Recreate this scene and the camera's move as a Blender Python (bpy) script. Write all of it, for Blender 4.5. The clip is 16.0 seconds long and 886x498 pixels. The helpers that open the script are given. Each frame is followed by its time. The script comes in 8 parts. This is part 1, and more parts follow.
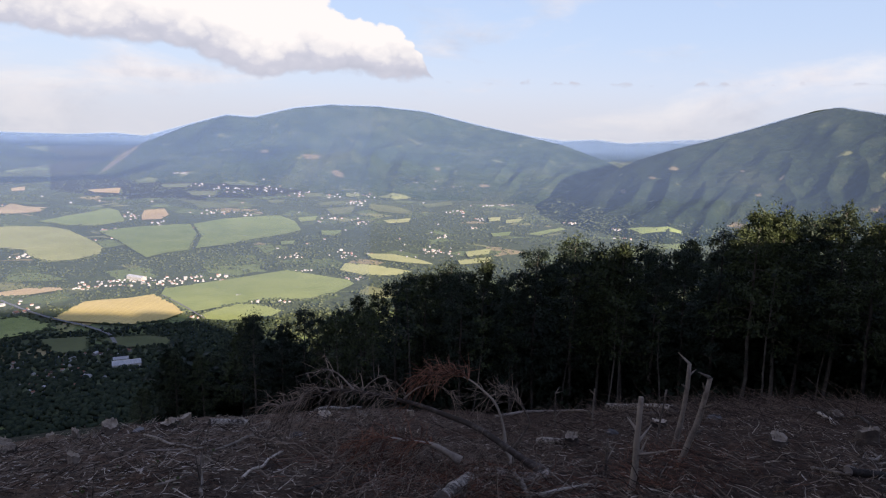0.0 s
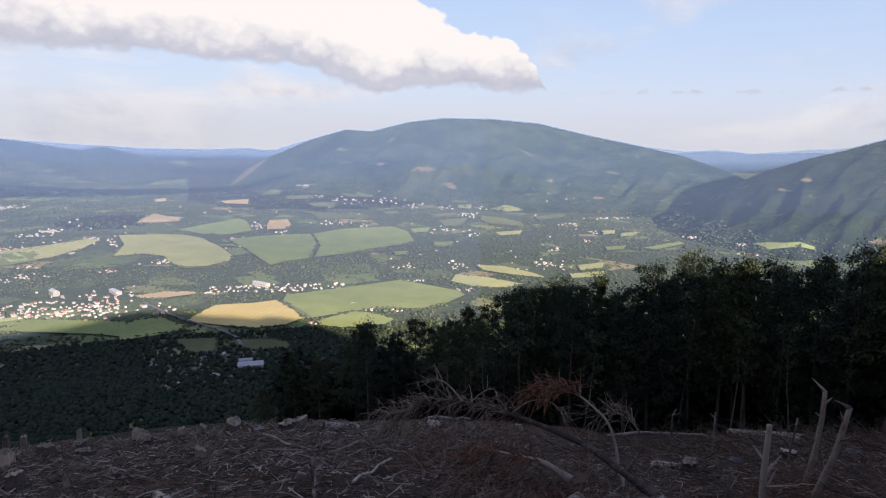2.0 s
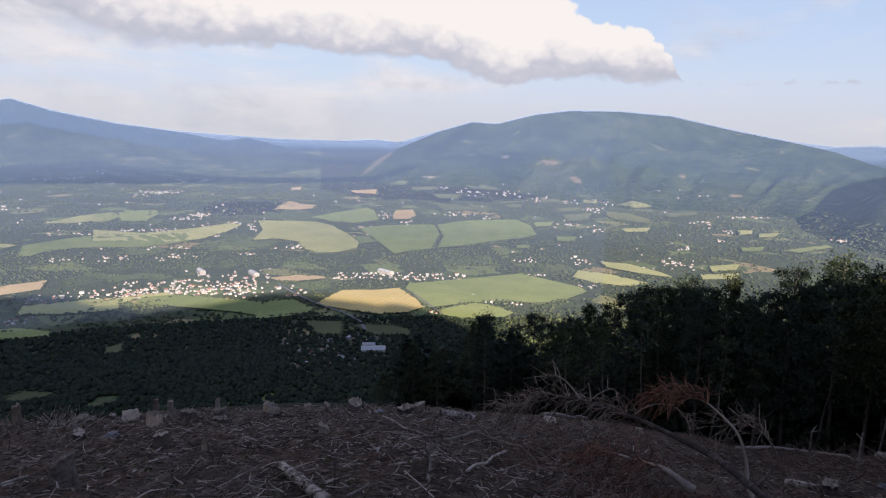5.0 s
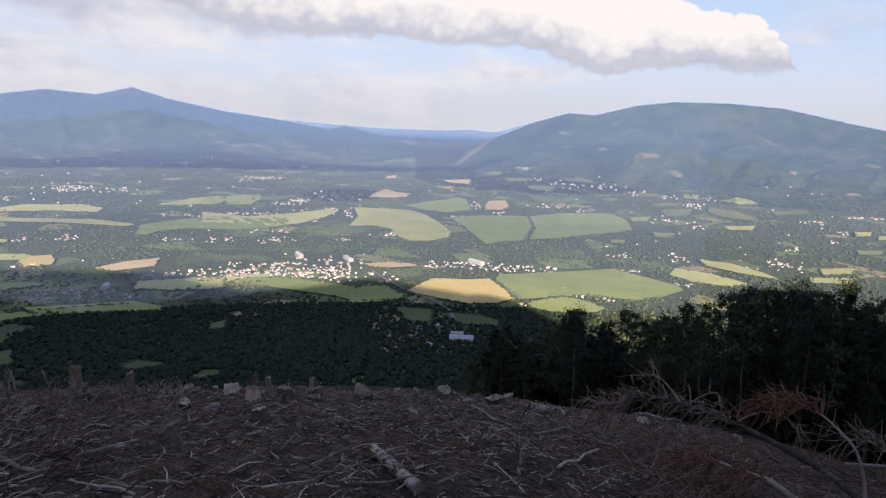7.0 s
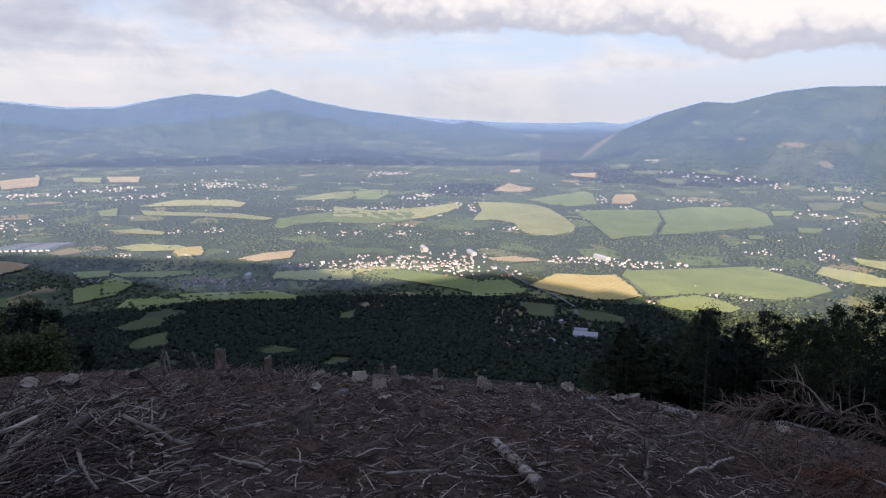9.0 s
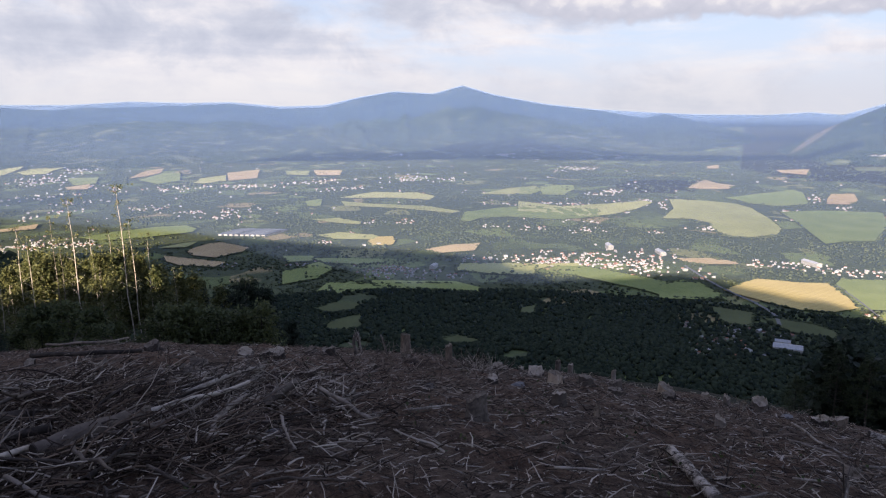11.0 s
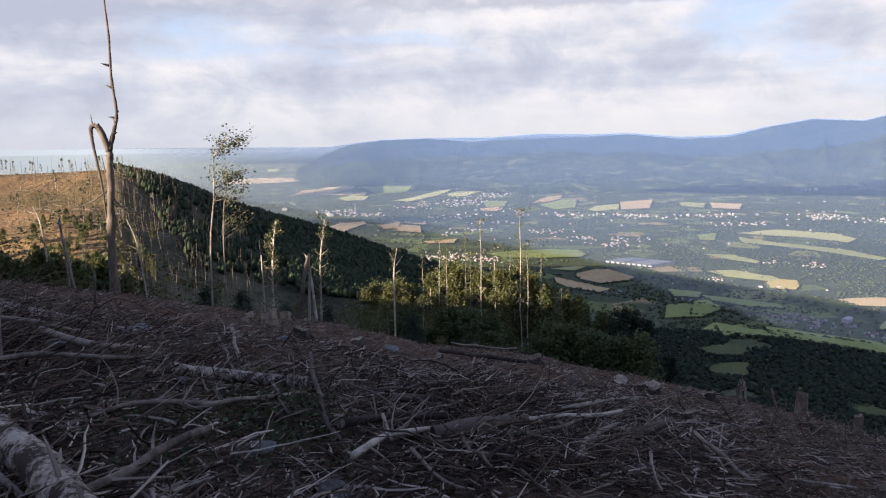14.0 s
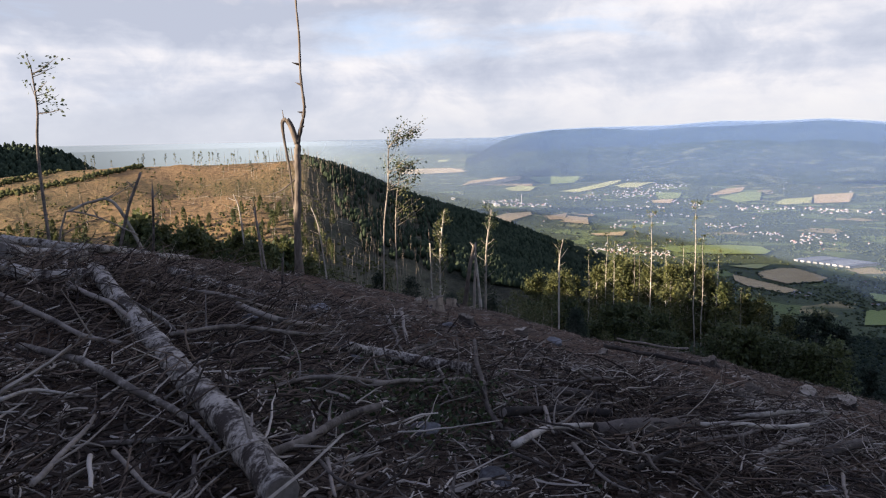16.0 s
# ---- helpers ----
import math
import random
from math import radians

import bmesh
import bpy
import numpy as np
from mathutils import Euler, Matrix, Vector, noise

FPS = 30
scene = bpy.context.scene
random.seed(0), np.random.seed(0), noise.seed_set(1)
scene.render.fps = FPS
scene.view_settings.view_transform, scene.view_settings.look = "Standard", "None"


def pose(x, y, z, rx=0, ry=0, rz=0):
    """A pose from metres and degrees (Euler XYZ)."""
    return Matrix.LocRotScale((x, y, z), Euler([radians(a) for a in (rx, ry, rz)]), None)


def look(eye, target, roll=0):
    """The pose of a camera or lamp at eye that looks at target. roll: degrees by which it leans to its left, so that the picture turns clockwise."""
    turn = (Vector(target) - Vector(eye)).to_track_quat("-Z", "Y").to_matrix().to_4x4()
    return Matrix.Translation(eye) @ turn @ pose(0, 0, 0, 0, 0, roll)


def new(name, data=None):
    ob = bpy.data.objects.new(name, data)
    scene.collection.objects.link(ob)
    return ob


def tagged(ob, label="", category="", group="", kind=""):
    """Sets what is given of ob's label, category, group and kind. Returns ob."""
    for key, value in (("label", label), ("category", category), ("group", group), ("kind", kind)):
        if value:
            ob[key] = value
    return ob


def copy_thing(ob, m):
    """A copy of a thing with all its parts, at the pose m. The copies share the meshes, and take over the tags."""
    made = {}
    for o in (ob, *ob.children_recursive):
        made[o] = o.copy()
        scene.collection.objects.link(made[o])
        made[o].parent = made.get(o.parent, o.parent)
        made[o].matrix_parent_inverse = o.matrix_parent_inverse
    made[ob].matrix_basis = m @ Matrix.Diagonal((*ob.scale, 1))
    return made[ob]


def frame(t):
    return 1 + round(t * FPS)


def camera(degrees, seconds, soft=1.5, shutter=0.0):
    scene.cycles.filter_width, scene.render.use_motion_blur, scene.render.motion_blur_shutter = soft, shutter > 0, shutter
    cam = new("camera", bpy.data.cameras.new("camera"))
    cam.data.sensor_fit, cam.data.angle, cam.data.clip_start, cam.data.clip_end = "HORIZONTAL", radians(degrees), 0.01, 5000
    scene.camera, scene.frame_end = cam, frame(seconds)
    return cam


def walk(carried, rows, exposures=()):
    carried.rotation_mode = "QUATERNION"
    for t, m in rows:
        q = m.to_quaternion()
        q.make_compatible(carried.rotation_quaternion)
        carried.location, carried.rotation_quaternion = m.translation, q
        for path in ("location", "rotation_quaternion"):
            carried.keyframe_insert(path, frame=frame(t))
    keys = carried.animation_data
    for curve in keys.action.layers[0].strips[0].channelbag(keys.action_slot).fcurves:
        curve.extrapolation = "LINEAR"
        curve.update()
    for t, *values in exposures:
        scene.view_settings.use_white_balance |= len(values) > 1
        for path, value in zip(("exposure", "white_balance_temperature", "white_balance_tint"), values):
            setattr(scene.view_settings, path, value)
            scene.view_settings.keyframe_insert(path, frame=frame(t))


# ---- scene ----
cam = camera(66.4, 16.0, 1.2)
PATH = [
    (0, pose(0.075, -0.203, 1.634, 80.66, -1.66, 2.00)),
    (0.5, pose(0.072, -0.197, 1.632, 80.25, -1.93, 3.08)),
    (1, pose(0.069, -0.186, 1.629, 80.43, -1.95, 3.97)),
    (1.5, pose(0.067, -0.167, 1.625, 80.39, -1.92, 7.47)),
    (2, pose(0.067, -0.143, 1.620, 81.44, -1.08, 11.40)),
    (2.5, pose(0.073, -0.125, 1.614, 81.51, -2.18, 13.26)),
    (3, pose(0.081, -0.116, 1.610, 81.39, -1.14, 14.16)),
    (3.5, pose(0.084, -0.111, 1.606, 81.50, -1.47, 13.63)),
    (4, pose(0.078, -0.105, 1.601, 80.88, -1.00, 15.87)),
    (4.5, pose(0.065, -0.097, 1.596, 80.76, -1.11, 18.40)),
    (5, pose(0.050, -0.089, 1.591, 80.61, -1.50, 21.87)),
    (7.5, pose(-0.091, 0.018, 1.527, 79.39, -1.74, 31.38)),
    (8, pose(-0.099, 0.024, 1.524, 79.28, -1.21, 33.57)),
    (8.5, pose(-0.105, 0.029, 1.521, 79.09, -1.05, 36.76)),
    (11, pose(0.036, -0.016, 1.554, 78.35, 0.26, 55.63)),
    (11.5, pose(0.063, -0.035, 1.566, 78.58, -0.39, 61.21)),
    (12, pose(0.083, -0.048, 1.574, 79.58, 0.12, 68.10)),
    (12.5, pose(0.086, -0.050, 1.576, 80.31, 0.39, 73.37)),
    (13, pose(0.073, -0.041, 1.571, 80.07, 0.49, 79.07)),
    (13.5, pose(0.054, -0.026, 1.563, 80.53, 0.63, 84.95)),
    (14, pose(0.039, -0.012, 1.556, 81.10, 0.64, 87.94)),
    (14.5, pose(0.032, -0.002, 1.554, 81.08, 0.75, 89.35)),
    (15, pose(0.032, -0.002, 1.555, 81.31, 1.31, 93.68)),
    (15.5, pose(0.031, -0.012, 1.556, 80.98, 1.36, 98.78)),
    (16, pose(0.028, -0.024, 1.557, 80.53, 1.30, 101.93)),
]
walk(cam, PATH, [(0, 2.02, 6510, 15), (1.5, 2.0, 6510, 15), (3.5, 1.88, 6510, 15), (5, 1.9, 6510, 15), (8, 2.0, 6510, 15), (11, 2.06, 6510, 15), (14, 2.1, 6490, 14), (16, 2.14, 6490, 13)])

# ---- world, sun ----
SUN_AZ, SUN_EL = 216.0, 13.2      # degrees to the left of +y, degrees above the horizon


def math_node(nt, op, a, b=None, c=None):
    n = nt.nodes.new("ShaderNodeMath")
    n.operation = op
    for i, v in enumerate((a, b, c)):
        if v is None:
            continue
        if isinstance(v, (int, float)):
            n.inputs[i].default_value = v
        else:
            nt.links.new(v, n.inputs[i])
    return n.outputs[0]


def ramp_node(nt, fac, stops, mode="LINEAR"):
    n = nt.nodes.new("ShaderNodeValToRGB")
    n.color_ramp.interpolation = mode
    el = n.color_ramp.elements
    while len(el) < len(stops):
        el.new(0.5)
    for e, (p, c) in zip(el, stops):
        e.position, e.color = p, (c if len(c) == 4 else (*c, 1))
    nt.links.new(fac, n.inputs[0])
    return n.outputs[0]


def noise_node(nt, vec, scale, detail=4.0, rough=0.55, distort=0.0):
    n = nt.nodes.new("ShaderNodeTexNoise")
    n.inputs["Scale"].default_value, n.inputs["Detail"].default_value = scale, detail
    n.inputs["Roughness"].default_value, n.inputs["Distortion"].default_value = rough, distort
    if vec is not None:
        nt.links.new(vec, n.inputs["Vector"])
    return n.outputs["Fac"]


def mix_node(nt, fac, a, b, blend="MIX"):
    n = nt.nodes.new("ShaderNodeMix")
    n.data_type, n.blend_type = "RGBA", blend
    for i, v in ((0, fac), (6, a), (7, b)):
        if isinstance(v, (int, float)):
            n.inputs[i].default_value = v
        elif isinstance(v, tuple):
            n.inputs[i].default_value = v if len(v) == 4 else (*v, 1)
        else:
            nt.links.new(v, n.inputs[i])
    return n.outputs[2]


def xyz_node(nt, x, y, z):
    n = nt.nodes.new("ShaderNodeCombineXYZ")
    for i, v in enumerate((x, y, z)):
        if isinstance(v, (int, float)):
            n.inputs[i].default_value = v
        else:
            nt.links.new(v, n.inputs[i])
    return n.outputs[0]


def build_world():
    w = bpy.data.worlds.new("summer_sky")
    scene.world = w
    w.use_nodes = True
    nt = w.node_tree
    nt.nodes.clear()
    out = nt.nodes.new("ShaderNodeOutputWorld")
    bg = nt.nodes.new("ShaderNodeBackground")
    sky = nt.nodes.new("ShaderNodeTexSky")
    sky.sky_type, sky.sun_disc = "NISHITA", False
    sky.sun_elevation, sky.sun_rotation = radians(SUN_EL), radians(-SUN_AZ)
    sky.air_density, sky.dust_density, sky.ozone_density = 1.0, 2.5, 2.0
    tc = nt.nodes.new("ShaderNodeTexCoord")
    sep = nt.nodes.new("ShaderNodeSeparateXYZ")
    nt.links.new(tc.outputs["Generated"], sep.inputs[0])
    x, y, z = sep.outputs
    az = math_node(nt, "MULTIPLY", math_node(nt, "ARCTAN2", math_node(nt, "MULTIPLY", x, -1.0), y), 57.2958)
    el = math_node(nt, "MULTIPLY", math_node(nt, "ARCSINE", z), 57.2958)
    # cloud fields in degrees, stretched along the horizon
    v1 = xyz_node(nt, math_node(nt, "MULTIPLY", az, 0.045), math_node(nt, "MULTIPLY", el, 0.17), 0.0)
    v2 = xyz_node(nt, math_node(nt, "MULTIPLY", az, 0.16), math_node(nt, "MULTIPLY", el, 0.24), 3.0)
    n1 = noise_node(nt, v1, 1.0, 7.0, 0.58, 0.4)
    n2 = noise_node(nt, v2, 1.0, 8.0, 0.58, 0.3)
    # share of cloud: thin in the south-east, broken deck towards the north-west
    cover = nt.nodes.new("ShaderNodeMapRange")
    cover.inputs["From Min"].default_value, cover.inputs["From Max"].default_value = 5.0, 70.0
    cover.inputs["To Min"].default_value, cover.inputs["To Max"].default_value = -0.05, 0.15
    nt.links.new(az, cover.inputs["Value"])
    deck = math_node(nt, "ADD", n1, cover.outputs[0])
    deck_mask = ramp_node(nt, deck, [(0.44, (0, 0, 0)), (0.64, (1, 1, 1))], "EASE")
    # light and dark of the deck
    tone = math_node(nt, "ADD", math_node(nt, "MULTIPLY", n2, 0.75), math_node(nt, "MULTIPLY", n1, 0.4))
    v3 = xyz_node(nt, math_node(nt, "MULTIPLY", az, 0.021), math_node(nt, "MULTIPLY", el, 0.20), 7.3)
    bands = noise_node(nt, v3, 1.0, 5.0, 0.5, 0.35)
    tone = math_node(nt, "ADD", math_node(nt, "MULTIPLY", tone, 0.60), math_node(nt, "MULTIPLY", bands, 0.48))
    # the deck greys upwards in the north-west
    high = ramp_node(nt, math_node(nt, "MULTIPLY", math_node(nt, "SUBTRACT", el, 6.5), 1 / 7.0), [(0.0, (0, 0, 0)), (1.0, (1, 1, 1))], "EASE")
    west = ramp_node(nt, math_node(nt, "MULTIPLY", math_node(nt, "SUBTRACT", az, 84.0), 1 / 24.0), [(0.0, (0, 0, 0)), (1.0, (1, 1, 1))], "EASE")
    north = ramp_node(nt, math_node(nt, "MULTIPLY", math_node(nt, "SUBTRACT", az, 70.0), 1 / 40.0), [(0.0, (0, 0, 0)), (1.0, (1, 1, 1))], "EASE")
    tone = math_node(nt, "ADD", tone, math_node(nt, "ADD", math_node(nt, "MULTIPLY", math_node(nt, "MULTIPLY", high, west), 0.28), math_node(nt, "MULTIPLY", north, 0.09)))
    deck_col = ramp_node(nt, tone, [(0.50, (1.0, 0.98, 0.96)), (0.58, (0.87, 0.87, 0.90)), (0.66, (0.66, 0.70, 0.79)), (0.75, (0.52, 0.57, 0.68))])
    # the large cumulus: a flat, shaded base with one sagging lobe, a piled-up white head and a blunt tip
    def line(points):
        fac = math_node(nt, "MULTIPLY", az, 1 / 64.0)
        return math_node(nt, "MULTIPLY", ramp_node(nt, fac, [(a / 64.0, (e / 20.0,) * 3) for a, e in points]), 20.0)

    low = line([(3.0, 4.7), (6.0, 4.6), (10.6, 4.95), (14.3, 4.9), (16.8, 4.1), (18.9, 4.9), (22.2, 6.0), (24.4, 6.4), (30.0, 6.3), (33.2, 6.8), (41.2, 6.5), (46.5, 6.9), (49.5, 7.6), (53.0, 8.7), (58.0, 10.5)])
    top = line([(2.6, 4.3), (3.8, 6.0), (4.8, 7.7), (7.1, 9.0), (9.8, 9.5), (11.7, 10.4), (13.5, 11.5), (20.0, 15.0), (50.0, 18.0)])

    def puffs(scale, seed):
        vo = nt.nodes.new("ShaderNodeTexVoronoi")
        vo.feature, vo.voronoi_dimensions = "SMOOTH_F1", "2D"
        vo.inputs["Scale"].default_value, vo.inputs["Smoothness"].default_value = scale, 0.35
        warp = noise_node(nt, v2, 4.0, 3.0, 0.5)
        nt.links.new(xyz_node(nt, math_node(nt, "ADD", az, math_node(nt, "MULTIPLY", warp, 2.0)), math_node(nt, "ADD", math_node(nt, "MULTIPLY", el, 1.2), seed), 0.0), vo.inputs["Vector"])
        return math_node(nt, "SUBTRACT", 0.55, vo.outputs["Distance"])

    fine = noise_node(nt, v2, 3.2, 8.0, 0.62)
    puff = math_node(nt, "ADD", math_node(nt, "MULTIPLY", puffs(0.45, 2.0), 1.2), math_node(nt, "ADD", math_node(nt, "MULTIPLY", puffs(1.1, 9.0), 0.6), math_node(nt, "MULTIPLY", math_node(nt, "SUBTRACT", fine, 0.5), 1.6)))
    height = math_node(nt, "SUBTRACT", el, low)
    under = math_node(nt, "MULTIPLY", math_node(nt, "ADD", math_node(nt, "ADD", height, 0.1), math_node(nt, "MULTIPLY", puff, 0.45)), 1.6)
    over = math_node(nt, "MULTIPLY", math_node(nt, "ADD", math_node(nt, "SUBTRACT", top, el), math_node(nt, "MULTIPLY", puff, 0.75)), 2.6)
    cum = ramp_node(nt, math_node(nt, "MINIMUM", under, over), [(0.0, (0, 0, 0)), (1.0, (1, 1, 1))], "EASE")
    shade = math_node(nt, "ADD", math_node(nt, "MULTIPLY", height, 0.30), math_node(nt, "MULTIPLY", puff, 0.34))
    cum_col = ramp_node(nt, shade, [(0.05, (0.57, 0.60, 0.69)), (0.40, (0.67, 0.69, 0.77)), (0.62, (0.88, 0.875, 0.885)), (0.90, (1.05, 1.02, 0.98))])
    # clear sky: milky towards the horizon
    milk = ramp_node(nt, math_node(nt, "MULTIPLY", el, 1 / 40.0), [(0.0, (0.76, 0.80, 0.89)), (0.2, (0.56, 0.70, 0.92)), (0.6, (0.34, 0.52, 0.86))])
    clear = mix_node(nt, 0.03, milk, sky.outputs[0], "MIX")
    col = mix_node(nt, deck_mask, clear, deck_col)
    col = mix_node(nt, cum, col, cum_col)
    low_mask = ramp_node(nt, math_node(nt, "MULTIPLY", el, 1 / 5.0), [(0.0, (1, 1, 1)), (1.0, (0, 0, 0))], "EASE")
    col = mix_node(nt, math_node(nt, "MULTIPLY", low_mask, 0.6), col, (0.69, 0.725, 0.775))
    # clear blue overhead, above the broken deck
    zenith = ramp_node(nt, math_node(nt, "MULTIPLY", el, 1 / 90.0), [(0.22, (0, 0, 0)), (0.50, (1, 1, 1))], "EASE")
    col = mix_node(nt, math_node(nt, "MULTIPLY", zenith, 0.85), col, (0.45, 0.56, 0.97))
    nt.links.new(col, bg.inputs["Color"])
    bg.inputs["Strength"].default_value = 0.235
    nt.links.new(bg.outputs[0], out.inputs[0])


build_world()
sun_data = bpy.data.lights.new("sun", "SUN")
sun_data.energy, sun_data.angle, sun_data.color = 5.0, radians(0.5), (1.0, 0.86, 0.68)
sun = new("sun", sun_data)
_az, _el = radians(SUN_AZ), radians(SUN_EL)
sun.matrix_world = look((-math.sin(_az) * 50 * math.cos(_el), math.cos(_az) * 50 * math.cos(_el), 50 * math.sin(_el)), (0, 0, 0))

# ---- materials ----


def material(name, rough=0.9, spec=0.2):
    m = bpy.data.materials.new(name)
    m.use_nodes = True
    nt = m.node_tree
    b = nt.nodes["Principled BSDF"]
    b.inputs["Roughness"].default_value = rough
    b.inputs["Specular IOR Level"].default_value = spec
    return m, nt, b


def coords(nt, kind="Object"):
    return nt.nodes.new("ShaderNodeTexCoord").outputs[kind]


def world_pos(nt):
    return nt.nodes.new("ShaderNodeNewGeometry").outputs["Position"]


def attribute(nt, name):
    n = nt.nodes.new("ShaderNodeAttribute")
    n.attribute_name = name
    return n.outputs["Vector"]


def bump(nt, b, height, strength=0.5, dist=0.02):
    n = nt.nodes.new("ShaderNodeBump")
    n.inputs["Strength"].default_value, n.inputs["Distance"].default_value = strength, dist
    nt.links.new(height, n.inputs["Height"])
    nt.links.new(n.outputs[0], b.inputs["Normal"])


def random_of(nt, kind):
    if kind == "object":
        return nt.nodes.new("ShaderNodeObjectInfo").outputs["Random"]
    return nt.nodes.new("ShaderNodeNewGeometry").outputs["Random Per Island"]


def mottled(name, dark, light, scale, rough=0.9, spec=0.2, rnd=None, rnd_amount=0.3, bump_scale=None, bump_dist=0.01, stretch=(1, 1, 1), kind="Object", lo=0.34, hi=0.66):
    """A surface of two tones with grain at two scales, relief, and a shift from piece to piece."""
    m, nt, b = material(name, rough, spec)
    mp = nt.nodes.new("ShaderNodeMapping")
    mp.inputs["Scale"].default_value = stretch
    nt.links.new(coords(nt, kind), mp.inputs[0])
    n1 = noise_node(nt, mp.outputs[0], scale, 5, 0.6)
    n2 = noise_node(nt, mp.outputs[0], scale * 6.3, 4, 0.6)
    f = math_node(nt, "ADD", math_node(nt, "MULTIPLY", n1, 0.65), math_node(nt, "MULTIPLY", n2, 0.35))
    if rnd:
        f = math_node(nt, "ADD", f, math_node(nt, "MULTIPLY", math_node(nt, "SUBTRACT", random_of(nt, rnd), 0.5), rnd_amount))
    nt.links.new(ramp_node(nt, f, [(lo, dark), (hi, light)]), b.inputs["Base Color"])
    if bump_scale:
        bump(nt, b, noise_node(nt, mp.outputs[0], bump_scale, 5, 0.65), 0.7, bump_dist)
    return m

# ---- the lie of the land ----
EYE_Z = 1.6
VALLEY = -400.0
# bearing (degrees to the left of +y), slope down to the brow, distance of the brow
BROW = [(-60, 0.10, 42), (-40, 0.26, 44), (-33, 0.268, 44), (-23, 0.308, 44), (-14, 0.348, 42), (-5, 0.378, 40), (5, 0.366, 32), (15, 0.345, 22), (23, 0.322, 17),
        (31, 0.318, 17), (40, 0.313, 18), (50, 0.308, 20), (58, 0.291, 22), (65, 0.282, 25), (74, 0.268, 28), (83, 0.245, 30), (90, 0.237, 32),
        (98, 0.19, 30), (107, 0.152, 28), (115, 0.103, 25), (120, 0.077, 24), (126, 0.046, 22), (136, 0.007, 20), (142, -0.01, 30), (150, -0.025, 40),
        (160, -0.045, 52), (170, -0.085, 60), (180, -0.150, 62), (190, -0.22, 62), (200, -0.28, 62), (228, -0.33, 60), (245, -0.25, 58), (280, -0.14, 55), (300, 0.10, 42)]
HILL = [(62, -32.0), (72, -23.0), (80, -16.0), (85, -12.5), (89, -10.4), (92, -9.2), (97, -7.3), (102, -5.8), (106, -4.45), (108, -3.5), (110.5, -2.45), (113.5, -1.5), (116, -1.6), (120, -1.7), (126, -1.65), (131, -1.75),
        (136, -2.1), (145, -3.0), (160, -6.0), (180, -12.0)]
HILL_R = 560.0


def lerp_table(table, col, x):
    return np.interp(x, [row[0] for row in table], [row[col] for row in table])


def waves(x, y, size, seed, octaves=3):
    """Smooth rolling relief between about -1 and 1, from turned sines."""
    rng = np.random.RandomState(seed)
    out, amp = 0, 1.0
    for o in range(octaves):
        for k in range(3):
            a, p, q = rng.uniform(0, 2 * math.pi, 3)
            out = out + amp * 0.4 * np.sin((x * math.cos(a) + y * math.sin(a)) / size * 6.28 + p + 0.8 * np.sin((x * math.sin(a) - y * math.cos(a)) / size * 4 + q))
        amp, size = amp * 0.5, size * 0.47
    return out


def smooth_max(a, b, k):
    h = np.clip(0.5 + 0.5 * (a - b) / k, 0, 1)
    return b + (a - b) * h + k * h * (1 - h)


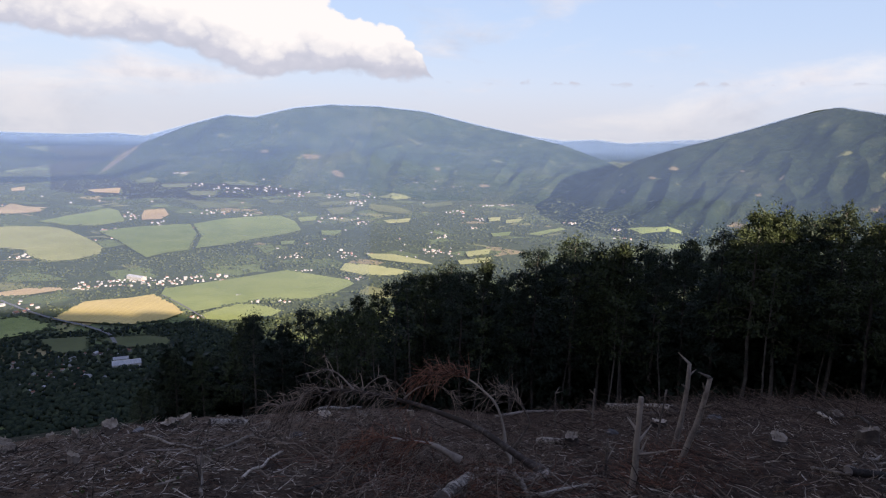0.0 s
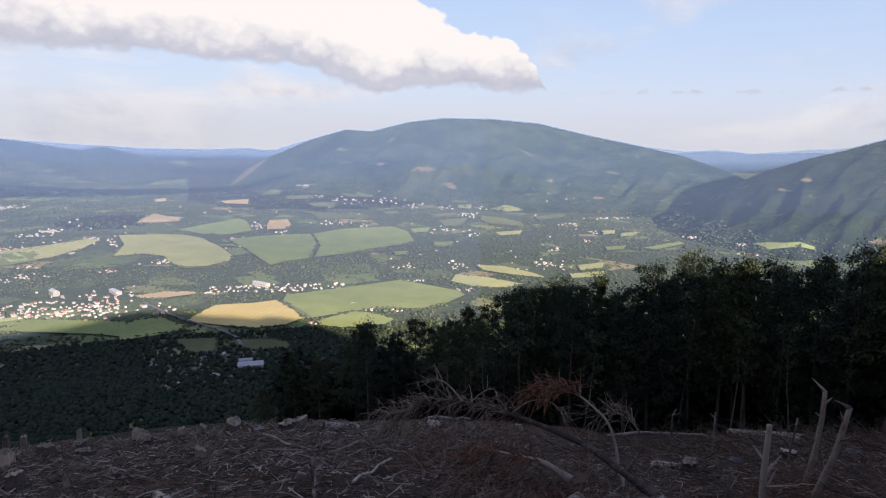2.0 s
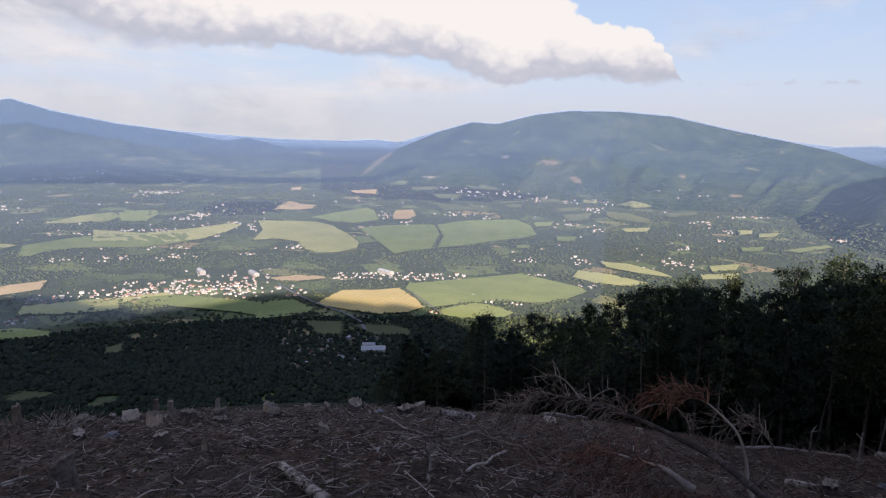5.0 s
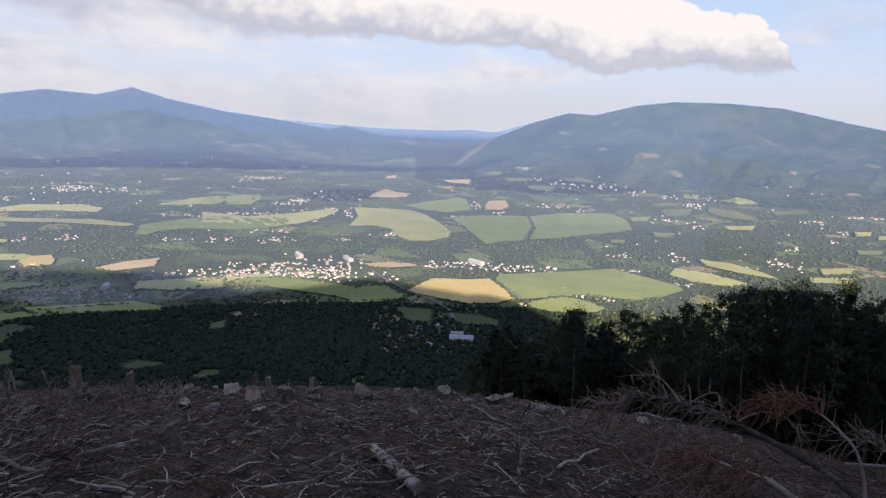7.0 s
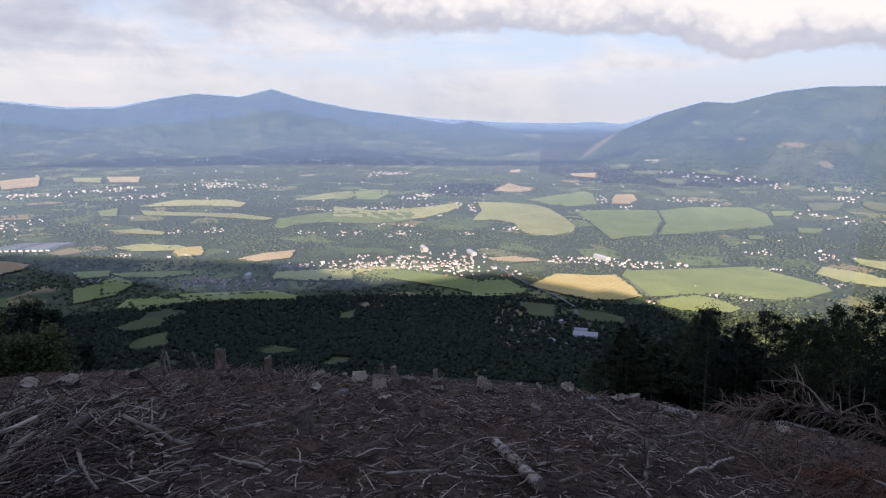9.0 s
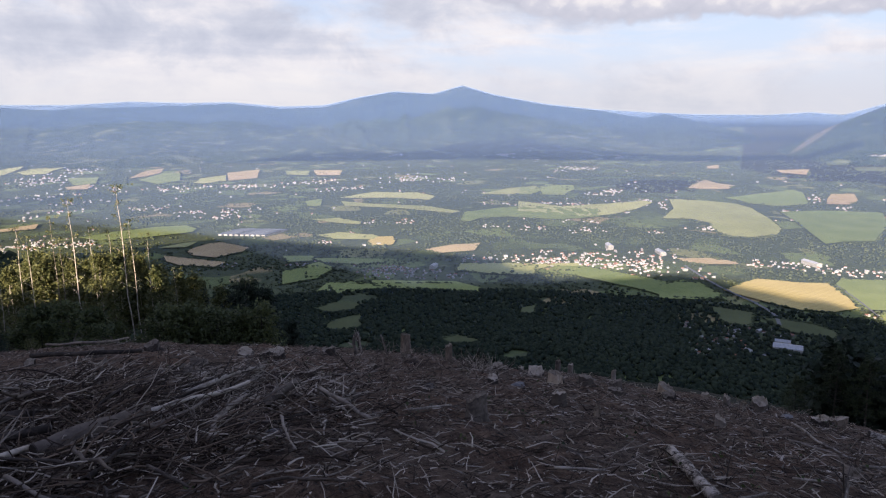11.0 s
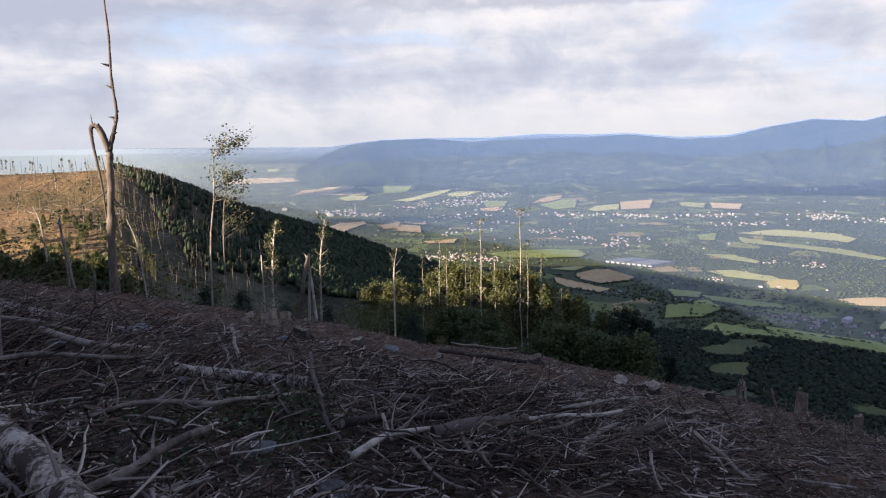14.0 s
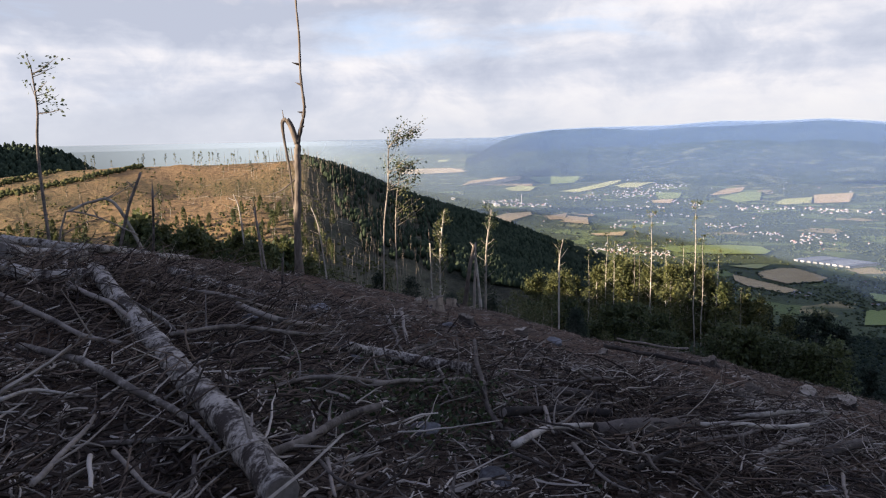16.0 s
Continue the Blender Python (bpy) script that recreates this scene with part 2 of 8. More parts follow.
def ground_z(az, r):
    """Height of the land at a bearing in degrees and a true distance in metres."""
    az, r = np.broadcast_arrays(np.asarray(az, float), np.asarray(r, float))
    a = np.where(az < -60, az + 360, az)
    s, rc = lerp_table(BROW, 1, a), lerp_table(BROW, 2, a)
    x, y = -r * np.sin(np.radians(az)), r * np.cos(np.radians(az))
    behind = np.clip((a - 139) / 11, 0, 1) * np.clip((300 - a) / 25, 0, 1)
    s2 = 0.44 * (1 - behind) - np.interp(a, [150, 166, 180, 200, 222, 245], [-0.04, 0.03, 0.09, 0.08, 0.03, -0.03]) * behind
    q = (r - rc) / (0.16 * rc)
    over = np.where(q > 30, q, np.log1p(np.exp(np.clip(q, -40, 30)))) * 0.16 * rc
    z = -s * r - (s2 - s) * over
    z = z - behind * np.clip(r - 400, 0, None) * 0.35
    z = z + (0.10 * waves(x, y, 5.0, 3) + 0.05 * waves(x, y, 1.3, 8)) * np.clip((r - 1.0) / 3, 0, 1) * np.clip(2 - r / 60, 0, 1)
    z = z + np.clip((r - 70) / 300, 0, 1) * 14 * waves(x, y, 340, 5) * np.clip((2000 - r) / 1000, 0, 1)
    # the long shoulder that runs down into the valley
    hz = HILL_R * np.tan(np.radians(lerp_table(HILL, 1, a)))
    front = np.clip((r - 110) / (HILL_R - 110), 0, 1)
    near_z = -40 - 0.10 * r
    # unseen flat top drawn out past the ridge, lengthening its shade in the valley
    prof = np.where(r < HILL_R, near_z + (hz - near_z) * (front * front * (3 - 2 * front)), hz * r / HILL_R - 0.30 * np.clip(r - HILL_R - 840 * np.clip((a - 106) / 6, 0, 1), 0, None) - 0.02 * (r - HILL_R))
    inside = np.clip((a - 60) / 14, 0, 1) * np.clip((200 - a) / 15, 0, 1)
    prof = np.where(inside > 0, prof, -900) - (1 - inside) * 200
    prof = prof + np.where(r < HILL_R - 30, 1.0, 0.0) * 3.0 * waves(x, y, 120, 21)
    z = np.where(r > 90, smooth_max(z, prof, 10.0), z)
    # unseen wooded top behind the clearing, fitted to shade the lower valley at evening
    lat, along = x * 0.809 + y * 0.588, x * 0.588 - y * 0.809
    top = np.interp(lat, [-1268, -1000, -720, -640, -555, -400, -318, -216, -130, -75, -30, 0, 62, 111, 183, 272, 330],
                    [67, 88, 107, 105, 78, 58, 62, 72, 96, 113, 114, 117, 114, 84, 61, 41, 15])
    crest = np.clip((360 - lat) / 40, 0, 1) * np.clip((lat + 1400) / 100, 0, 1) * np.exp(-((along - 545) / 130) ** 4) * np.clip((a - 137) / 1.5, 0, 1) * (a < 295)
    z = z + np.maximum(top - z, 0) * crest
    # valley floor, its wooded knolls, and the rise of the far side
    zv = VALLEY + 4 * waves(x, y, 900, 11, 2) * np.clip((4000 - r) / 2500, 0, 1)
    zv = zv + 40 * np.exp(-(((az - 40) / 15) ** 2) - ((r - 960) / 220) ** 2)
    zv = zv + 70 * np.clip((r - 2900) / 1500, 0, 1) * np.exp(-(((az - 22) / 13) ** 2))
    zv = zv + 55 * np.exp(-(((az - 38) / 5) ** 2) - ((r - 3300) / 500) ** 2)
    return smooth_max(z, zv, 25.0)


def squeeze(r):
    """Far distances drawn in towards the eye, bearing and height angle unchanged."""
    r = np.asarray(r, float)
    return np.where(r < 2500, r, 2500 + 2300 * (1 - np.exp(-(np.maximum(r, 2500) - 2500) / 2300)))


def place(az, r, z):
    """World position(s) of a bearing, true distance and true height."""
    f = squeeze(r) / r
    rad = np.radians(az)
    return np.stack([-np.sin(rad) * r * f, np.cos(rad) * r * f, EYE_Z + (z - EYE_Z) * f], -1)


def on_ground(az, el):
    """True distance at which a sight line meets the land beyond the brow."""
    rs = np.geomspace(40, 30000, 900)
    g = ground_z(np.full_like(rs, az), rs)
    above = EYE_Z + rs * math.tan(radians(el)) - g
    ok = np.nonzero(above < 0)[0]
    return float(rs[ok[0]]) if len(ok) else 30000.0


def grid_mesh(name, verts, nu, nv, mats, true_xy=None, face_mat=None, closed=False):
    """A mesh from a grid of nu by nv points."""
    i = np.arange(nu if closed else nu - 1)[:, None]
    j = np.arange(nv - 1)[None, :]
    i2 = (i + 1) % nu
    quads = np.stack([(i * nv + j), (i * nv + j + 1), (i2 * nv + j + 1), (i2 * nv + j)], -1).reshape(-1, 4)
    me = bpy.data.meshes.new(name)
    me.vertices.add(len(verts))
    me.vertices.foreach_set("co", np.ascontiguousarray(verts, np.float32).ravel())
    me.loops.add(quads.size)
    me.loops.foreach_set("vertex_index", quads.astype(np.int32).ravel())
    me.polygons.add(len(quads))
    me.polygons.foreach_set("loop_start", np.arange(0, quads.size, 4, dtype=np.int32))
    me.polygons.foreach_set("use_smooth", np.ones(len(quads), bool))
    for m in mats:
        me.materials.append(m)
    if face_mat is not None:
        me.polygons.foreach_set("material_index", face_mat.astype(np.int32).ravel())
    if true_xy is not None:
        at = me.attributes.new("plan", "FLOAT_VECTOR", "POINT")
        at.data.foreach_set("vector", np.ascontiguousarray(true_xy, np.float32).ravel())
    me.update(calc_edges=True)
    return me


def soup_mesh(name, verts, faces, mats, face_mat=None, smooth=False):
    """A mesh from arrays of points and equal-sided faces."""
    verts, faces = np.asarray(verts, np.float32), np.asarray(faces, np.int32)
    me = bpy.data.meshes.new(name)
    k = faces.shape[1]
    me.vertices.add(len(verts))
    me.vertices.foreach_set("co", verts.ravel())
    me.loops.add(faces.size)
    me.loops.foreach_set("vertex_index", faces.ravel())
    me.polygons.add(len(faces))
    me.polygons.foreach_set("loop_start", np.arange(0, faces.size, k, dtype=np.int32))
    me.polygons.foreach_set("use_smooth", np.full(len(faces), smooth, bool))
    for m in mats:
        me.materials.append(m)
    if face_mat is not None:
        me.polygons.foreach_set("material_index", np.asarray(face_mat, np.int32))
    me.update(calc_edges=True)
    return me


# ---- ground material: forest litter near by, woods on the slope, fields in the valley ----
def soil_material():
    m, nt, b = material("forest_litter", 0.95, 0.1)
    p = world_pos(nt)
    n1 = noise_node(nt, p, 0.55, 6, 0.6)
    n2 = noise_node(nt, p, 5.0, 6, 0.65)
    n3 = noise_node(nt, p, 28.0, 4, 0.7)
    f = math_node(nt, "ADD", math_node(nt, "MULTIPLY", n2, 0.6), math_node(nt, "MULTIPLY", n3, 0.4))
    col = ramp_node(nt, f, [(0.32, (0.018, 0.012, 0.009)), (0.5, (0.078, 0.055, 0.041)), (0.68, (0.19, 0.147, 0.115))])
    warm = ramp_node(nt, n1, [(0.40, (1, 1, 1)), (0.62, (1.06, 0.92, 0.84))])
    col = mix_node(nt, 1.0, col, warm, "MULTIPLY")
    # bare mineral soil outward, its stronger sky light painted in as a paler tone
    ln = nt.nodes.new("ShaderNodeVectorMath")
    ln.operation = "LENGTH"
    nt.links.new(p, ln.inputs[0])
    sky_lift = ramp_node(nt, math_node(nt, "MULTIPLY", math_node(nt, "ADD", ln.outputs["Value"], math_node(nt, "MULTIPLY", math_node(nt, "SUBTRACT", n1, 0.5), 14.0)), 1 / 30.0), [(0.22, (1, 1, 1)), (0.5, (1.22, 1.16, 1.10))])
    col = mix_node(nt, 1.0, col, sky_lift, "MULTIPLY")
    # shade towards the standing forest painted in, as darker, redder needle litter
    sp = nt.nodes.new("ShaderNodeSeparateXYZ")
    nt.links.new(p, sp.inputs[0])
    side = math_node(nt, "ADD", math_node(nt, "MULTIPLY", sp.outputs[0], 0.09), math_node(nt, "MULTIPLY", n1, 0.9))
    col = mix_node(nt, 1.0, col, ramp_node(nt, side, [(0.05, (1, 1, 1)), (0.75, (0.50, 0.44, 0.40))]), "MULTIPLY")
    # splinters and pale bits of bark
    mp = nt.nodes.new("ShaderNodeMapping")
    mp.inputs["Scale"].default_value = (1.0, 2.6, 1.5)
    mp.inputs["Rotation"].default_value = (0, 0, 0.6)
    nt.links.new(p, mp.inputs[0])
    bits = noise_node(nt, mp.outputs[0], 17.0, 3, 0.6, 1.2)
    col = mix_node(nt, ramp_node(nt, bits, [(0.63, (0, 0, 0)), (0.68, (1, 1, 1))]), col, (0.17, 0.145, 0.12))
    hole = noise_node(nt, p, 9.0, 4, 0.65, 0.8)
    col = mix_node(nt, ramp_node(nt, hole, [(0.36, (1, 1, 1)), (0.44, (0, 0, 0))]), col, (0.012, 0.009, 0.008))
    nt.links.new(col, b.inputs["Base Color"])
    bump(nt, b, math_node(nt, "ADD", math_node(nt, "ADD", n2, n3), bits), 1.0, 0.08)
    return m


def slope_material():
    m, nt, b = material("wooded_and_felled_slope", 0.95, 0.1)
    p = attribute(nt, "plan")
    n1 = noise_node(nt, p, 0.012, 4, 0.6)
    n2 = noise_node(nt, p, 0.16, 5, 0.7)
    n3 = noise_node(nt, p, 0.5, 6, 0.7)
    f = math_node(nt, "ADD", math_node(nt, "MULTIPLY", n1, 0.5), math_node(nt, "MULTIPLY", n2, 0.5))
    wood = ramp_node(nt, f, [(0.35, (0.024, 0.025, 0.014)), (0.55, (0.062, 0.057, 0.034)), (0.7, (0.115, 0.098, 0.060))])
    g = math_node(nt, "ADD", math_node(nt, "MULTIPLY", n1, 0.4), math_node(nt, "MULTIPLY", n3, 0.6))
    bare = ramp_node(nt, g, [(0.34, (0.050, 0.046, 0.020)), (0.44, (0.095, 0.070, 0.033)), (0.54, (0.175, 0.108, 0.053)), (0.68, (0.26, 0.162, 0.083))])
    at = nt.nodes.new("ShaderNodeAttribute")
    at.attribute_name = "felled"
    edge = math_node(nt, "ADD", at.outputs["Fac"], math_node(nt, "MULTIPLY", math_node(nt, "SUBTRACT", n2, 0.5), 0.8))
    share = ramp_node(nt, edge, [(0.40, (0, 0, 0)), (0.85, (1, 1, 1))])
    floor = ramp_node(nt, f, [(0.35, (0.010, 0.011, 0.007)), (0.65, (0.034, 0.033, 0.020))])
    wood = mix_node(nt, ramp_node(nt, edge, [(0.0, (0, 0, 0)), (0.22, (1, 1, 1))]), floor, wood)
    nt.links.new(mix_node(nt, share, wood, bare), b.inputs["Base Color"])
    bump(nt, b, n2, 1.0, 2.5)
    return m


def valley_material():
    m, nt, b = material("valley_fields_and_woods", 0.95, 0.1)
    p = attribute(nt, "plan")
    wob = nt.nodes.new("ShaderNodeVectorMath")
    wob.operation = "ADD"
    nz = nt.nodes.new("ShaderNodeTexNoise")
    nz.inputs["Scale"].default_value, nz.inputs["Detail"].default_value = 0.006, 3
    nt.links.new(p, nz.inputs["Vector"])
    sc = nt.nodes.new("ShaderNodeVectorMath")
    sc.operation = "SCALE"
    sc.inputs["Scale"].default_value = 120.0
    nt.links.new(nz.outputs["Color"], sc.inputs[0])
    nt.links.new(p, wob.inputs[0])
    nt.links.new(sc.outputs[0], wob.inputs[1])
    vo = nt.nodes.new("ShaderNodeTexVoronoi")
    vo.inputs["Scale"].default_value = 0.0085
    nt.links.new(wob.outputs[0], vo.inputs["Vector"])
    pick = nt.nodes.new("ShaderNodeSeparateColor")
    nt.links.new(vo.outputs["Color"], pick.inputs[0])
    # meadow, stubble and wood by plot
    col = ramp_node(nt, pick.outputs[0], [(0.0, (0.085, 0.105, 0.042)), (0.34, (0.115, 0.14, 0.055)), (0.62, (0.15, 0.18, 0.068)), (0.82, (0.20, 0.20, 0.085)), (0.94, (0.27, 0.215, 0.11))], "CONSTANT")
    big = noise_node(nt, p, 0.0022, 4, 0.6, 0.6)
    wood = ramp_node(nt, math_node(nt, "ADD", math_node(nt, "MULTIPLY", big, 0.7), math_node(nt, "MULTIPLY", pick.outputs[1], 0.3)), [(0.40, (0, 0, 0)), (0.43, (1, 1, 1))])
    grain = noise_node(nt, p, 0.05, 5, 0.7)
    dark = ramp_node(nt, grain, [(0.35, (0.044, 0.056, 0.029)), (0.65, (0.082, 0.096, 0.048))])
    light = mix_node(nt, 0.5, col, ramp_node(nt, grain, [(0.3, (0.6, 0.6, 0.6)), (0.7, (1.2, 1.2, 1.2))]), "MULTIPLY")
    nt.links.new(mix_node(nt, wood, light, dark), b.inputs["Base Color"])
    bump(nt, b, grain, 0.6, 6.0)
    return m


SOIL, SLOPE, VALLEY_MAT = soil_material(), slope_material(), valley_material()


def build_ground():
    az = np.concatenate([np.arange(-62, 162, 0.36), np.arange(162, 298, 2.0)])
    r = np.concatenate([[0.02], np.geomspace(0.5, 60, 130), np.geomspace(62, 40000, 220)])
    A, R = np.meshgrid(az, r, indexing="ij")
    Z = ground_z(A, R)
    V = place(A, R, Z).reshape(-1, 3)
    plan = np.stack([-R * np.sin(np.radians(A)), R * np.cos(np.radians(A)), Z * 0], -1).reshape(-1, 3)
    Am, Rm, Zm = A[:, :-1], R[:, :-1], Z[:, :-1]
    x, y = -Rm * np.sin(np.radians(Am)), Rm * np.cos(np.radians(Am))
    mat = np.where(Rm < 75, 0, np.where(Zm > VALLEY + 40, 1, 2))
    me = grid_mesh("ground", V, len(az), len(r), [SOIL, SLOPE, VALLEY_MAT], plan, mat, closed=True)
    felled = np.clip((A - 107.5 + (HILL_R - R) * -0.008) / 9, 0, 1) * np.clip((R - 100) / 30, 0, 1) * np.clip((HILL_R + 60 - R) / 30, 0, 1) * np.clip((205 - A) / 5, 0, 1)
    felled = np.maximum(felled, 0.3 * np.clip((A - 100) / 5, 0, 1) * np.clip((R - 100) / 30, 0, 1) * np.clip((HILL_R + 60 - R) / 30, 0, 1))
    at = me.attributes.new("felled", "FLOAT", "POINT")
    at.data.foreach_set("value", felled.astype(np.float32).ravel())
    return tagged(new("ground", me), "felled hillside of bare litter falling to a wide farmed valley", "ground", kind="structure")


ground = build_ground()

# ---- mountains ----


def forest_mountain_material(name, seed, clearing=0.0, cloud_shade=1.0):
    m, nt, b = material(name, 0.95, 0.05)
    p = attribute(nt, "plan")
    n1 = noise_node(nt, p, 0.0016 + seed * 0.0001, 5, 0.6, 0.5)
    n2 = noise_node(nt, p, 0.022, 5, 0.7)
    n4 = noise_node(nt, p, 0.0045, 4, 0.6, 0.4)
    f = math_node(nt, "ADD", math_node(nt, "MULTIPLY", n1, 0.45), math_node(nt, "ADD", math_node(nt, "MULTIPLY", n2, 0.25), math_node(nt, "MULTIPLY", n4, 0.30)))
    # random forest tones, their contrast widened to stand for cloud shade
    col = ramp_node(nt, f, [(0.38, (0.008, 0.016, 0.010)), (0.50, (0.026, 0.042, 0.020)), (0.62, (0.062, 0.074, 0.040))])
    col = mix_node(nt, 1.0, col, (cloud_shade, cloud_shade, cloud_shade), "MULTIPLY")
    if clearing:
        n3 = noise_node(nt, p, 0.0055, 3, 0.5, 0.8)
        cl = ramp_node(nt, n3, [(0.70 - clearing, (0, 0, 0)), (0.73 - clearing, (1, 1, 1))])
        col = mix_node(nt, cl, col, (0.11, 0.115, 0.055))
    at = nt.nodes.new("ShaderNodeAttribute")
    at.attribute_name = "bare"
    edge = math_node(nt, "ADD", at.outputs["Fac"], math_node(nt, "MULTIPLY", math_node(nt, "SUBTRACT", n2, 0.5), 1.5))
    col = mix_node(nt, ramp_node(nt, edge, [(0.40, (0, 0, 0)), (0.75, (1, 1, 1))]), col, (0.15, 0.12, 0.072))
    nt.links.new(col, b.inputs["Base Color"])
    bump(nt, b, n2, 1.0, 26.0)
    return m


SLOPES = []


def mountain(name, label, ridge, r_ridge, r_base, seed, rough=0.10, clearing=0.0, base_z=VALLEY - 20, spur=3.2, patches=()):
    """A wooded mountain: its skyline by bearing and height angle, with spurs and gullies on the near side."""
    lo, hi = ridge[0][0], ridge[-1][0]
    if lo > hi:
        ridge = ridge[::-1]
        lo, hi = hi, lo
    step = 0.12
    az = np.arange(lo, hi + step, step)
    v = np.concatenate([np.linspace(0, 1, 70), [1.1, 1.25, 1.5]])
    A, W = np.meshgrid(az, v, indexing="ij")

    def limits(a):
        return r_base * (1 + 0.04 * np.sin(a / 3.1 + seed * 2)), r_ridge * (1 + 0.05 * np.sin(a / 4.0 + seed))

    def height(a, r):
        """Height of this mountain's near side at a bearing and a true distance."""
        rb, rr = limits(a)
        el = np.interp(a, [p[0] for p in ridge], [p[1] for p in ridge])
        zr = EYE_Z + np.tan(np.radians(el)) * rr
        t = np.clip((r - rb) / (rr - rb), 0, 1)
        z = base_z + (zr - base_z) * t ** 1.15
        u, w = np.radians(a) * r_ridge, r * 0.9 + z
        size = np.radians(spur) * r_ridge
        big = waves(u + 0.12 * w, w * 0.22, size, seed + 40, 2)
        cut = 0.5 - 1.1 * np.abs(big) + 0.10 * waves(u, w * 0.6, size * 0.4, seed + 41, 2) + 0.16 * waves(u + 0.3 * w, w * 0.35, size * 0.33, seed + 43, 2)
        return z + rough * (zr - base_z) * cut * np.sin(t * math.pi) ** 0.8

    rb, rr = limits(A)
    R = np.where(W <= 1, rb + (rr - rb) * np.clip(W, 0, 1), rr * (1 + (W - 1) * 0.5))
    Z = height(A, np.minimum(R, rr))
    drop = Z - base_z
    x, y = -R * np.sin(np.radians(A)), R * np.cos(np.radians(A))
    Z = Z + np.where(W >= 0.98, 1, 0) * drop * 0.002 * waves(x, y, r_ridge * 0.012, seed + 60, 2)
    Z = np.where(W > 1, Z - (W - 1) * drop * 1.1, Z)
    if r_ridge < 12000:
        SLOPES.append((lo, hi, limits, height))
    plan = np.stack([x, y, Z], -1).reshape(-1, 3)
    # 0.6 puts cloud shade into the colour of the right mountain and its spur
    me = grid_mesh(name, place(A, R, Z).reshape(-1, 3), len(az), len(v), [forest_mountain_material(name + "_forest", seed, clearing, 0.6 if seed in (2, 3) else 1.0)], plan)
    E = np.degrees(np.arctan2(Z - EYE_Z, R))
    bare = np.zeros_like(A)
    for pa, pe, wa, we, lean in patches:
        bare = np.maximum(bare, 1.6 - np.hypot((A - pa - lean * (E - pe)) / wa, (E - pe) / we) * 1.1)
    at = me.attributes.new("bare", "FLOAT", "POINT")
    at.data.foreach_set("value", np.clip(bare, 0, 1).astype(np.float32).ravel())
    return tagged(new(name, me), label, "mountain", "mountains round the valley")


mountain("mountain", "broad rounded mountain clothed in forest with small clearings",
         [(38, -6.4), (35, -5.3), (32, -4.1), (28.5, -2.6), (25.5, -1.0), (22.3, 0.4), (19.5, 1.25), (17.4, 1.15), (14.2, 2.0), (11.4, 2.35), (7.5, 2.35), (3.6, 2.05), (-1, 1.05), (-5.2, 0.25), (-8, -0.35), (-11.4, -1.5), (-14, -2.6), (-20, -5)],
         6200, 4100, 1, 0.07, 0.02, spur=5.0, patches=((27.2, -2.2, 0.3, 1.25, -1.25), (12.9, -1.85, 0.8, 0.2, 0.6), (10.7, -3.2, 0.5, 0.3, 0.8), (16.6, -1.5, 0.4, 0.12, 0), (2.4, -2.6, 0.3, 0.15, 0), (-1.6, -3.9, 0.5, 0.12, 0)))
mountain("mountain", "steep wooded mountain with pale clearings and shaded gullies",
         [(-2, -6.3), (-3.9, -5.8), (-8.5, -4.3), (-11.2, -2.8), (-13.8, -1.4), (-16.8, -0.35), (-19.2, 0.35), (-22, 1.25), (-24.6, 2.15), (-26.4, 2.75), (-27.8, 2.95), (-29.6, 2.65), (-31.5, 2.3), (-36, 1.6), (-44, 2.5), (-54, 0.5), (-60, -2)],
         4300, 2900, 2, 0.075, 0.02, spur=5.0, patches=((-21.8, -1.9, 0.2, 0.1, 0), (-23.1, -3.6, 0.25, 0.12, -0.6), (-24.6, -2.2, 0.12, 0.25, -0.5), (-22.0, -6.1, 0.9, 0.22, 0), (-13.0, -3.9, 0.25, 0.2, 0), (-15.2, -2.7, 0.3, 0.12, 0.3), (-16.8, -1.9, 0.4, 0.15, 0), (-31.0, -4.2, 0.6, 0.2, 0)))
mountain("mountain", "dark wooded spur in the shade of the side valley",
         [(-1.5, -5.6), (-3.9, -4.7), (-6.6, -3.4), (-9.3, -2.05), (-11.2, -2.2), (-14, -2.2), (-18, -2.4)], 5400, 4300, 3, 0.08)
mountain("mountain", "long hazy mountain range with one bare-topped summit",
         [(26.5, -4.4), (28.5, -3.1), (31.5, -2.0), (35, -1.1), (37.8, -0.45), (39.4, -0.75), (43, -0.15), (47.4, 0.35), (51.4, 1.1), (54, 1.85), (56.4, 1.2), (59.7, 1.4), (62.4, 0.95), (65.3, 0.2), (68.8, 0.1),
          (72.7, 0.5), (78.3, 0.3), (83, 0.22), (85.2, 0.05), (89.4, 0.35), (93, 0.25), (95.2, 0.0), (96.6, -0.35), (98, -0.9), (99.5, -1.9), (101, -3.2)],
         9500, 5600, 4, 0.08, 0.05, spur=5.0)
mountain("mountain", "lower wooded foothills in front of the hazy range",
         [(28, -4.2), (32, -3.2), (36, -2.5), (39, -2.2), (43, -2.0), (46, -1.6), (49, -1.9), (52, -2.1), (55, -1.6), (58, -1.9), (62, -1.8), (66, -1.3), (70, -1.7), (74, -1.9), (78, -1.3), (81, -1.0), (84, -1.3), (88, -1.7), (92, -2.2), (95, -2.8), (98, -3.6)],
         7400, 5300, 5, 0.065, 0.12, spur=4.5)
mountain("mountain", "pale blue far range behind the gap in the mountains",
         [(22, -1.3), (24.5, -0.75), (27.2, -0.42), (29.6, -0.68), (32.2, -0.55), (34.6, -0.6), (38, -0.35), (42, -1.0)], 16500, 15200, 6, 0.06)
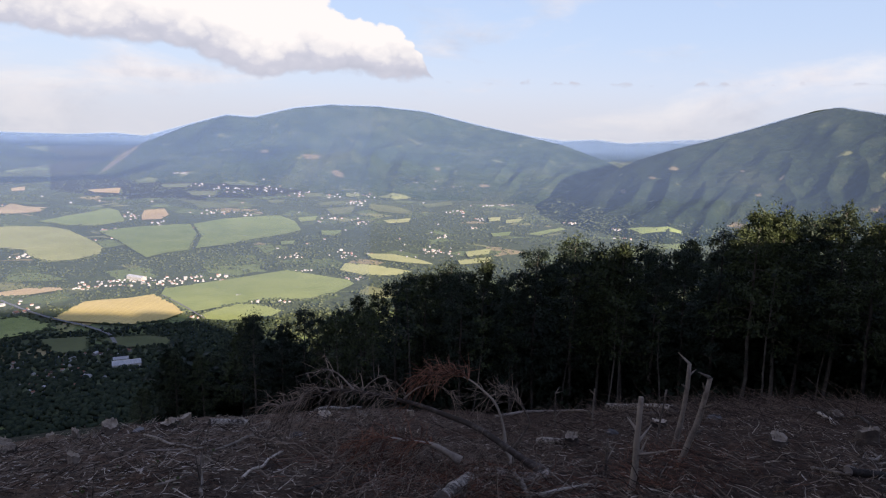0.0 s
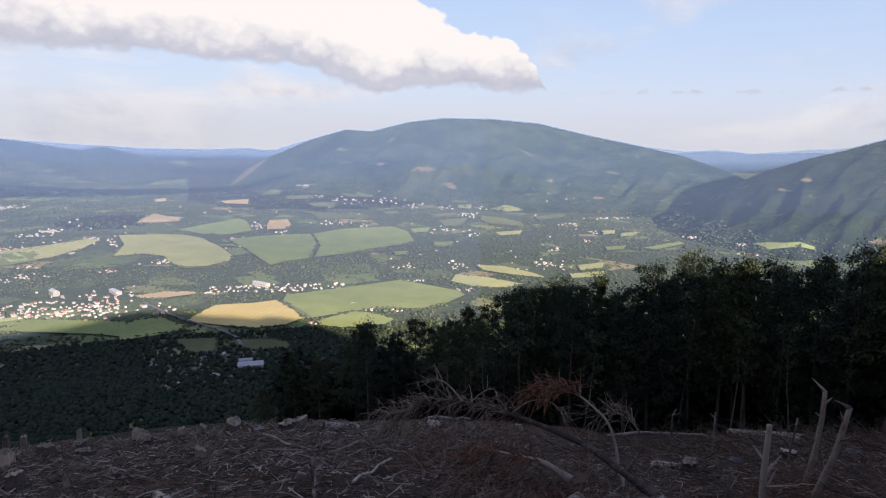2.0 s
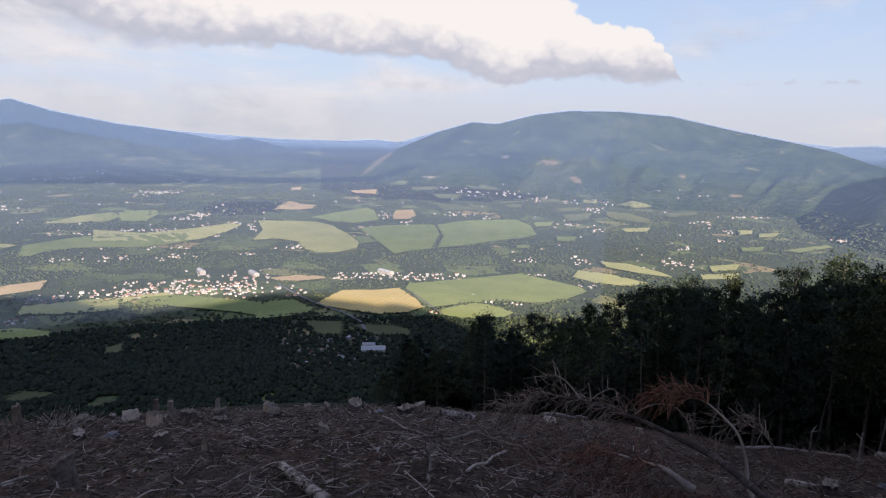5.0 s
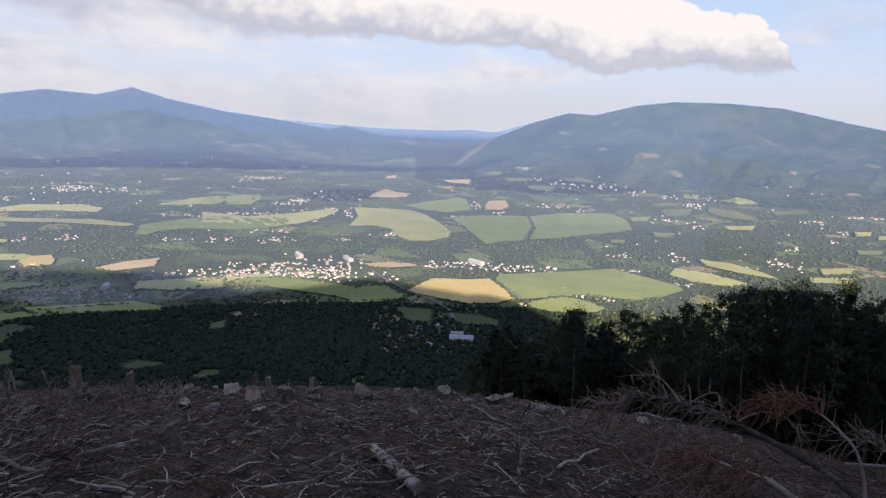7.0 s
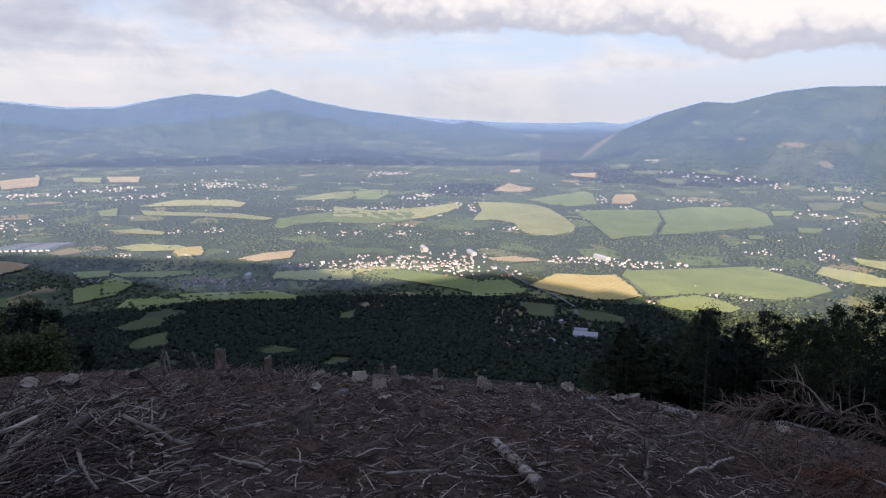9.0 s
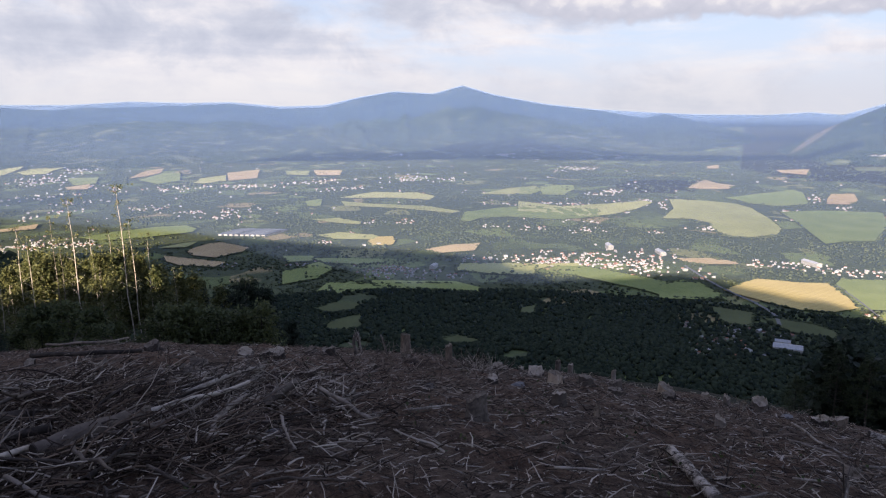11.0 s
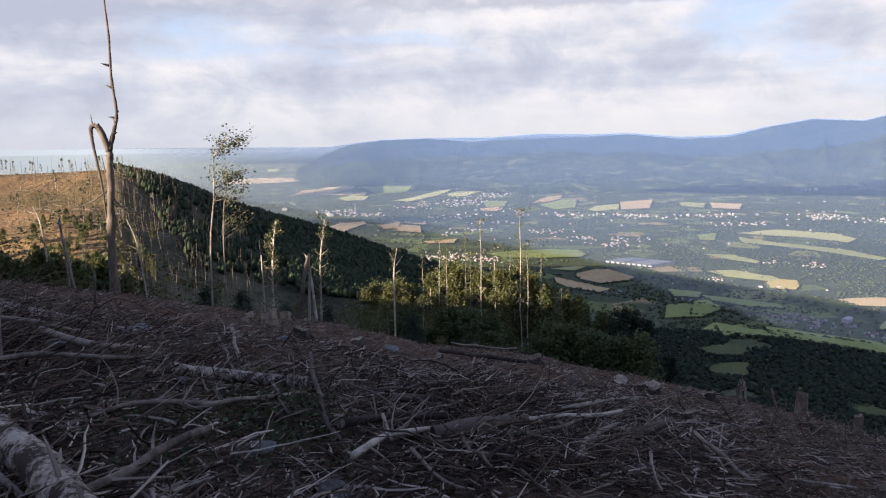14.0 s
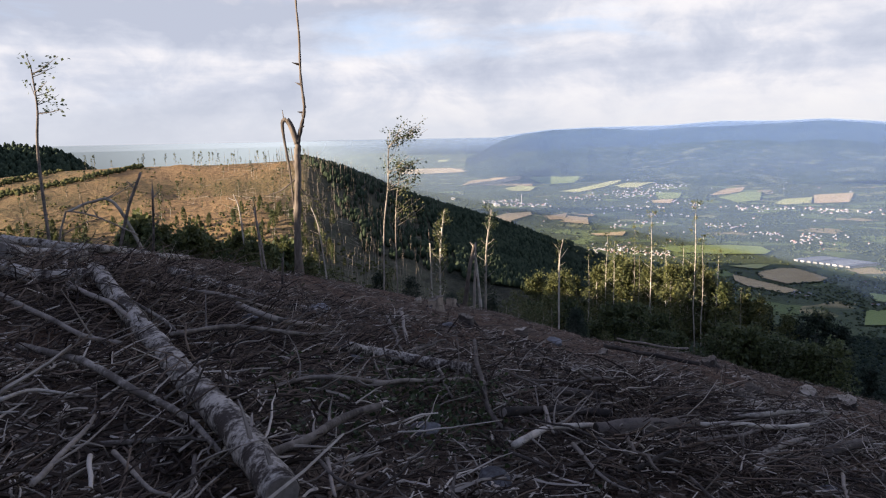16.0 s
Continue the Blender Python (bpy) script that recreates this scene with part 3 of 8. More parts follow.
mountain("mountain", "pale blue far range closing the side valley",
         [(-4, -1.2), (-7.0, -0.2), (-8.6, 0.0), (-10.5, 0.08), (-12.8, -0.1), (-17.2, 0.1), (-22, -0.3)], 16500, 15200, 7, 0.06)
mountain("mountain", "pale far hills just above the long range",
         [(62, -0.4), (70, 0.1), (76, 0.38), (80, 0.52), (83, 0.36), (87, -0.1), (91, -0.9)], 20000, 15200, 8, 0.05)
mountain("mountain", "wooded crest beyond the cleared hill",
         [(128.5, -2.5), (130, -1.3), (131, -0.7), (133, -0.2), (135, 0.0), (139, 0.3), (145, 0.0), (155, -1)], 1250, 850, 9, 0.05, base_z=-70)

# ---- haze ----


# haze painted as a bluish colour on part-clear sheets standing in the valley
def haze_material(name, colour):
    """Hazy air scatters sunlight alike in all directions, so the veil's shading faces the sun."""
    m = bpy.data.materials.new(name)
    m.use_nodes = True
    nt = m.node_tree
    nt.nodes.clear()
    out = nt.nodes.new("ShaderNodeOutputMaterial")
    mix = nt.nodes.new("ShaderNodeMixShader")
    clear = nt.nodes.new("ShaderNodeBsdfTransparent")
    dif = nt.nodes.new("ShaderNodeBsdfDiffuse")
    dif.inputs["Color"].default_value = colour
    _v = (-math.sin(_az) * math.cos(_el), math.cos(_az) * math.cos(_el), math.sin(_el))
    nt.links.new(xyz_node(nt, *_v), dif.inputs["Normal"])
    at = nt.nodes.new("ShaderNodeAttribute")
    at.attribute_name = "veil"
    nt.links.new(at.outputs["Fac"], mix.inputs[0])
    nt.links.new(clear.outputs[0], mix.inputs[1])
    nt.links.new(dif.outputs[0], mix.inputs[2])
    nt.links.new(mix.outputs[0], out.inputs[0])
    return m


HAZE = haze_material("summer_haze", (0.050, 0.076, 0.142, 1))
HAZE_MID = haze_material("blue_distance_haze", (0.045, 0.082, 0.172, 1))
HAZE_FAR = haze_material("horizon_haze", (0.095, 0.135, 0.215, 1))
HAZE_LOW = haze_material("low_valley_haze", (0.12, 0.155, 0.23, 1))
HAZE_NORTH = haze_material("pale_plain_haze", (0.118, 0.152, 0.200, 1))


SKYLINE = [(-60, -1), (-44, 2.5), (-36, 1.6), (-31.5, 2.3), (-27.8, 2.95), (-24.6, 2.15), (-22, 1.25), (-19.2, 0.35), (-17.6, 0.3), (-12.8, -0.12), (-10.6, 0.12), (-8, -0.05), (-5.2, 0.25), (-1, 1.05), (3.6, 2.05), (7.5, 2.35), (11.4, 2.35),
           (14.2, 2.0), (17.4, 1.15), (19.5, 1.25), (22.3, 0.4), (25.5, -0.6), (27.6, -0.4), (30.4, -0.6), (35.4, -0.55), (37.8, -0.45), (43, -0.15), (47.4, 0.35), (51.4, 1.1), (54, 1.85), (56.4, 1.2), (59.7, 1.4), (62.4, 0.95),
           (65.3, 0.3), (68.8, 0.2), (72.7, 0.56), (76, 0.5), (80, 0.6), (84, 0.35), (89.4, 0.35), (93, 0.25), (95.2, 0.0), (97.5, -0.3), (100, -0.3), (130, -0.15), (160, -0.15)]


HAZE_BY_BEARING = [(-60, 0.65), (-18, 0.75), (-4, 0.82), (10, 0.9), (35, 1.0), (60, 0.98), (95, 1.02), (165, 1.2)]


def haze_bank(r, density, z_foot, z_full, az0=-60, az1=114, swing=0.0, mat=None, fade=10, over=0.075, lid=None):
    """A part-clear sheet with haze put into its colour, thickening from its foot upwards, up to the height of the
    hills.
    """
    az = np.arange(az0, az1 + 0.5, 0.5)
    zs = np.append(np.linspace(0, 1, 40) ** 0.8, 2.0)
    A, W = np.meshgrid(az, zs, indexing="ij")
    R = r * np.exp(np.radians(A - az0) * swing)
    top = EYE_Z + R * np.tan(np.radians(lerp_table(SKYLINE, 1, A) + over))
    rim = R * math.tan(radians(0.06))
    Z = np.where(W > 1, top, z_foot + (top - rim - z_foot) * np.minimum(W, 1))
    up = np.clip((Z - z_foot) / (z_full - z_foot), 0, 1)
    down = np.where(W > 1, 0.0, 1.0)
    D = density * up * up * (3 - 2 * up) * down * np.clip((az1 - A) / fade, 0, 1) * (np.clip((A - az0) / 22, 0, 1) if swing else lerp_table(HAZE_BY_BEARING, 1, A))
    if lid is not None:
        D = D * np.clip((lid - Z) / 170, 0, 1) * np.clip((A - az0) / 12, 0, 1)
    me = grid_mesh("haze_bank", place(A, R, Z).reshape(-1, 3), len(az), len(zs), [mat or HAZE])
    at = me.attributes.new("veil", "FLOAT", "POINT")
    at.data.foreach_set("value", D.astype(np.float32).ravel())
    return tagged(new("haze_bank", me), "thin bluish summer haze hanging over the valley", "haze", "haze banks", kind="stuff")


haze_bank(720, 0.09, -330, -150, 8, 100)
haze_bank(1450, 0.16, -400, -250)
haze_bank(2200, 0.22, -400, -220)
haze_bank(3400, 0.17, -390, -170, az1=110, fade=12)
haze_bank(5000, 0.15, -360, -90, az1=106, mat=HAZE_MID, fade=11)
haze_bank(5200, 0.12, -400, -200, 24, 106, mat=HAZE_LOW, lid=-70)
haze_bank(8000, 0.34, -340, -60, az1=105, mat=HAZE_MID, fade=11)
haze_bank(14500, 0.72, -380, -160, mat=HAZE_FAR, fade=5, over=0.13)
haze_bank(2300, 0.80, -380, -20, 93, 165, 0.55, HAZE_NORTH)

# ---- the valley: fields, road, woods, houses ----


def land_z(az, r):
    """Height of the land, the feet of the mountains included."""
    az, r = np.broadcast_arrays(np.asarray(az, float), np.asarray(r, float))
    z = ground_z(az, r)
    for lo, hi, limits, height in SLOPES:
        rb, rr = limits(az)
        z = np.where((az > lo) & (az < hi) & (r > rb) & (r < rr), np.maximum(z, height(az, r)), z)
    return z


TABLE_AZ, TABLE_R = np.arange(-46, 150, 0.25), np.geomspace(120, 39000, 540)
_a, _r = np.meshgrid(TABLE_AZ, TABLE_R, indexing="ij")
TABLE_EL = np.maximum.accumulate(np.degrees(np.arctan2(land_z(_a, _r) - EYE_Z, _r)), axis=1)


def sight_range(az, el):
    """True distances at which sight lines meet the land."""
    az, el = np.asarray(az, float), np.asarray(el, float)
    k = np.clip(np.round((az - TABLE_AZ[0]) / 0.25).astype(int), 0, len(TABLE_AZ) - 1)
    out = np.zeros(len(az))
    for i in np.unique(k):
        pick = k == i
        out[pick] = np.interp(el[pick], TABLE_EL[i], TABLE_R)
    return out



def field_material(name, dark, light, row=0.0):
    m, nt, b = material(name, 0.95, 0.1)
    p = world_pos(nt)
    n1 = noise_node(nt, p, 0.012, 4, 0.6)
    n2 = noise_node(nt, p, 0.12, 5, 0.7)
    f = math_node(nt, "ADD", math_node(nt, "MULTIPLY", n1, 0.6), math_node(nt, "MULTIPLY", n2, 0.4))
    if row:
        wv = nt.nodes.new("ShaderNodeTexWave")
        wv.inputs["Scale"].default_value, wv.inputs["Distortion"].default_value = row, 1.5
        nt.links.new(p, wv.inputs["Vector"])
        f = math_node(nt, "ADD", f, math_node(nt, "MULTIPLY", math_node(nt, "SUBTRACT", wv.outputs["Fac"], 0.5), 0.12))
    f = math_node(nt, "ADD", f, math_node(nt, "MULTIPLY", math_node(nt, "SUBTRACT", random_of(nt, "object"), 0.5), 0.25))
    nt.links.new(ramp_node(nt, f, [(0.3, dark), (0.7, light)]), b.inputs["Base Color"])
    return m


WHEAT = (field_material("ripe_wheat", (0.36, 0.275, 0.095), (0.50, 0.39, 0.155), 0.02), "golden ripe wheat field with tramlines")
MEADOW = (field_material("green_meadow", (0.150, 0.185, 0.062), (0.25, 0.275, 0.098), 0.0), "smooth green meadow on the valley floor")
HAY = (field_material("mown_meadow", (0.26, 0.265, 0.105), (0.40, 0.385, 0.165), 0.0), "pale yellow-green mown meadow in the valley")
# darker copy of the meadow tones, with the slope's shade in the colour
SHADED_FIELD = (field_material("shaded_field", (0.052, 0.062, 0.026), (0.095, 0.105, 0.046), 0.0), "field on the lower slope, its shade put into a dull green")
HILL_MEADOW = (field_material("hill_meadow", (0.085, 0.100, 0.044), (0.150, 0.158, 0.072), 0.0), "small pale green meadow on the foot of the mountain")
STUBBLE = (field_material("stubble", (0.35, 0.25, 0.125), (0.50, 0.385, 0.215), 0.02), "tan stubble field in the valley")
FIELDS = []


def field(kind, corners):
    """A field lying on the valley floor, its corners by bearing and height angle."""
    FIELDS.append(corners)
    pts = list(zip([c[0] for c in corners], sight_range([c[0] for c in corners], [c[1] for c in corners])))
    bm = bmesh.new()
    xy = [Vector((-r * math.sin(radians(a)), r * math.cos(radians(a)), 0)) for a, r in pts]
    vs = [bm.verts.new(v) for v in xy]
    bm.faces.new(vs)
    bmesh.ops.triangulate(bm, faces=bm.faces[:])
    for _ in range(2):
        bmesh.ops.subdivide_edges(bm, edges=bm.edges[:], cuts=1, use_grid_fill=True)
    for v in bm.verts:
        r = math.hypot(v.co.x, v.co.y)
        a = math.degrees(math.atan2(-v.co.x, v.co.y))
        jit = noise.noise(v.co * 0.02) * (6 if v.is_boundary else 0)
        v.co = place(a, r + jit, float(land_z(a, r + jit)) + 1.2 + r * 0.0012)
    bmesh.ops.recalc_face_normals(bm, faces=bm.faces[:])
    if sum(f.normal.z for f in bm.faces) < 0:
        bmesh.ops.reverse_faces(bm, faces=bm.faces[:])
    me = bpy.data.meshes.new("field")
    bm.to_mesh(me)
    bm.free()
    me.materials.append(kind[0])
    return tagged(new("field", me), kind[1], "field", "fields in the valley", kind="structure")


field(WHEAT, [(32.53, -14.15), (31.05, -13.40), (30.22, -13.02), (27.43, -13.02), (25.30, -12.83), (24.10, -13.56), (23.05, -14.38), (24.59, -14.87), (26.98, -15.03), (29.33, -14.72)])
field(MEADOW, [(24.77, -12.84), (24.48, -12.43), (21.69, -12.17), (18.78, -11.83), (14.89, -11.30), (12.44, -11.72), (9.76, -12.15), (9.27, -12.47), (10.94, -13.24), (13.13, -13.69), (16.80, -13.67), (20.23, -14.12), (22.66, -14.43), (23.72, -13.71)])
field(MEADOW, [(20.23, -14.21), (18.76, -13.92), (16.80, -14.14), (15.31, -14.60), (16.29, -15.08), (19.73, -15.39), (21.69, -15.10), (21.69, -14.58)])
field(HAY, [(8.40, -9.92), (6.02, -9.96), (3.42, -10.43), (2.47, -10.75), (5.28, -10.63), (7.67, -10.36)])
field(HAY, [(10.05, -10.74), (7.17, -10.95), (4.31, -11.37), (5.70, -11.73), (8.57, -11.73), (10.52, -11.33)])
field(MEADOW, [(28.96, -7.80), (26.42, -7.55), (22.41, -7.42), (21.93, -8.18), (22.65, -9.46), (24.56, -9.69), (25.74, -9.96), (26.44, -9.48), (27.59, -8.62)])
field(MEADOW, [(22.17, -7.42), (19.79, -7.02), (15.46, -6.77), (14.25, -7.23), (13.70, -7.98), (14.95, -8.29), (17.60, -8.72), (19.77, -9.12), (22.08, -9.36), (21.60, -8.41)])
field(MEADOW, [(32.98, -6.95), (30.97, -6.57), (28.24, -6.09), (27.56, -6.28), (27.11, -7.12), (29.18, -7.38), (31.21, -7.26), (31.88, -7.07)])
field(HAY, [(37.08, -7.22), (33.65, -7.26), (32.33, -7.33), (31.00, -7.63), (29.66, -8.35), (28.76, -9.07), (28.99, -9.53), (30.60, -9.86), (32.41, -9.90), (33.50, -9.50), (33.92, -8.94), (35.44, -8.70), (36.72, -8.75), (37.56, -8.80), (36.69, -7.94)])
field(HAY, [(49.25, -7.65), (45.76, -8.04), (43.51, -7.87), (41.17, -7.68), (39.15, -7.41), (38.34, -7.53), (39.59, -8.10), (41.62, -8.61), (43.57, -8.84), (45.81, -8.78), (49.32, -8.53)])
field(MEADOW, [(47.08, -6.24), (44.73, -6.29), (44.64, -6.63), (45.32, -6.94), (46.23, -6.85), (47.10, -6.56)])
field(MEADOW, [(49.16, -6.46), (47.79, -6.45), (47.28, -6.72), (48.18, -7.08), (49.21, -7.10)])
field(STUBBLE, [(35.77, -6.31), (34.46, -5.57), (33.61, -5.85), (32.29, -5.96), (32.74, -6.23), (34.06, -6.34)])
field(STUBBLE, [(25.94, -6.66), (25.70, -6.28), (24.30, -6.19), (23.97, -6.66), (24.54, -6.99), (25.94, -7.04)])
field(STUBBLE, [(36.20, -11.91), (33.80, -11.72), (31.79, -11.85), (31.57, -12.04), (33.81, -12.22), (35.57, -12.17)])
field(MEADOW, [(43.62, -12.96), (40.26, -13.39), (36.93, -13.83), (34.31, -13.69), (32.99, -14.35), (32.10, -14.86), (36.55, -15.01), (40.72, -14.31), (44.25, -13.78), (46.85, -13.49), (46.09, -13.00)])
field(HAY, [(49.67, -13.19), (47.54, -12.92), (44.19, -12.74), (43.70, -12.95), (46.09, -13.04), (49.70, -13.70)])
field(HILL_MEADOW, [(23.59, -5.43), (20.75, -5.70), (17.88, -5.86), (16.92, -6.03), (19.79, -6.16), (21.70, -6.18), (22.17, -5.80)])
field(STUBBLE, [(29.58, -4.69), (27.30, -4.55), (27.45, -4.97), (29.13, -4.88)])
field(STUBBLE, [(34.43, -4.53), (33.56, -4.40), (33.57, -4.67), (34.35, -4.71)])
field(HILL_MEADOW, [(26.37, -3.94), (24.75, -3.84), (24.98, -4.17), (26.15, -4.22)])
field(HILL_MEADOW, [(24.52, -4.31), (22.17, -4.20), (22.64, -4.53), (24.29, -4.54)])
field(HILL_MEADOW, [(22.64, -4.86), (20.28, -4.79), (20.51, -5.17), (22.17, -5.14)])
field(HILL_MEADOW, [(19.80, -4.03), (17.18, -4.13), (17.42, -4.37), (19.33, -4.35)])
field(HILL_MEADOW, [(16.44, -5.55), (15.01, -5.48), (15.10, -5.76), (16.20, -5.78)])
field(HILL_MEADOW, [(13.58, -4.97), (11.91, -4.84), (12.05, -5.18), (13.33, -5.30)])
field(HILL_MEADOW, [(12.37, -5.75), (10.23, -5.51), (9.98, -5.74), (12.12, -5.99)])
field(HILL_MEADOW, [(8.09, -5.78), (6.20, -5.86), (4.56, -6.27), (4.63, -6.55), (7.35, -6.37), (8.07, -6.11)])
field(HILL_MEADOW, [(10.01, -4.84), (8.73, -4.95), (9.05, -5.19), (10.00, -5.12)])
field(HILL_MEADOW, [(7.26, -5.14), (5.08, -4.97), (4.52, -5.10), (5.99, -5.38)])
field(HILL_MEADOW, [(11.64, -6.21), (9.26, -5.96), (9.48, -6.44), (11.14, -6.72)])
field(MEADOW, [(14.01, -6.98), (12.34, -6.80), (12.57, -7.19), (13.77, -7.31)])
field(HAY, [(6.85, -7.11), (4.53, -6.88), (4.74, -7.21), (6.37, -7.37)])
field(MEADOW, [(12.06, -8.03), (10.38, -7.99), (10.61, -8.37), (11.96, -8.41)])
field(MEADOW, [(15.42, -8.92), (14.21, -8.85), (14.35, -9.14), (15.32, -9.21)])
field(HAY, [(-2.01, -6.65), (-3.09, -6.55), (-3.03, -6.87), (-2.16, -6.96)])
field(HAY, [(-3.54, -6.79), (-5.02, -6.61), (-4.62, -6.91), (-3.56, -7.06)])
field(MEADOW, [(-2.32, -7.96), (-4.04, -7.75), (-3.85, -8.08), (-2.55, -8.22)])
field(MEADOW, [(-5.33, -7.89), (-8.17, -7.20), (-8.59, -7.34), (-6.38, -7.95)])
field(MEADOW, [(-13.58, -7.01), (-17.75, -6.87), (-17.78, -7.11), (-14.71, -7.33)])
field(HILL_MEADOW, [(3.66, -5.67), (1.18, -5.38), (1.03, -5.65), (3.19, -5.98)])
field(HAY, [(-0.20, -9.61), (-2.40, -9.23), (-2.21, -9.70), (-0.45, -10.01)])
field(HAY, [(0.43, -10.34), (-2.45, -9.95), (-2.26, -10.43), (0.19, -10.69)])
field(MEADOW, [(37.39, -14.16), (35.68, -13.58), (32.47, -14.47), (32.95, -14.86), (34.68, -15.09), (37.38, -15.25)])
field(SHADED_FIELD, [(33.33, -15.49), (29.97, -15.63), (30.33, -16.78), (32.41, -16.61)])
field(SHADED_FIELD, [(29.61, -15.90), (26.03, -15.93), (24.16, -16.29), (24.27, -16.85), (27.46, -16.75)])
field(MEADOW, [(67.35, -12.77), (66.28, -12.57), (65.25, -13.01), (66.02, -13.66), (67.44, -13.88)])
field(MEADOW, [(65.57, -14.61), (63.52, -14.29), (62.02, -14.58), (63.20, -15.07), (65.08, -15.29)])
field(MEADOW, [(66.95, -12.25), (63.37, -12.38), (61.10, -12.51), (60.73, -12.79), (63.03, -12.87), (65.93, -12.61)])
field(MEADOW, [(62.00, -14.29), (54.65, -14.46), (52.27, -15.03), (52.50, -15.38), (58.06, -15.02), (61.64, -14.75)])
field(HAY, [(65.92, -10.33), (61.72, -10.41), (61.16, -10.58), (61.75, -10.84), (65.06, -10.69)])
field(SHADED_FIELD, [(66.98, -16.44), (65.14, -15.98), (62.53, -16.24), (63.71, -16.67), (65.58, -16.90)])
field(SHADED_FIELD, [(66.21, -17.85), (65.07, -17.38), (62.90, -17.11), (62.99, -18.27), (65.52, -18.29)])
field(SHADED_FIELD, [(55.85, -19.26), (54.44, -18.96), (52.32, -19.38), (53.15, -19.79), (55.44, -19.69)])
field(SHADED_FIELD, [(48.92, -16.59), (47.52, -16.30), (47.72, -17.12), (48.84, -17.10)])
field(MEADOW, [(84.35, -9.37), (82.02, -9.14), (79.19, -9.01), (76.69, -9.01), (75.94, -9.32), (76.31, -9.57), (79.67, -9.73), (82.85, -9.72)])
field(STUBBLE, [(76.85, -11.01), (75.30, -10.59), (74.21, -10.52), (72.02, -11.07), (72.48, -11.37), (74.73, -11.72), (76.45, -11.40)])
field(STUBBLE, [(78.56, -11.28), (76.47, -11.67), (73.88, -12.14), (74.78, -12.44), (77.36, -12.14), (78.39, -11.73)])
field(HAY, [(78.92, -10.62), (76.80, -10.39), (75.94, -10.36), (76.82, -10.75)])
field(STUBBLE, [(80.54, -5.14), (79.42, -4.63), (77.99, -4.47), (78.23, -4.81), (79.26, -5.03)])
field(MEADOW, [(79.88, -5.30), (78.02, -4.82), (76.79, -4.87), (76.92, -5.48), (78.50, -5.67)])
field(HAY, [(75.93, -5.70), (75.35, -5.36), (73.40, -5.16), (73.43, -5.61), (75.17, -5.77)])
field(STUBBLE, [(73.31, -4.99), (70.74, -4.79), (71.01, -5.47), (73.22, -5.62)])
field(STUBBLE, [(66.45, -4.94), (64.13, -4.99), (64.24, -5.40), (66.23, -5.36)])
field(HAY, [(68.73, -4.94), (66.77, -4.98), (66.88, -5.35), (68.61, -5.26)])
field(HAY, [(87.78, -4.37), (86.73, -4.26), (85.11, -4.17), (86.05, -4.54), (87.29, -4.55)])
field(MEADOW, [(84.64, -4.94), (82.58, -4.96), (82.82, -5.41), (84.33, -5.46)])
field(STUBBLE, [(84.89, -5.59), (83.20, -5.44), (83.43, -5.80), (84.73, -5.77)])
field(HAY, [(64.44, -7.28), (61.59, -6.86), (57.77, -6.96), (56.34, -7.26), (56.82, -7.58), (59.70, -7.37)])
field(MEADOW, [(67.25, -7.48), (65.85, -7.33), (65.97, -7.89), (67.04, -7.91)])
field(HAY, [(64.26, -7.56), (62.09, -7.80), (56.82, -8.11), (54.17, -8.55), (54.90, -8.69), (59.71, -8.22), (63.99, -7.95)])
field(MEADOW, [(54.17, -9.31), (53.83, -8.60), (51.05, -8.25), (48.19, -8.03), (42.58, -8.20), (42.55, -8.80), (45.80, -9.12), (50.08, -8.96), (52.48, -9.12), (53.45, -9.41)])
field(MEADOW, [(47.52, -6.42), (45.19, -6.35), (45.39, -7.10), (47.27, -7.08)])
field(HAY, [(52.50, -7.07), (50.11, -6.59), (47.75, -6.38), (47.84, -6.80), (50.11, -7.11)])
field(HAY, [(66.85, -8.99), (64.50, -8.97), (62.61, -9.35), (62.86, -9.54), (64.99, -9.33)])
field(HAY, [(66.44, -10.32), (64.55, -10.15), (62.26, -10.40), (62.42, -10.73), (65.04, -10.65)])
field(WHEAT, [(62.18, -11.02), (61.69, -10.61), (60.00, -10.60), (59.77, -10.98), (60.01, -11.31), (61.71, -11.37)])
field(STUBBLE, [(57.34, -11.73), (54.90, -11.37), (52.47, -11.22), (52.95, -11.84), (55.88, -12.08)])
field(HAY, [(54.66, -13.52), (54.17, -12.94), (48.56, -12.88), (47.60, -12.95), (47.82, -13.81), (50.98, -13.82)])
field(STUBBLE, [(47.11, -13.27), (45.68, -13.03), (44.02, -13.06), (44.24, -13.35), (46.38, -13.48)])
field(MEADOW, [(69.39, -13.17), (66.55, -12.86), (65.14, -13.20), (66.60, -13.93), (69.45, -14.24)])
field(MEADOW, [(65.66, -14.31), (62.28, -14.58), (54.91, -14.61), (52.69, -14.94), (52.93, -15.32), (59.84, -14.98), (66.65, -15.01)])
field(MEADOW, [(69.32, -11.92), (66.75, -12.05), (66.77, -12.42), (68.88, -12.46)])
field(STUBBLE, [(100.39, -4.17), (99.67, -3.81), (97.77, -3.63), (95.38, -3.55), (95.63, -3.83), (97.31, -4.07), (94.44, -4.09), (94.54, -4.33)])
field(HAY, [(96.85, -4.55), (95.64, -4.30), (94.21, -4.43), (94.70, -4.75), (96.13, -4.76)])
field(MEADOW, [(94.91, -3.61), (90.61, -3.56), (91.10, -4.12), (93.49, -4.26)])
field(HAY, [(92.31, -4.85), (90.63, -4.60), (88.25, -4.03), (87.30, -3.95), (88.49, -4.45), (90.63, -4.89)])
field(HAY, [(88.01, -4.41), (86.83, -4.14), (84.72, -4.12), (85.42, -4.30)])
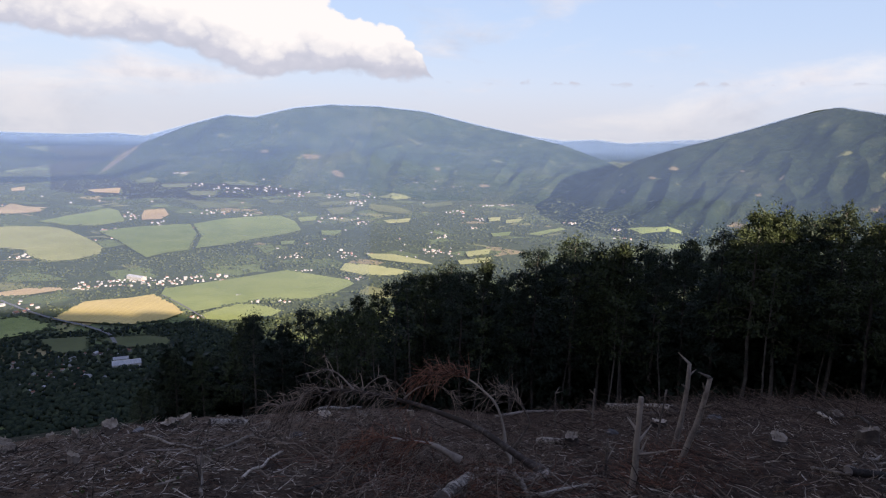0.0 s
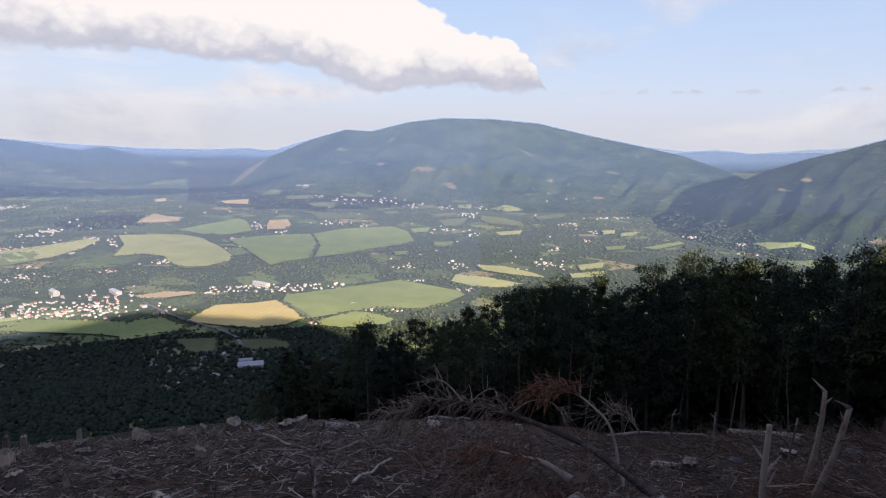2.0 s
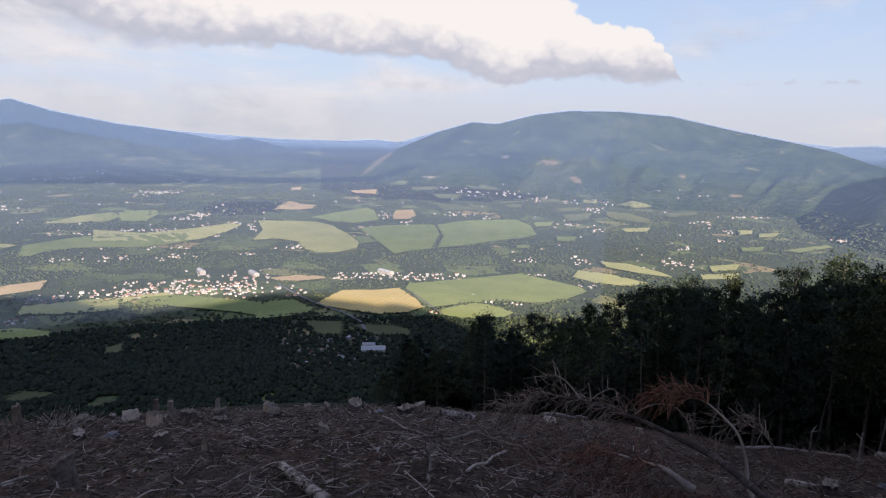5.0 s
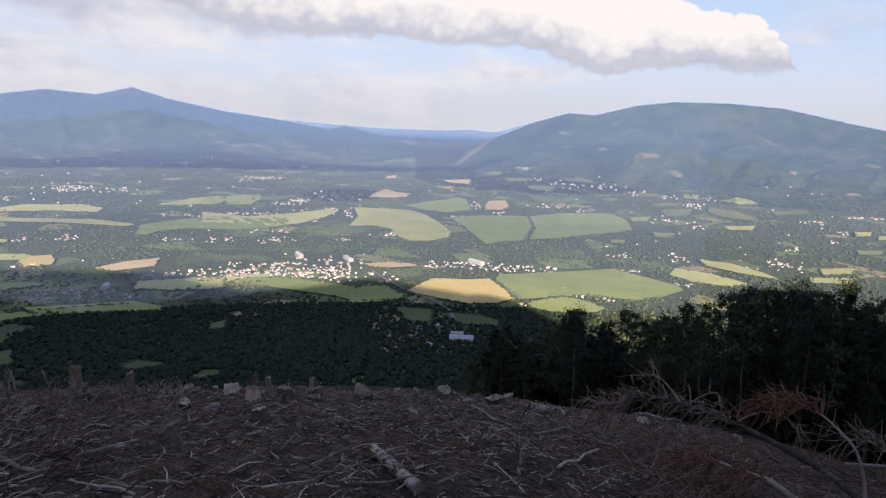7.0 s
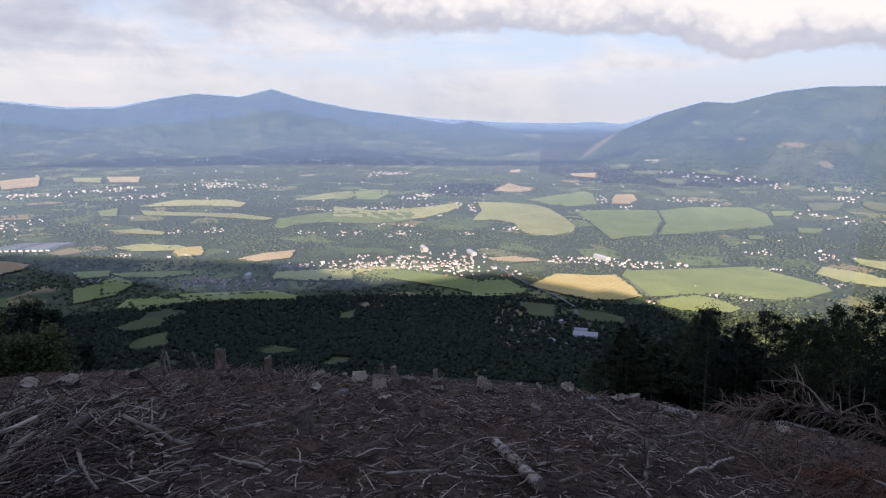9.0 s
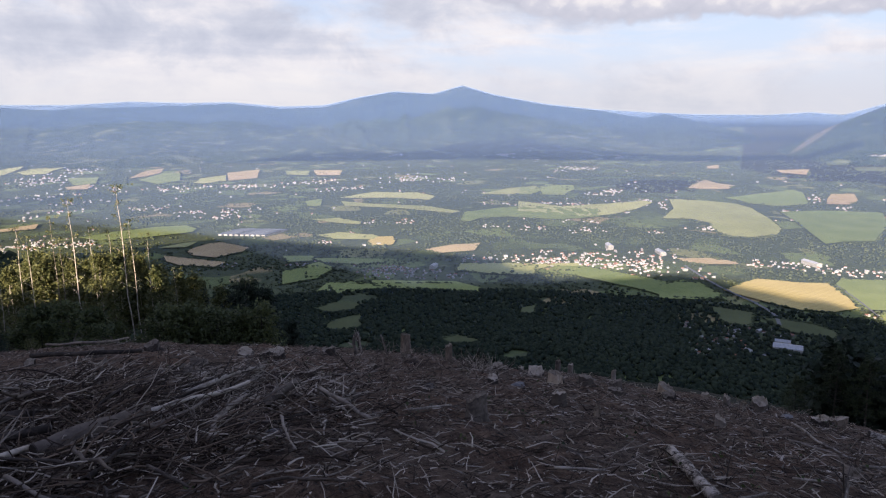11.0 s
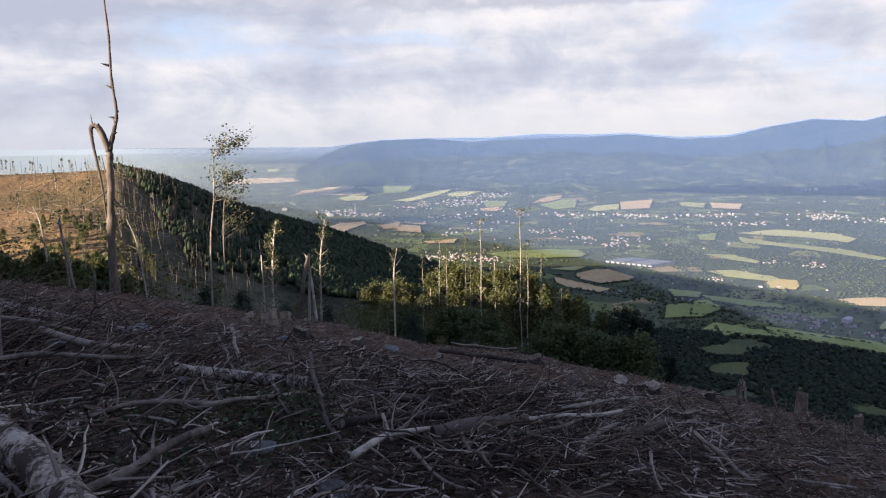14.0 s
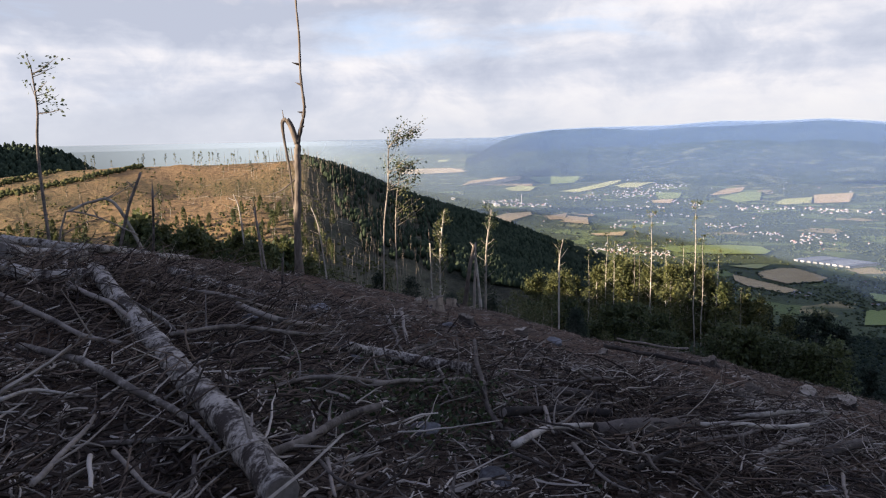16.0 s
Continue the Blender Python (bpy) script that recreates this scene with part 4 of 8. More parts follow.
field(STUBBLE, [(97.64, -6.87), (96.91, -6.65), (94.74, -6.52), (94.51, -6.71), (95.96, -7.15), (96.45, -7.38)])
field(STUBBLE, [(93.31, -6.88), (91.62, -6.63), (91.87, -7.15), (93.07, -7.18)])
field(STUBBLE, [(92.26, -7.34), (91.53, -6.87), (89.95, -6.99), (89.86, -7.57)])
field(STUBBLE, [(91.52, -6.68), (89.32, -6.76), (89.61, -6.90)])
field(STUBBLE, [(89.72, -8.33), (86.85, -8.12), (87.09, -8.45), (89.24, -8.48)])
field(STUBBLE, [(102.45, -2.83), (100.34, -2.80), (100.59, -3.12), (102.46, -3.11)])
field(HAY, [(102.41, -2.04), (101.39, -2.02), (101.72, -2.20), (102.42, -2.22)])

field(STUBBLE, [(105.98, -2.75), (101.23, -2.73), (99.81, -2.95), (103.14, -3.16), (105.6, -3.18)])

ASPHALT = mottled("pale_asphalt", (0.10, 0.10, 0.10), (0.17, 0.165, 0.16), 0.2, 0.9)


def valley_road(points, width):
    n, V = 60, []
    az = np.interp(np.linspace(0, 1, n), np.linspace(0, 1, len(points)), [p[0] for p in points])
    el = np.interp(np.linspace(0, 1, n), np.linspace(0, 1, len(points)), [p[1] for p in points])
    P = []
    for a, e in zip(az, el):
        r = on_ground(a, e)
        P.append((-r * math.sin(radians(a)), r * math.cos(radians(a))))
    P = np.array(P)
    k = np.array([1, 2, 3, 2, 1]) / 9
    P = np.stack([np.convolve(np.pad(P[:, i], 2, mode="edge"), k, "valid") for i in (0, 1)], -1)
    d = np.gradient(P, axis=0)
    d /= np.linalg.norm(d, axis=1)[:, None]
    side = np.stack([-d[:, 1], d[:, 0]], -1) * width / 2
    for q in (P - side, P + side):
        r, a = np.hypot(q[:, 0], q[:, 1]), np.degrees(np.arctan2(-q[:, 0], q[:, 1]))
        V.append(place(a, r, ground_z(a, r) + 4.0))
    me = grid_mesh("road", np.concatenate(V), 2, n, [ASPHALT])
    return tagged(new("road", me), "narrow grey country road between the fields", "road", kind="structure")


valley_road([(35.6, -12.5), (34.0, -13.4), (32.3, -14.2), (30.0, -15.0), (28.6, -15.7), (28.2, -16.5)], 7)
valley_road([(24.7, -13.0), (23.7, -13.6), (22.7, -14.25), (21.5, -15.1)], 4)


def icosphere(sub):
    bm = bmesh.new()
    bmesh.ops.create_icosphere(bm, subdivisions=sub, radius=1.0)
    bm.verts.ensure_lookup_table()
    V = np.array([v.co[:] for v in bm.verts])
    F = np.array([[v.index for v in f.verts] for f in bm.faces])
    bm.free()
    return V, F


def in_field(az, el):
    hit = np.zeros(len(az), bool)
    for poly in FIELDS:
        inside = np.zeros(len(az), bool)
        for (x0, y0), (x1, y1) in zip(poly, poly[1:] + poly[:1]):
            cross = ((y0 > el) != (y1 > el)) & (az < (x1 - x0) * (el - y0) / (y1 - y0 + 1e-9) + x0)
            inside ^= cross
        hit |= inside
    return hit


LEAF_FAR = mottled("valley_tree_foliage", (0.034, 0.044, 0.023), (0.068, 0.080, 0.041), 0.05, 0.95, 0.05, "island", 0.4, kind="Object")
# about half as bright as LEAF_FAR; the slope's shade is in this colour
LEAF_DARK = mottled("shaded_slope_foliage", (0.013, 0.019, 0.012), (0.027, 0.035, 0.020), 0.08, 0.95, 0.05, "island", 0.5, kind="Object")


def crowns(name, az, r, size, height, seed, mat, sub=1, label="", cone=0.0):
    """Many tree crowns as one mesh, standing on the land."""
    rng = np.random.RandomState(seed)
    V0, F0 = icosphere(sub)
    n = len(az)
    base = place(az, r, land_z(az, r))
    f = (squeeze(r) / r)[:, None, None]
    lump = 1 + rng.uniform(-0.28, 0.28, (n, len(V0), 1))
    V = V0[None] * lump
    up = (V[..., 2:3] + 1) / 2
    V = V * np.concatenate([1 - cone * up, 1 - cone * up, np.ones_like(up)], -1)
    turn = rng.uniform(0, 6.28, n)
    c, s = np.cos(turn)[:, None], np.sin(turn)[:, None]
    x, y = V[..., 0] * c - V[..., 1] * s, V[..., 0] * s + V[..., 1] * c
    V = np.stack([x * size[:, None], y * size[:, None], (V[..., 2] * 0.5 + 0.47) * height[:, None]], -1) * f + base[:, None]
    F = F0[None] + (np.arange(n) * len(V0))[:, None, None]
    me = soup_mesh(name, V.reshape(-1, 3), F.reshape(-1, 3), [mat], smooth=True)
    return tagged(new(name, me), label, "trees", kind="stuff")


def valley_woods():
    rng = np.random.RandomState(5)
    n = 105000
    az, el = rng.uniform(-34, 113, n), -3.3 - 15.5 * rng.uniform(0, 1, n) ** 1.25
    r = sight_range(az, el)
    z = land_z(az, r)
    x, y = -r * np.sin(np.radians(az)), r * np.cos(np.radians(az))
    wood = 0.42 + 0.50 * waves(x, y, 520, 71, 3) + 0.30 * waves(x, y, 120, 72, 2)
    belt = lambda a0, a1, e0, e1: (az > a0) & (az < a1) & (el < e0 + 0.25 * waves(x, y, 200, 73, 2)) & (el > e1 + 0.25 * waves(x, y, 200, 74, 2))
    for zone in ((18, 57, -9.3, -11.1), (-3, 22, -8.6, -11.0), (-14, 8, -5.8, -8.4), (33, 47, -3.3, -5.6), (42, 56, -6.9, -7.6), (52, 75, -8.6, -9.8), (56, 90, -11.6, -12.8), (24, 31, -11.9, -12.8)):
        wood = np.where(belt(*zone), wood + 0.6, wood)
    p = np.clip(wood, 0.06, 1.0)
    for a0, a1, e0, e1 in TOWNS:
        p = np.where((az > a0) & (az < a1) & (el < e0) & (el > e1), np.minimum(p, 0.16), p)
    keep = (rng.uniform(0, 1, n) < p) & ~in_field(az, el) & (z < VALLEY + np.where(az < 0, 60, 160)) & (r > 1000) & (r < 7000) & ((el > -15.4) | (az < 20))
    keep &= ~((az > 88) & (el < -12.3 + (az - 88) * 0.42))
    az, r = az[keep], r[keep]
    # hedges and tree rows along the field edges
    ha, he = [], []
    for poly in FIELDS:
        for (x0, y0), (x1, y1) in zip(poly, poly[1:] + poly[:1]):
            if rng.uniform() < 0.45:
                continue
            m = int(60 * math.hypot((x1 - x0), (y1 - y0) * 3) / 4)
            u = rng.uniform(0, 1, m)
            ha.append(x0 + (x1 - x0) * u + rng.normal(0, 0.05, m))
            he.append(y0 + (y1 - y0) * u + rng.normal(0, 0.03, m))
    ha, he = np.concatenate(ha), np.concatenate(he)
    az, r = np.concatenate([az, ha]), np.concatenate([r, sight_range(ha, he)])
    k = len(az)
    big = np.clip(0.62 + 0.25 * rng.normal(size=k), 0.3, 1.25)
    crowns("valley_trees", az, r, 5.4 * big * np.clip(r / 2600, 0.8, 1.5), 6.4 * big * np.clip(r / 3000, 0.9, 1.3), 6, LEAF_FAR, 1, "woods, hedges and orchards of dark green broadleaf trees")


TOWNS = [(36.5, 54, -11.2, -13.5), (35.5, 43, -10.9, -12.3), (33, 41, -12.1, -13.8), (19, 31, -11.2, -12.2), (26.5, 35.5, -16.4, -19.8), (-0.4, 11, -9.3, -10.3), (82, 89, -7.2, -10.7),
         (69, 76, -9.2, -10.8), (53.4, 62.7, -13.1, -14.4), (83.4, 89.7, -8.6, -9.9)]
valley_woods()


def near_slope_woods():
    rng = np.random.RandomState(15)
    n = 42000
    az, r = rng.uniform(16, 92, n), 330 + 1150 * rng.uniform(0, 1, n) ** 0.75
    z = ground_z(az, r)
    el = np.degrees(np.arctan2(z - EYE_Z, r))
    x, y = -r * np.sin(np.radians(az)), r * np.cos(np.radians(az))
    open_patch = (waves(x, y, 300, 91, 2) > 0.75) & (az > 37)
    keep = (el > -23) & ~in_field(az, el) & ~open_patch & ~((az > 26.0) & (az < 36) & (el > -19.8) & (rng.uniform(0, 1, n) < 0.5))
    az, r = az[keep], r[keep]
    k = len(az)
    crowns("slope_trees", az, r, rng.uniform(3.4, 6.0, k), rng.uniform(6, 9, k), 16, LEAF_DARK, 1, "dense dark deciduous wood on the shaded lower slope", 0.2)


near_slope_woods()


LEAF_SHOULDER = mottled("shoulder_foliage", (0.014, 0.021, 0.012), (0.036, 0.046, 0.026), 0.08, 0.95, 0.05, "island", 0.5, kind="Object")


def shoulder_woods():
    rng = np.random.RandomState(25)
    n = 17000
    az, r = rng.uniform(84, 114, n), rng.uniform(330, HILL_R + 40, n)
    limit = 105.0 + (HILL_R - r) * -0.022
    keep = (az < limit + 6.5 * (r > HILL_R - 40) + rng.uniform(-1.5, 1.5, n)) | ((az < limit + 9) & (rng.uniform(0, 1, n) < 0.16))
    az, r = az[keep], r[keep]
    k = len(az)
    crowns("shoulder_trees", az, r, rng.uniform(1.2, 2.2, k), rng.uniform(4, 6, k), 26, LEAF_SHOULDER, 1, "dense dark spruce and beech forest along the shoulder", 0.4)


shoulder_woods()


def crest_woods():
    rng = np.random.RandomState(27)
    n = 2600
    az, r = rng.uniform(127.5, 140, n), rng.uniform(860, 1245, n)
    ok = land_z(az, r) > ground_z(az, r) + 1.0
    az, r = az[ok], r[ok]
    k = len(az)
    crowns("crest_trees", az, r, rng.uniform(2.6, 4.6, k), rng.uniform(6, 11, k), 28, LEAF_SHOULDER, 1, "mixed forest on the crest beyond the cleared hill", 0.35)


crest_woods()

WHITE_WALL = mottled("limewashed_wall", (0.20, 0.192, 0.178), (0.42, 0.405, 0.38), 0.4, 0.85, 0.2, "object", 0.4)
ROOF_TILE = mottled("roof_tile", (0.10, 0.060, 0.048), (0.27, 0.125, 0.085), 0.3, 0.85, 0.2, "object", 0.7)
ROOF_GREY = mottled("grey_roof", (0.12, 0.12, 0.125), (0.34, 0.33, 0.33), 0.3, 0.7, 0.3, "object", 0.6)
HALL_ROOF = mottled("pale_sheet_roof", (0.22, 0.22, 0.23), (0.40, 0.40, 0.40), 0.2, 0.5, 0.4, "object", 0.3)


def gable_meshes(w, d, h, rise, roof_mat, over=0.5):
    """Walls with gables, and a roof of two slabs with eaves."""
    bm = bmesh.new()
    a = [bm.verts.new(p) for p in ((-w / 2, -d / 2, -3), (w / 2, -d / 2, -3), (w / 2, d / 2, -3), (-w / 2, d / 2, -3))]
    b = [bm.verts.new(p) for p in ((-w / 2, -d / 2, h), (w / 2, -d / 2, h), (w / 2, d / 2, h), (-w / 2, d / 2, h))]
    e, f = bm.verts.new((-w / 2, 0, h + rise)), bm.verts.new((w / 2, 0, h + rise))
    for q in ((a[0], a[1], b[1], b[0]), (a[2], a[3], b[3], b[2]), (a[1], a[2], b[2], f, b[1]), (a[3], a[0], b[0], e, b[3])):
        bm.faces.new(q)
    wall = bpy.data.meshes.new("wall")
    bm.to_mesh(wall)
    bm.free()
    wall.materials.append(WHITE_WALL)
    bm = bmesh.new()
    k = over * rise / (d / 2)
    for s in (-1, 1):
        lo = [(-w / 2 - over, s * (d / 2 + over), h - k), (w / 2 + over, s * (d / 2 + over), h - k), (w / 2 + over, 0, h + rise + 0.02), (-w / 2 - over, 0, h + rise + 0.02)]
        v = [bm.verts.new(p) for p in lo] + [bm.verts.new((x, y, z + 0.3)) for x, y, z in lo]
        for q in ((0, 1, 2, 3), (4, 5, 6, 7), (0, 1, 5, 4), (1, 2, 6, 5), (3, 0, 4, 7)):
            bm.faces.new([v[i] for i in q])
    bmesh.ops.recalc_face_normals(bm, faces=bm.faces[:])
    roof = bpy.data.meshes.new("roof")
    bm.to_mesh(roof)
    bm.free()
    roof.materials.append(roof_mat)
    return wall, roof


def make_house(w, d, h, rise, roof_mat, label, name="house"):
    top = tagged(new(name), label, "house", "houses in the valley")
    wall, roof = gable_meshes(w, d, h, rise, roof_mat)
    for nm, me in (("wall", wall), ("roof", roof)):
        ob = new(nm, me)
        ob.parent = top
    return top


def stand(ob, az, el, turn, size=1.0, r=None):
    r = r or float(sight_range(np.array([az]), np.array([el]))[0])
    p = place(az, r, float(land_z(az, r)))
    f = float(squeeze(r) / r) * size
    return Matrix.Translation(Vector(p)) @ Matrix.Rotation(turn, 4, "Z"), f


HOUSES = [make_house(12, 9, 5, 4.0, ROOF_TILE, "white village house with a red tiled gable roof"),
          make_house(11, 8.5, 4.5, 4.2, ROOF_GREY, "white village house with a grey gable roof"),
          make_house(17, 10, 6, 3.8, ROOF_TILE, "long pale farmhouse with a red-brown roof"),
          make_house(20, 12, 8.5, 3.0, ROOF_GREY, "white block of flats with a low grey roof")]


def settle():
    rng = random.Random(9)
    zones = [(38, 47.5, -11.8, -12.8, 70), (36.8, 54, -12.2, -13.1, 60), (36, 43, -11.1, -11.9, 18), (33.3, 40.4, -12.4, -13.5, 20), (19.4, 31, -11.5, -12.0, 30), (27, 35, -16.6, -19.2, 40), (0, 11, -9.5, -10.2, 14),
             (53.6, 62.5, -13.3, -14.2, 24), (38, 51, -7.0, -7.7, 4), (57, 70, -10.9, -11.5, 6), (83, 89, -8.7, -10.2, 12)]
    used = set()
    for a0, a1, e0, e1, n in zones:
        turn0 = rng.uniform(0, 3.14)
        for i in range(n):
            az, el = rng.uniform(a0, a1), rng.uniform(e1, e0)
            k = rng.choice((0, 0, 1, 1, 2, 3))
            src = HOUSES[k]
            m, f = stand(src, az, el, turn0 + rng.choice((0, 1.57)) + rng.uniform(-0.2, 0.2), rng.uniform(0.36, 0.58))
            if k not in used:
                used.add(k)
                src.matrix_world = m
                src.scale = (f, f, f)
                continue
            ob = copy_thing(src, m)
            ob.scale = (f, f, f)


settle()
HAMLETS = []


def hamlet(az, el, da, de, n):
    HAMLETS.append((az, el, da, de, n))


hamlet(44.3, -4.89, 0.79, 0.11, 19)
hamlet(45.7, -5.05, 0.39, 0.11, 8)
hamlet(48.1, -4.17, 0.39, 0.11, 7)
hamlet(41.0, -3.89, 0.39, 0.11, 11)
hamlet(41.5, -6.67, 0.37, 0.17, 19)
hamlet(42.9, -6.96, 0.66, 0.09, 14)
hamlet(46.3, -7.80, 1.05, 0.14, 14)
hamlet(44.3, -7.91, 0.53, 0.09, 8)
hamlet(40.4, -7.58, 0.79, 0.14, 22)
hamlet(38.9, -7.33, 0.32, 0.09, 8)
hamlet(40.6, -8.36, 0.53, 0.09, 8)
hamlet(37.5, -7.56, 0.32, 0.23, 11)
hamlet(34.4, -9.38, 0.58, 0.11, 14)
hamlet(37.8, -9.90, 0.32, 0.09, 7)
hamlet(43.8, -9.97, 0.53, 0.23, 19)
hamlet(47.3, -9.83, 0.26, 0.14, 7)
hamlet(44.7, -9.19, 1.05, 0.17, 8)
hamlet(28.3, -7.67, 0.39, 0.06, 7)
hamlet(26.6, -6.66, 0.32, 0.29, 11)
hamlet(25.0, -7.23, 0.39, 0.09, 7)
hamlet(21.7, -7.70, 0.39, 0.14, 8)
hamlet(18.1, -6.72, 0.21, 0.09, 5)
hamlet(16.9, -7.66, 0.39, 0.09, 7)
hamlet(21.7, -4.29, 0.32, 0.09, 7)
hamlet(22.6, -3.35, 0.53, 0.06, 8)
hamlet(19.8, -4.60, 1.05, 0.23, 14)
hamlet(16.5, -4.55, 1.05, 0.17, 14)
hamlet(13.6, -4.97, 1.05, 0.23, 16)
hamlet(9.3, -5.67, 0.39, 0.23, 11)
hamlet(11.1, -7.06, 0.79, 0.29, 11)
hamlet(20.7, -6.51, 1.05, 0.17, 14)
hamlet(10.2, -5.13, 1.58, 0.23, 14)
hamlet(9.0, -7.23, 0.53, 0.23, 8)
hamlet(14.4, -10.15, 0.53, 0.11, 11)
hamlet(13.4, -11.32, 0.32, 0.11, 7)
hamlet(10.1, -9.88, 0.53, 0.23, 11)
hamlet(9.3, -11.99, 0.47, 0.09, 8)
hamlet(18.8, -13.16, 0.32, 0.11, 8)
hamlet(17.5, -13.73, 0.53, 0.11, 11)
hamlet(15.3, -13.84, 0.53, 0.17, 8)
hamlet(22.2, -14.81, 0.53, 0.09, 7)
hamlet(33.4, -18.3, 1.2, 0.45, 26)
hamlet(35.1, -17.1, 0.3, 0.25, 9)
hamlet(31.4, -17.5, 0.7, 0.3, 12)
hamlet(34.3, -19.2, 0.4, 0.2, 6)
hamlet(40.6, -15.85, 0.6, 0.1, 7)
hamlet(-2.6, -5.58, 0.66, 0.09, 14)
hamlet(0.7, -6.29, 0.39, 0.11, 11)
hamlet(-1.4, -6.78, 0.32, 0.11, 8)
hamlet(-0.7, -7.50, 0.26, 0.09, 5)
hamlet(1.7, -8.33, 0.26, 0.09, 5)
hamlet(2.5, -9.54, 0.66, 0.17, 19)
hamlet(-8.9, -6.75, 0.32, 0.06, 8)
hamlet(-12.8, -7.08, 0.26, 0.06, 5)
hamlet(-13.3, -7.80, 0.39, 0.06, 5)
hamlet(85.9, -5.04, 1.32, 0.17, 30)
hamlet(83.9, -4.56, 0.66, 0.09, 11)
hamlet(83.6, -5.58, 0.66, 0.11, 16)
hamlet(81.5, -5.95, 0.39, 0.11, 8)
hamlet(77.3, -6.04, 1.58, 0.14, 36)
hamlet(72.6, -6.01, 1.05, 0.14, 14)
hamlet(67.2, -5.95, 1.05, 0.09, 16)
hamlet(75.3, -8.01, 2.10, 0.17, 33)
hamlet(73.6, -8.46, 1.05, 0.17, 22)
hamlet(79.1, -7.48, 1.05, 0.17, 19)
hamlet(84.9, -7.30, 1.05, 0.11, 14)
hamlet(87.5, -7.63, 0.39, 0.09, 7)
hamlet(84.5, -6.70, 1.58, 0.11, 14)
hamlet(87.3, -9.57, 1.58, 0.34, 47)
hamlet(84.0, -9.91, 0.79, 0.23, 19)
hamlet(71.7, -6.04, 1.58, 0.17, 14)
hamlet(63.5, -6.50, 1.32, 0.11, 19)
hamlet(58.7, -5.77, 1.32, 0.23, 36)
hamlet(54.9, -5.79, 0.53, 0.09, 11)
hamlet(64.9, -5.77, 1.05, 0.11, 14)
hamlet(58.8, -9.33, 0.39, 0.23, 16)
hamlet(61.7, -9.37, 0.53, 0.11, 8)
hamlet(63.6, -10.27, 0.53, 0.09, 8)
hamlet(65.8, -10.91, 0.32, 0.11, 8)
hamlet(60.3, -13.36, 1.32, 0.29, 56)
hamlet(66.5, -12.62, 0.79, 0.11, 11)
hamlet(68.4, -12.67, 0.53, 0.09, 7)
hamlet(50.1, -7.91, 1.05, 0.09, 11)
hamlet(47.3, -7.74, 0.53, 0.09, 8)
hamlet(44.0, -7.77, 0.53, 0.09, 7)
hamlet(50.6, -3.77, 1.05, 0.11, 22)
hamlet(44.5, -4.80, 0.79, 0.09, 16)
hamlet(59.2, -3.74, 0.53, 0.14, 8)
hamlet(48.3, -3.30, 0.39, 0.09, 5)
hamlet(51.5, -9.78, 0.53, 0.09, 7)
hamlet(48.6, -9.89, 0.39, 0.23, 8)
hamlet(73.4, -12.36, 0.39, 0.17, 8)
hamlet(101.6, -4.83, 0.66, 0.14, 22)
hamlet(97.8, -5.57, 1.05, 0.17, 42)
hamlet(95.0, -5.89, 1.05, 0.14, 36)
hamlet(90.6, -5.36, 1.32, 0.17, 19)
hamlet(86.8, -4.80, 1.32, 0.23, 28)
hamlet(83.6, -4.32, 0.66, 0.11, 14)
hamlet(86.8, -6.13, 1.58, 0.17, 22)
hamlet(88.3, -9.68, 1.32, 0.23, 42)
hamlet(94.4, -3.62, 0.26, 0.09, 7)


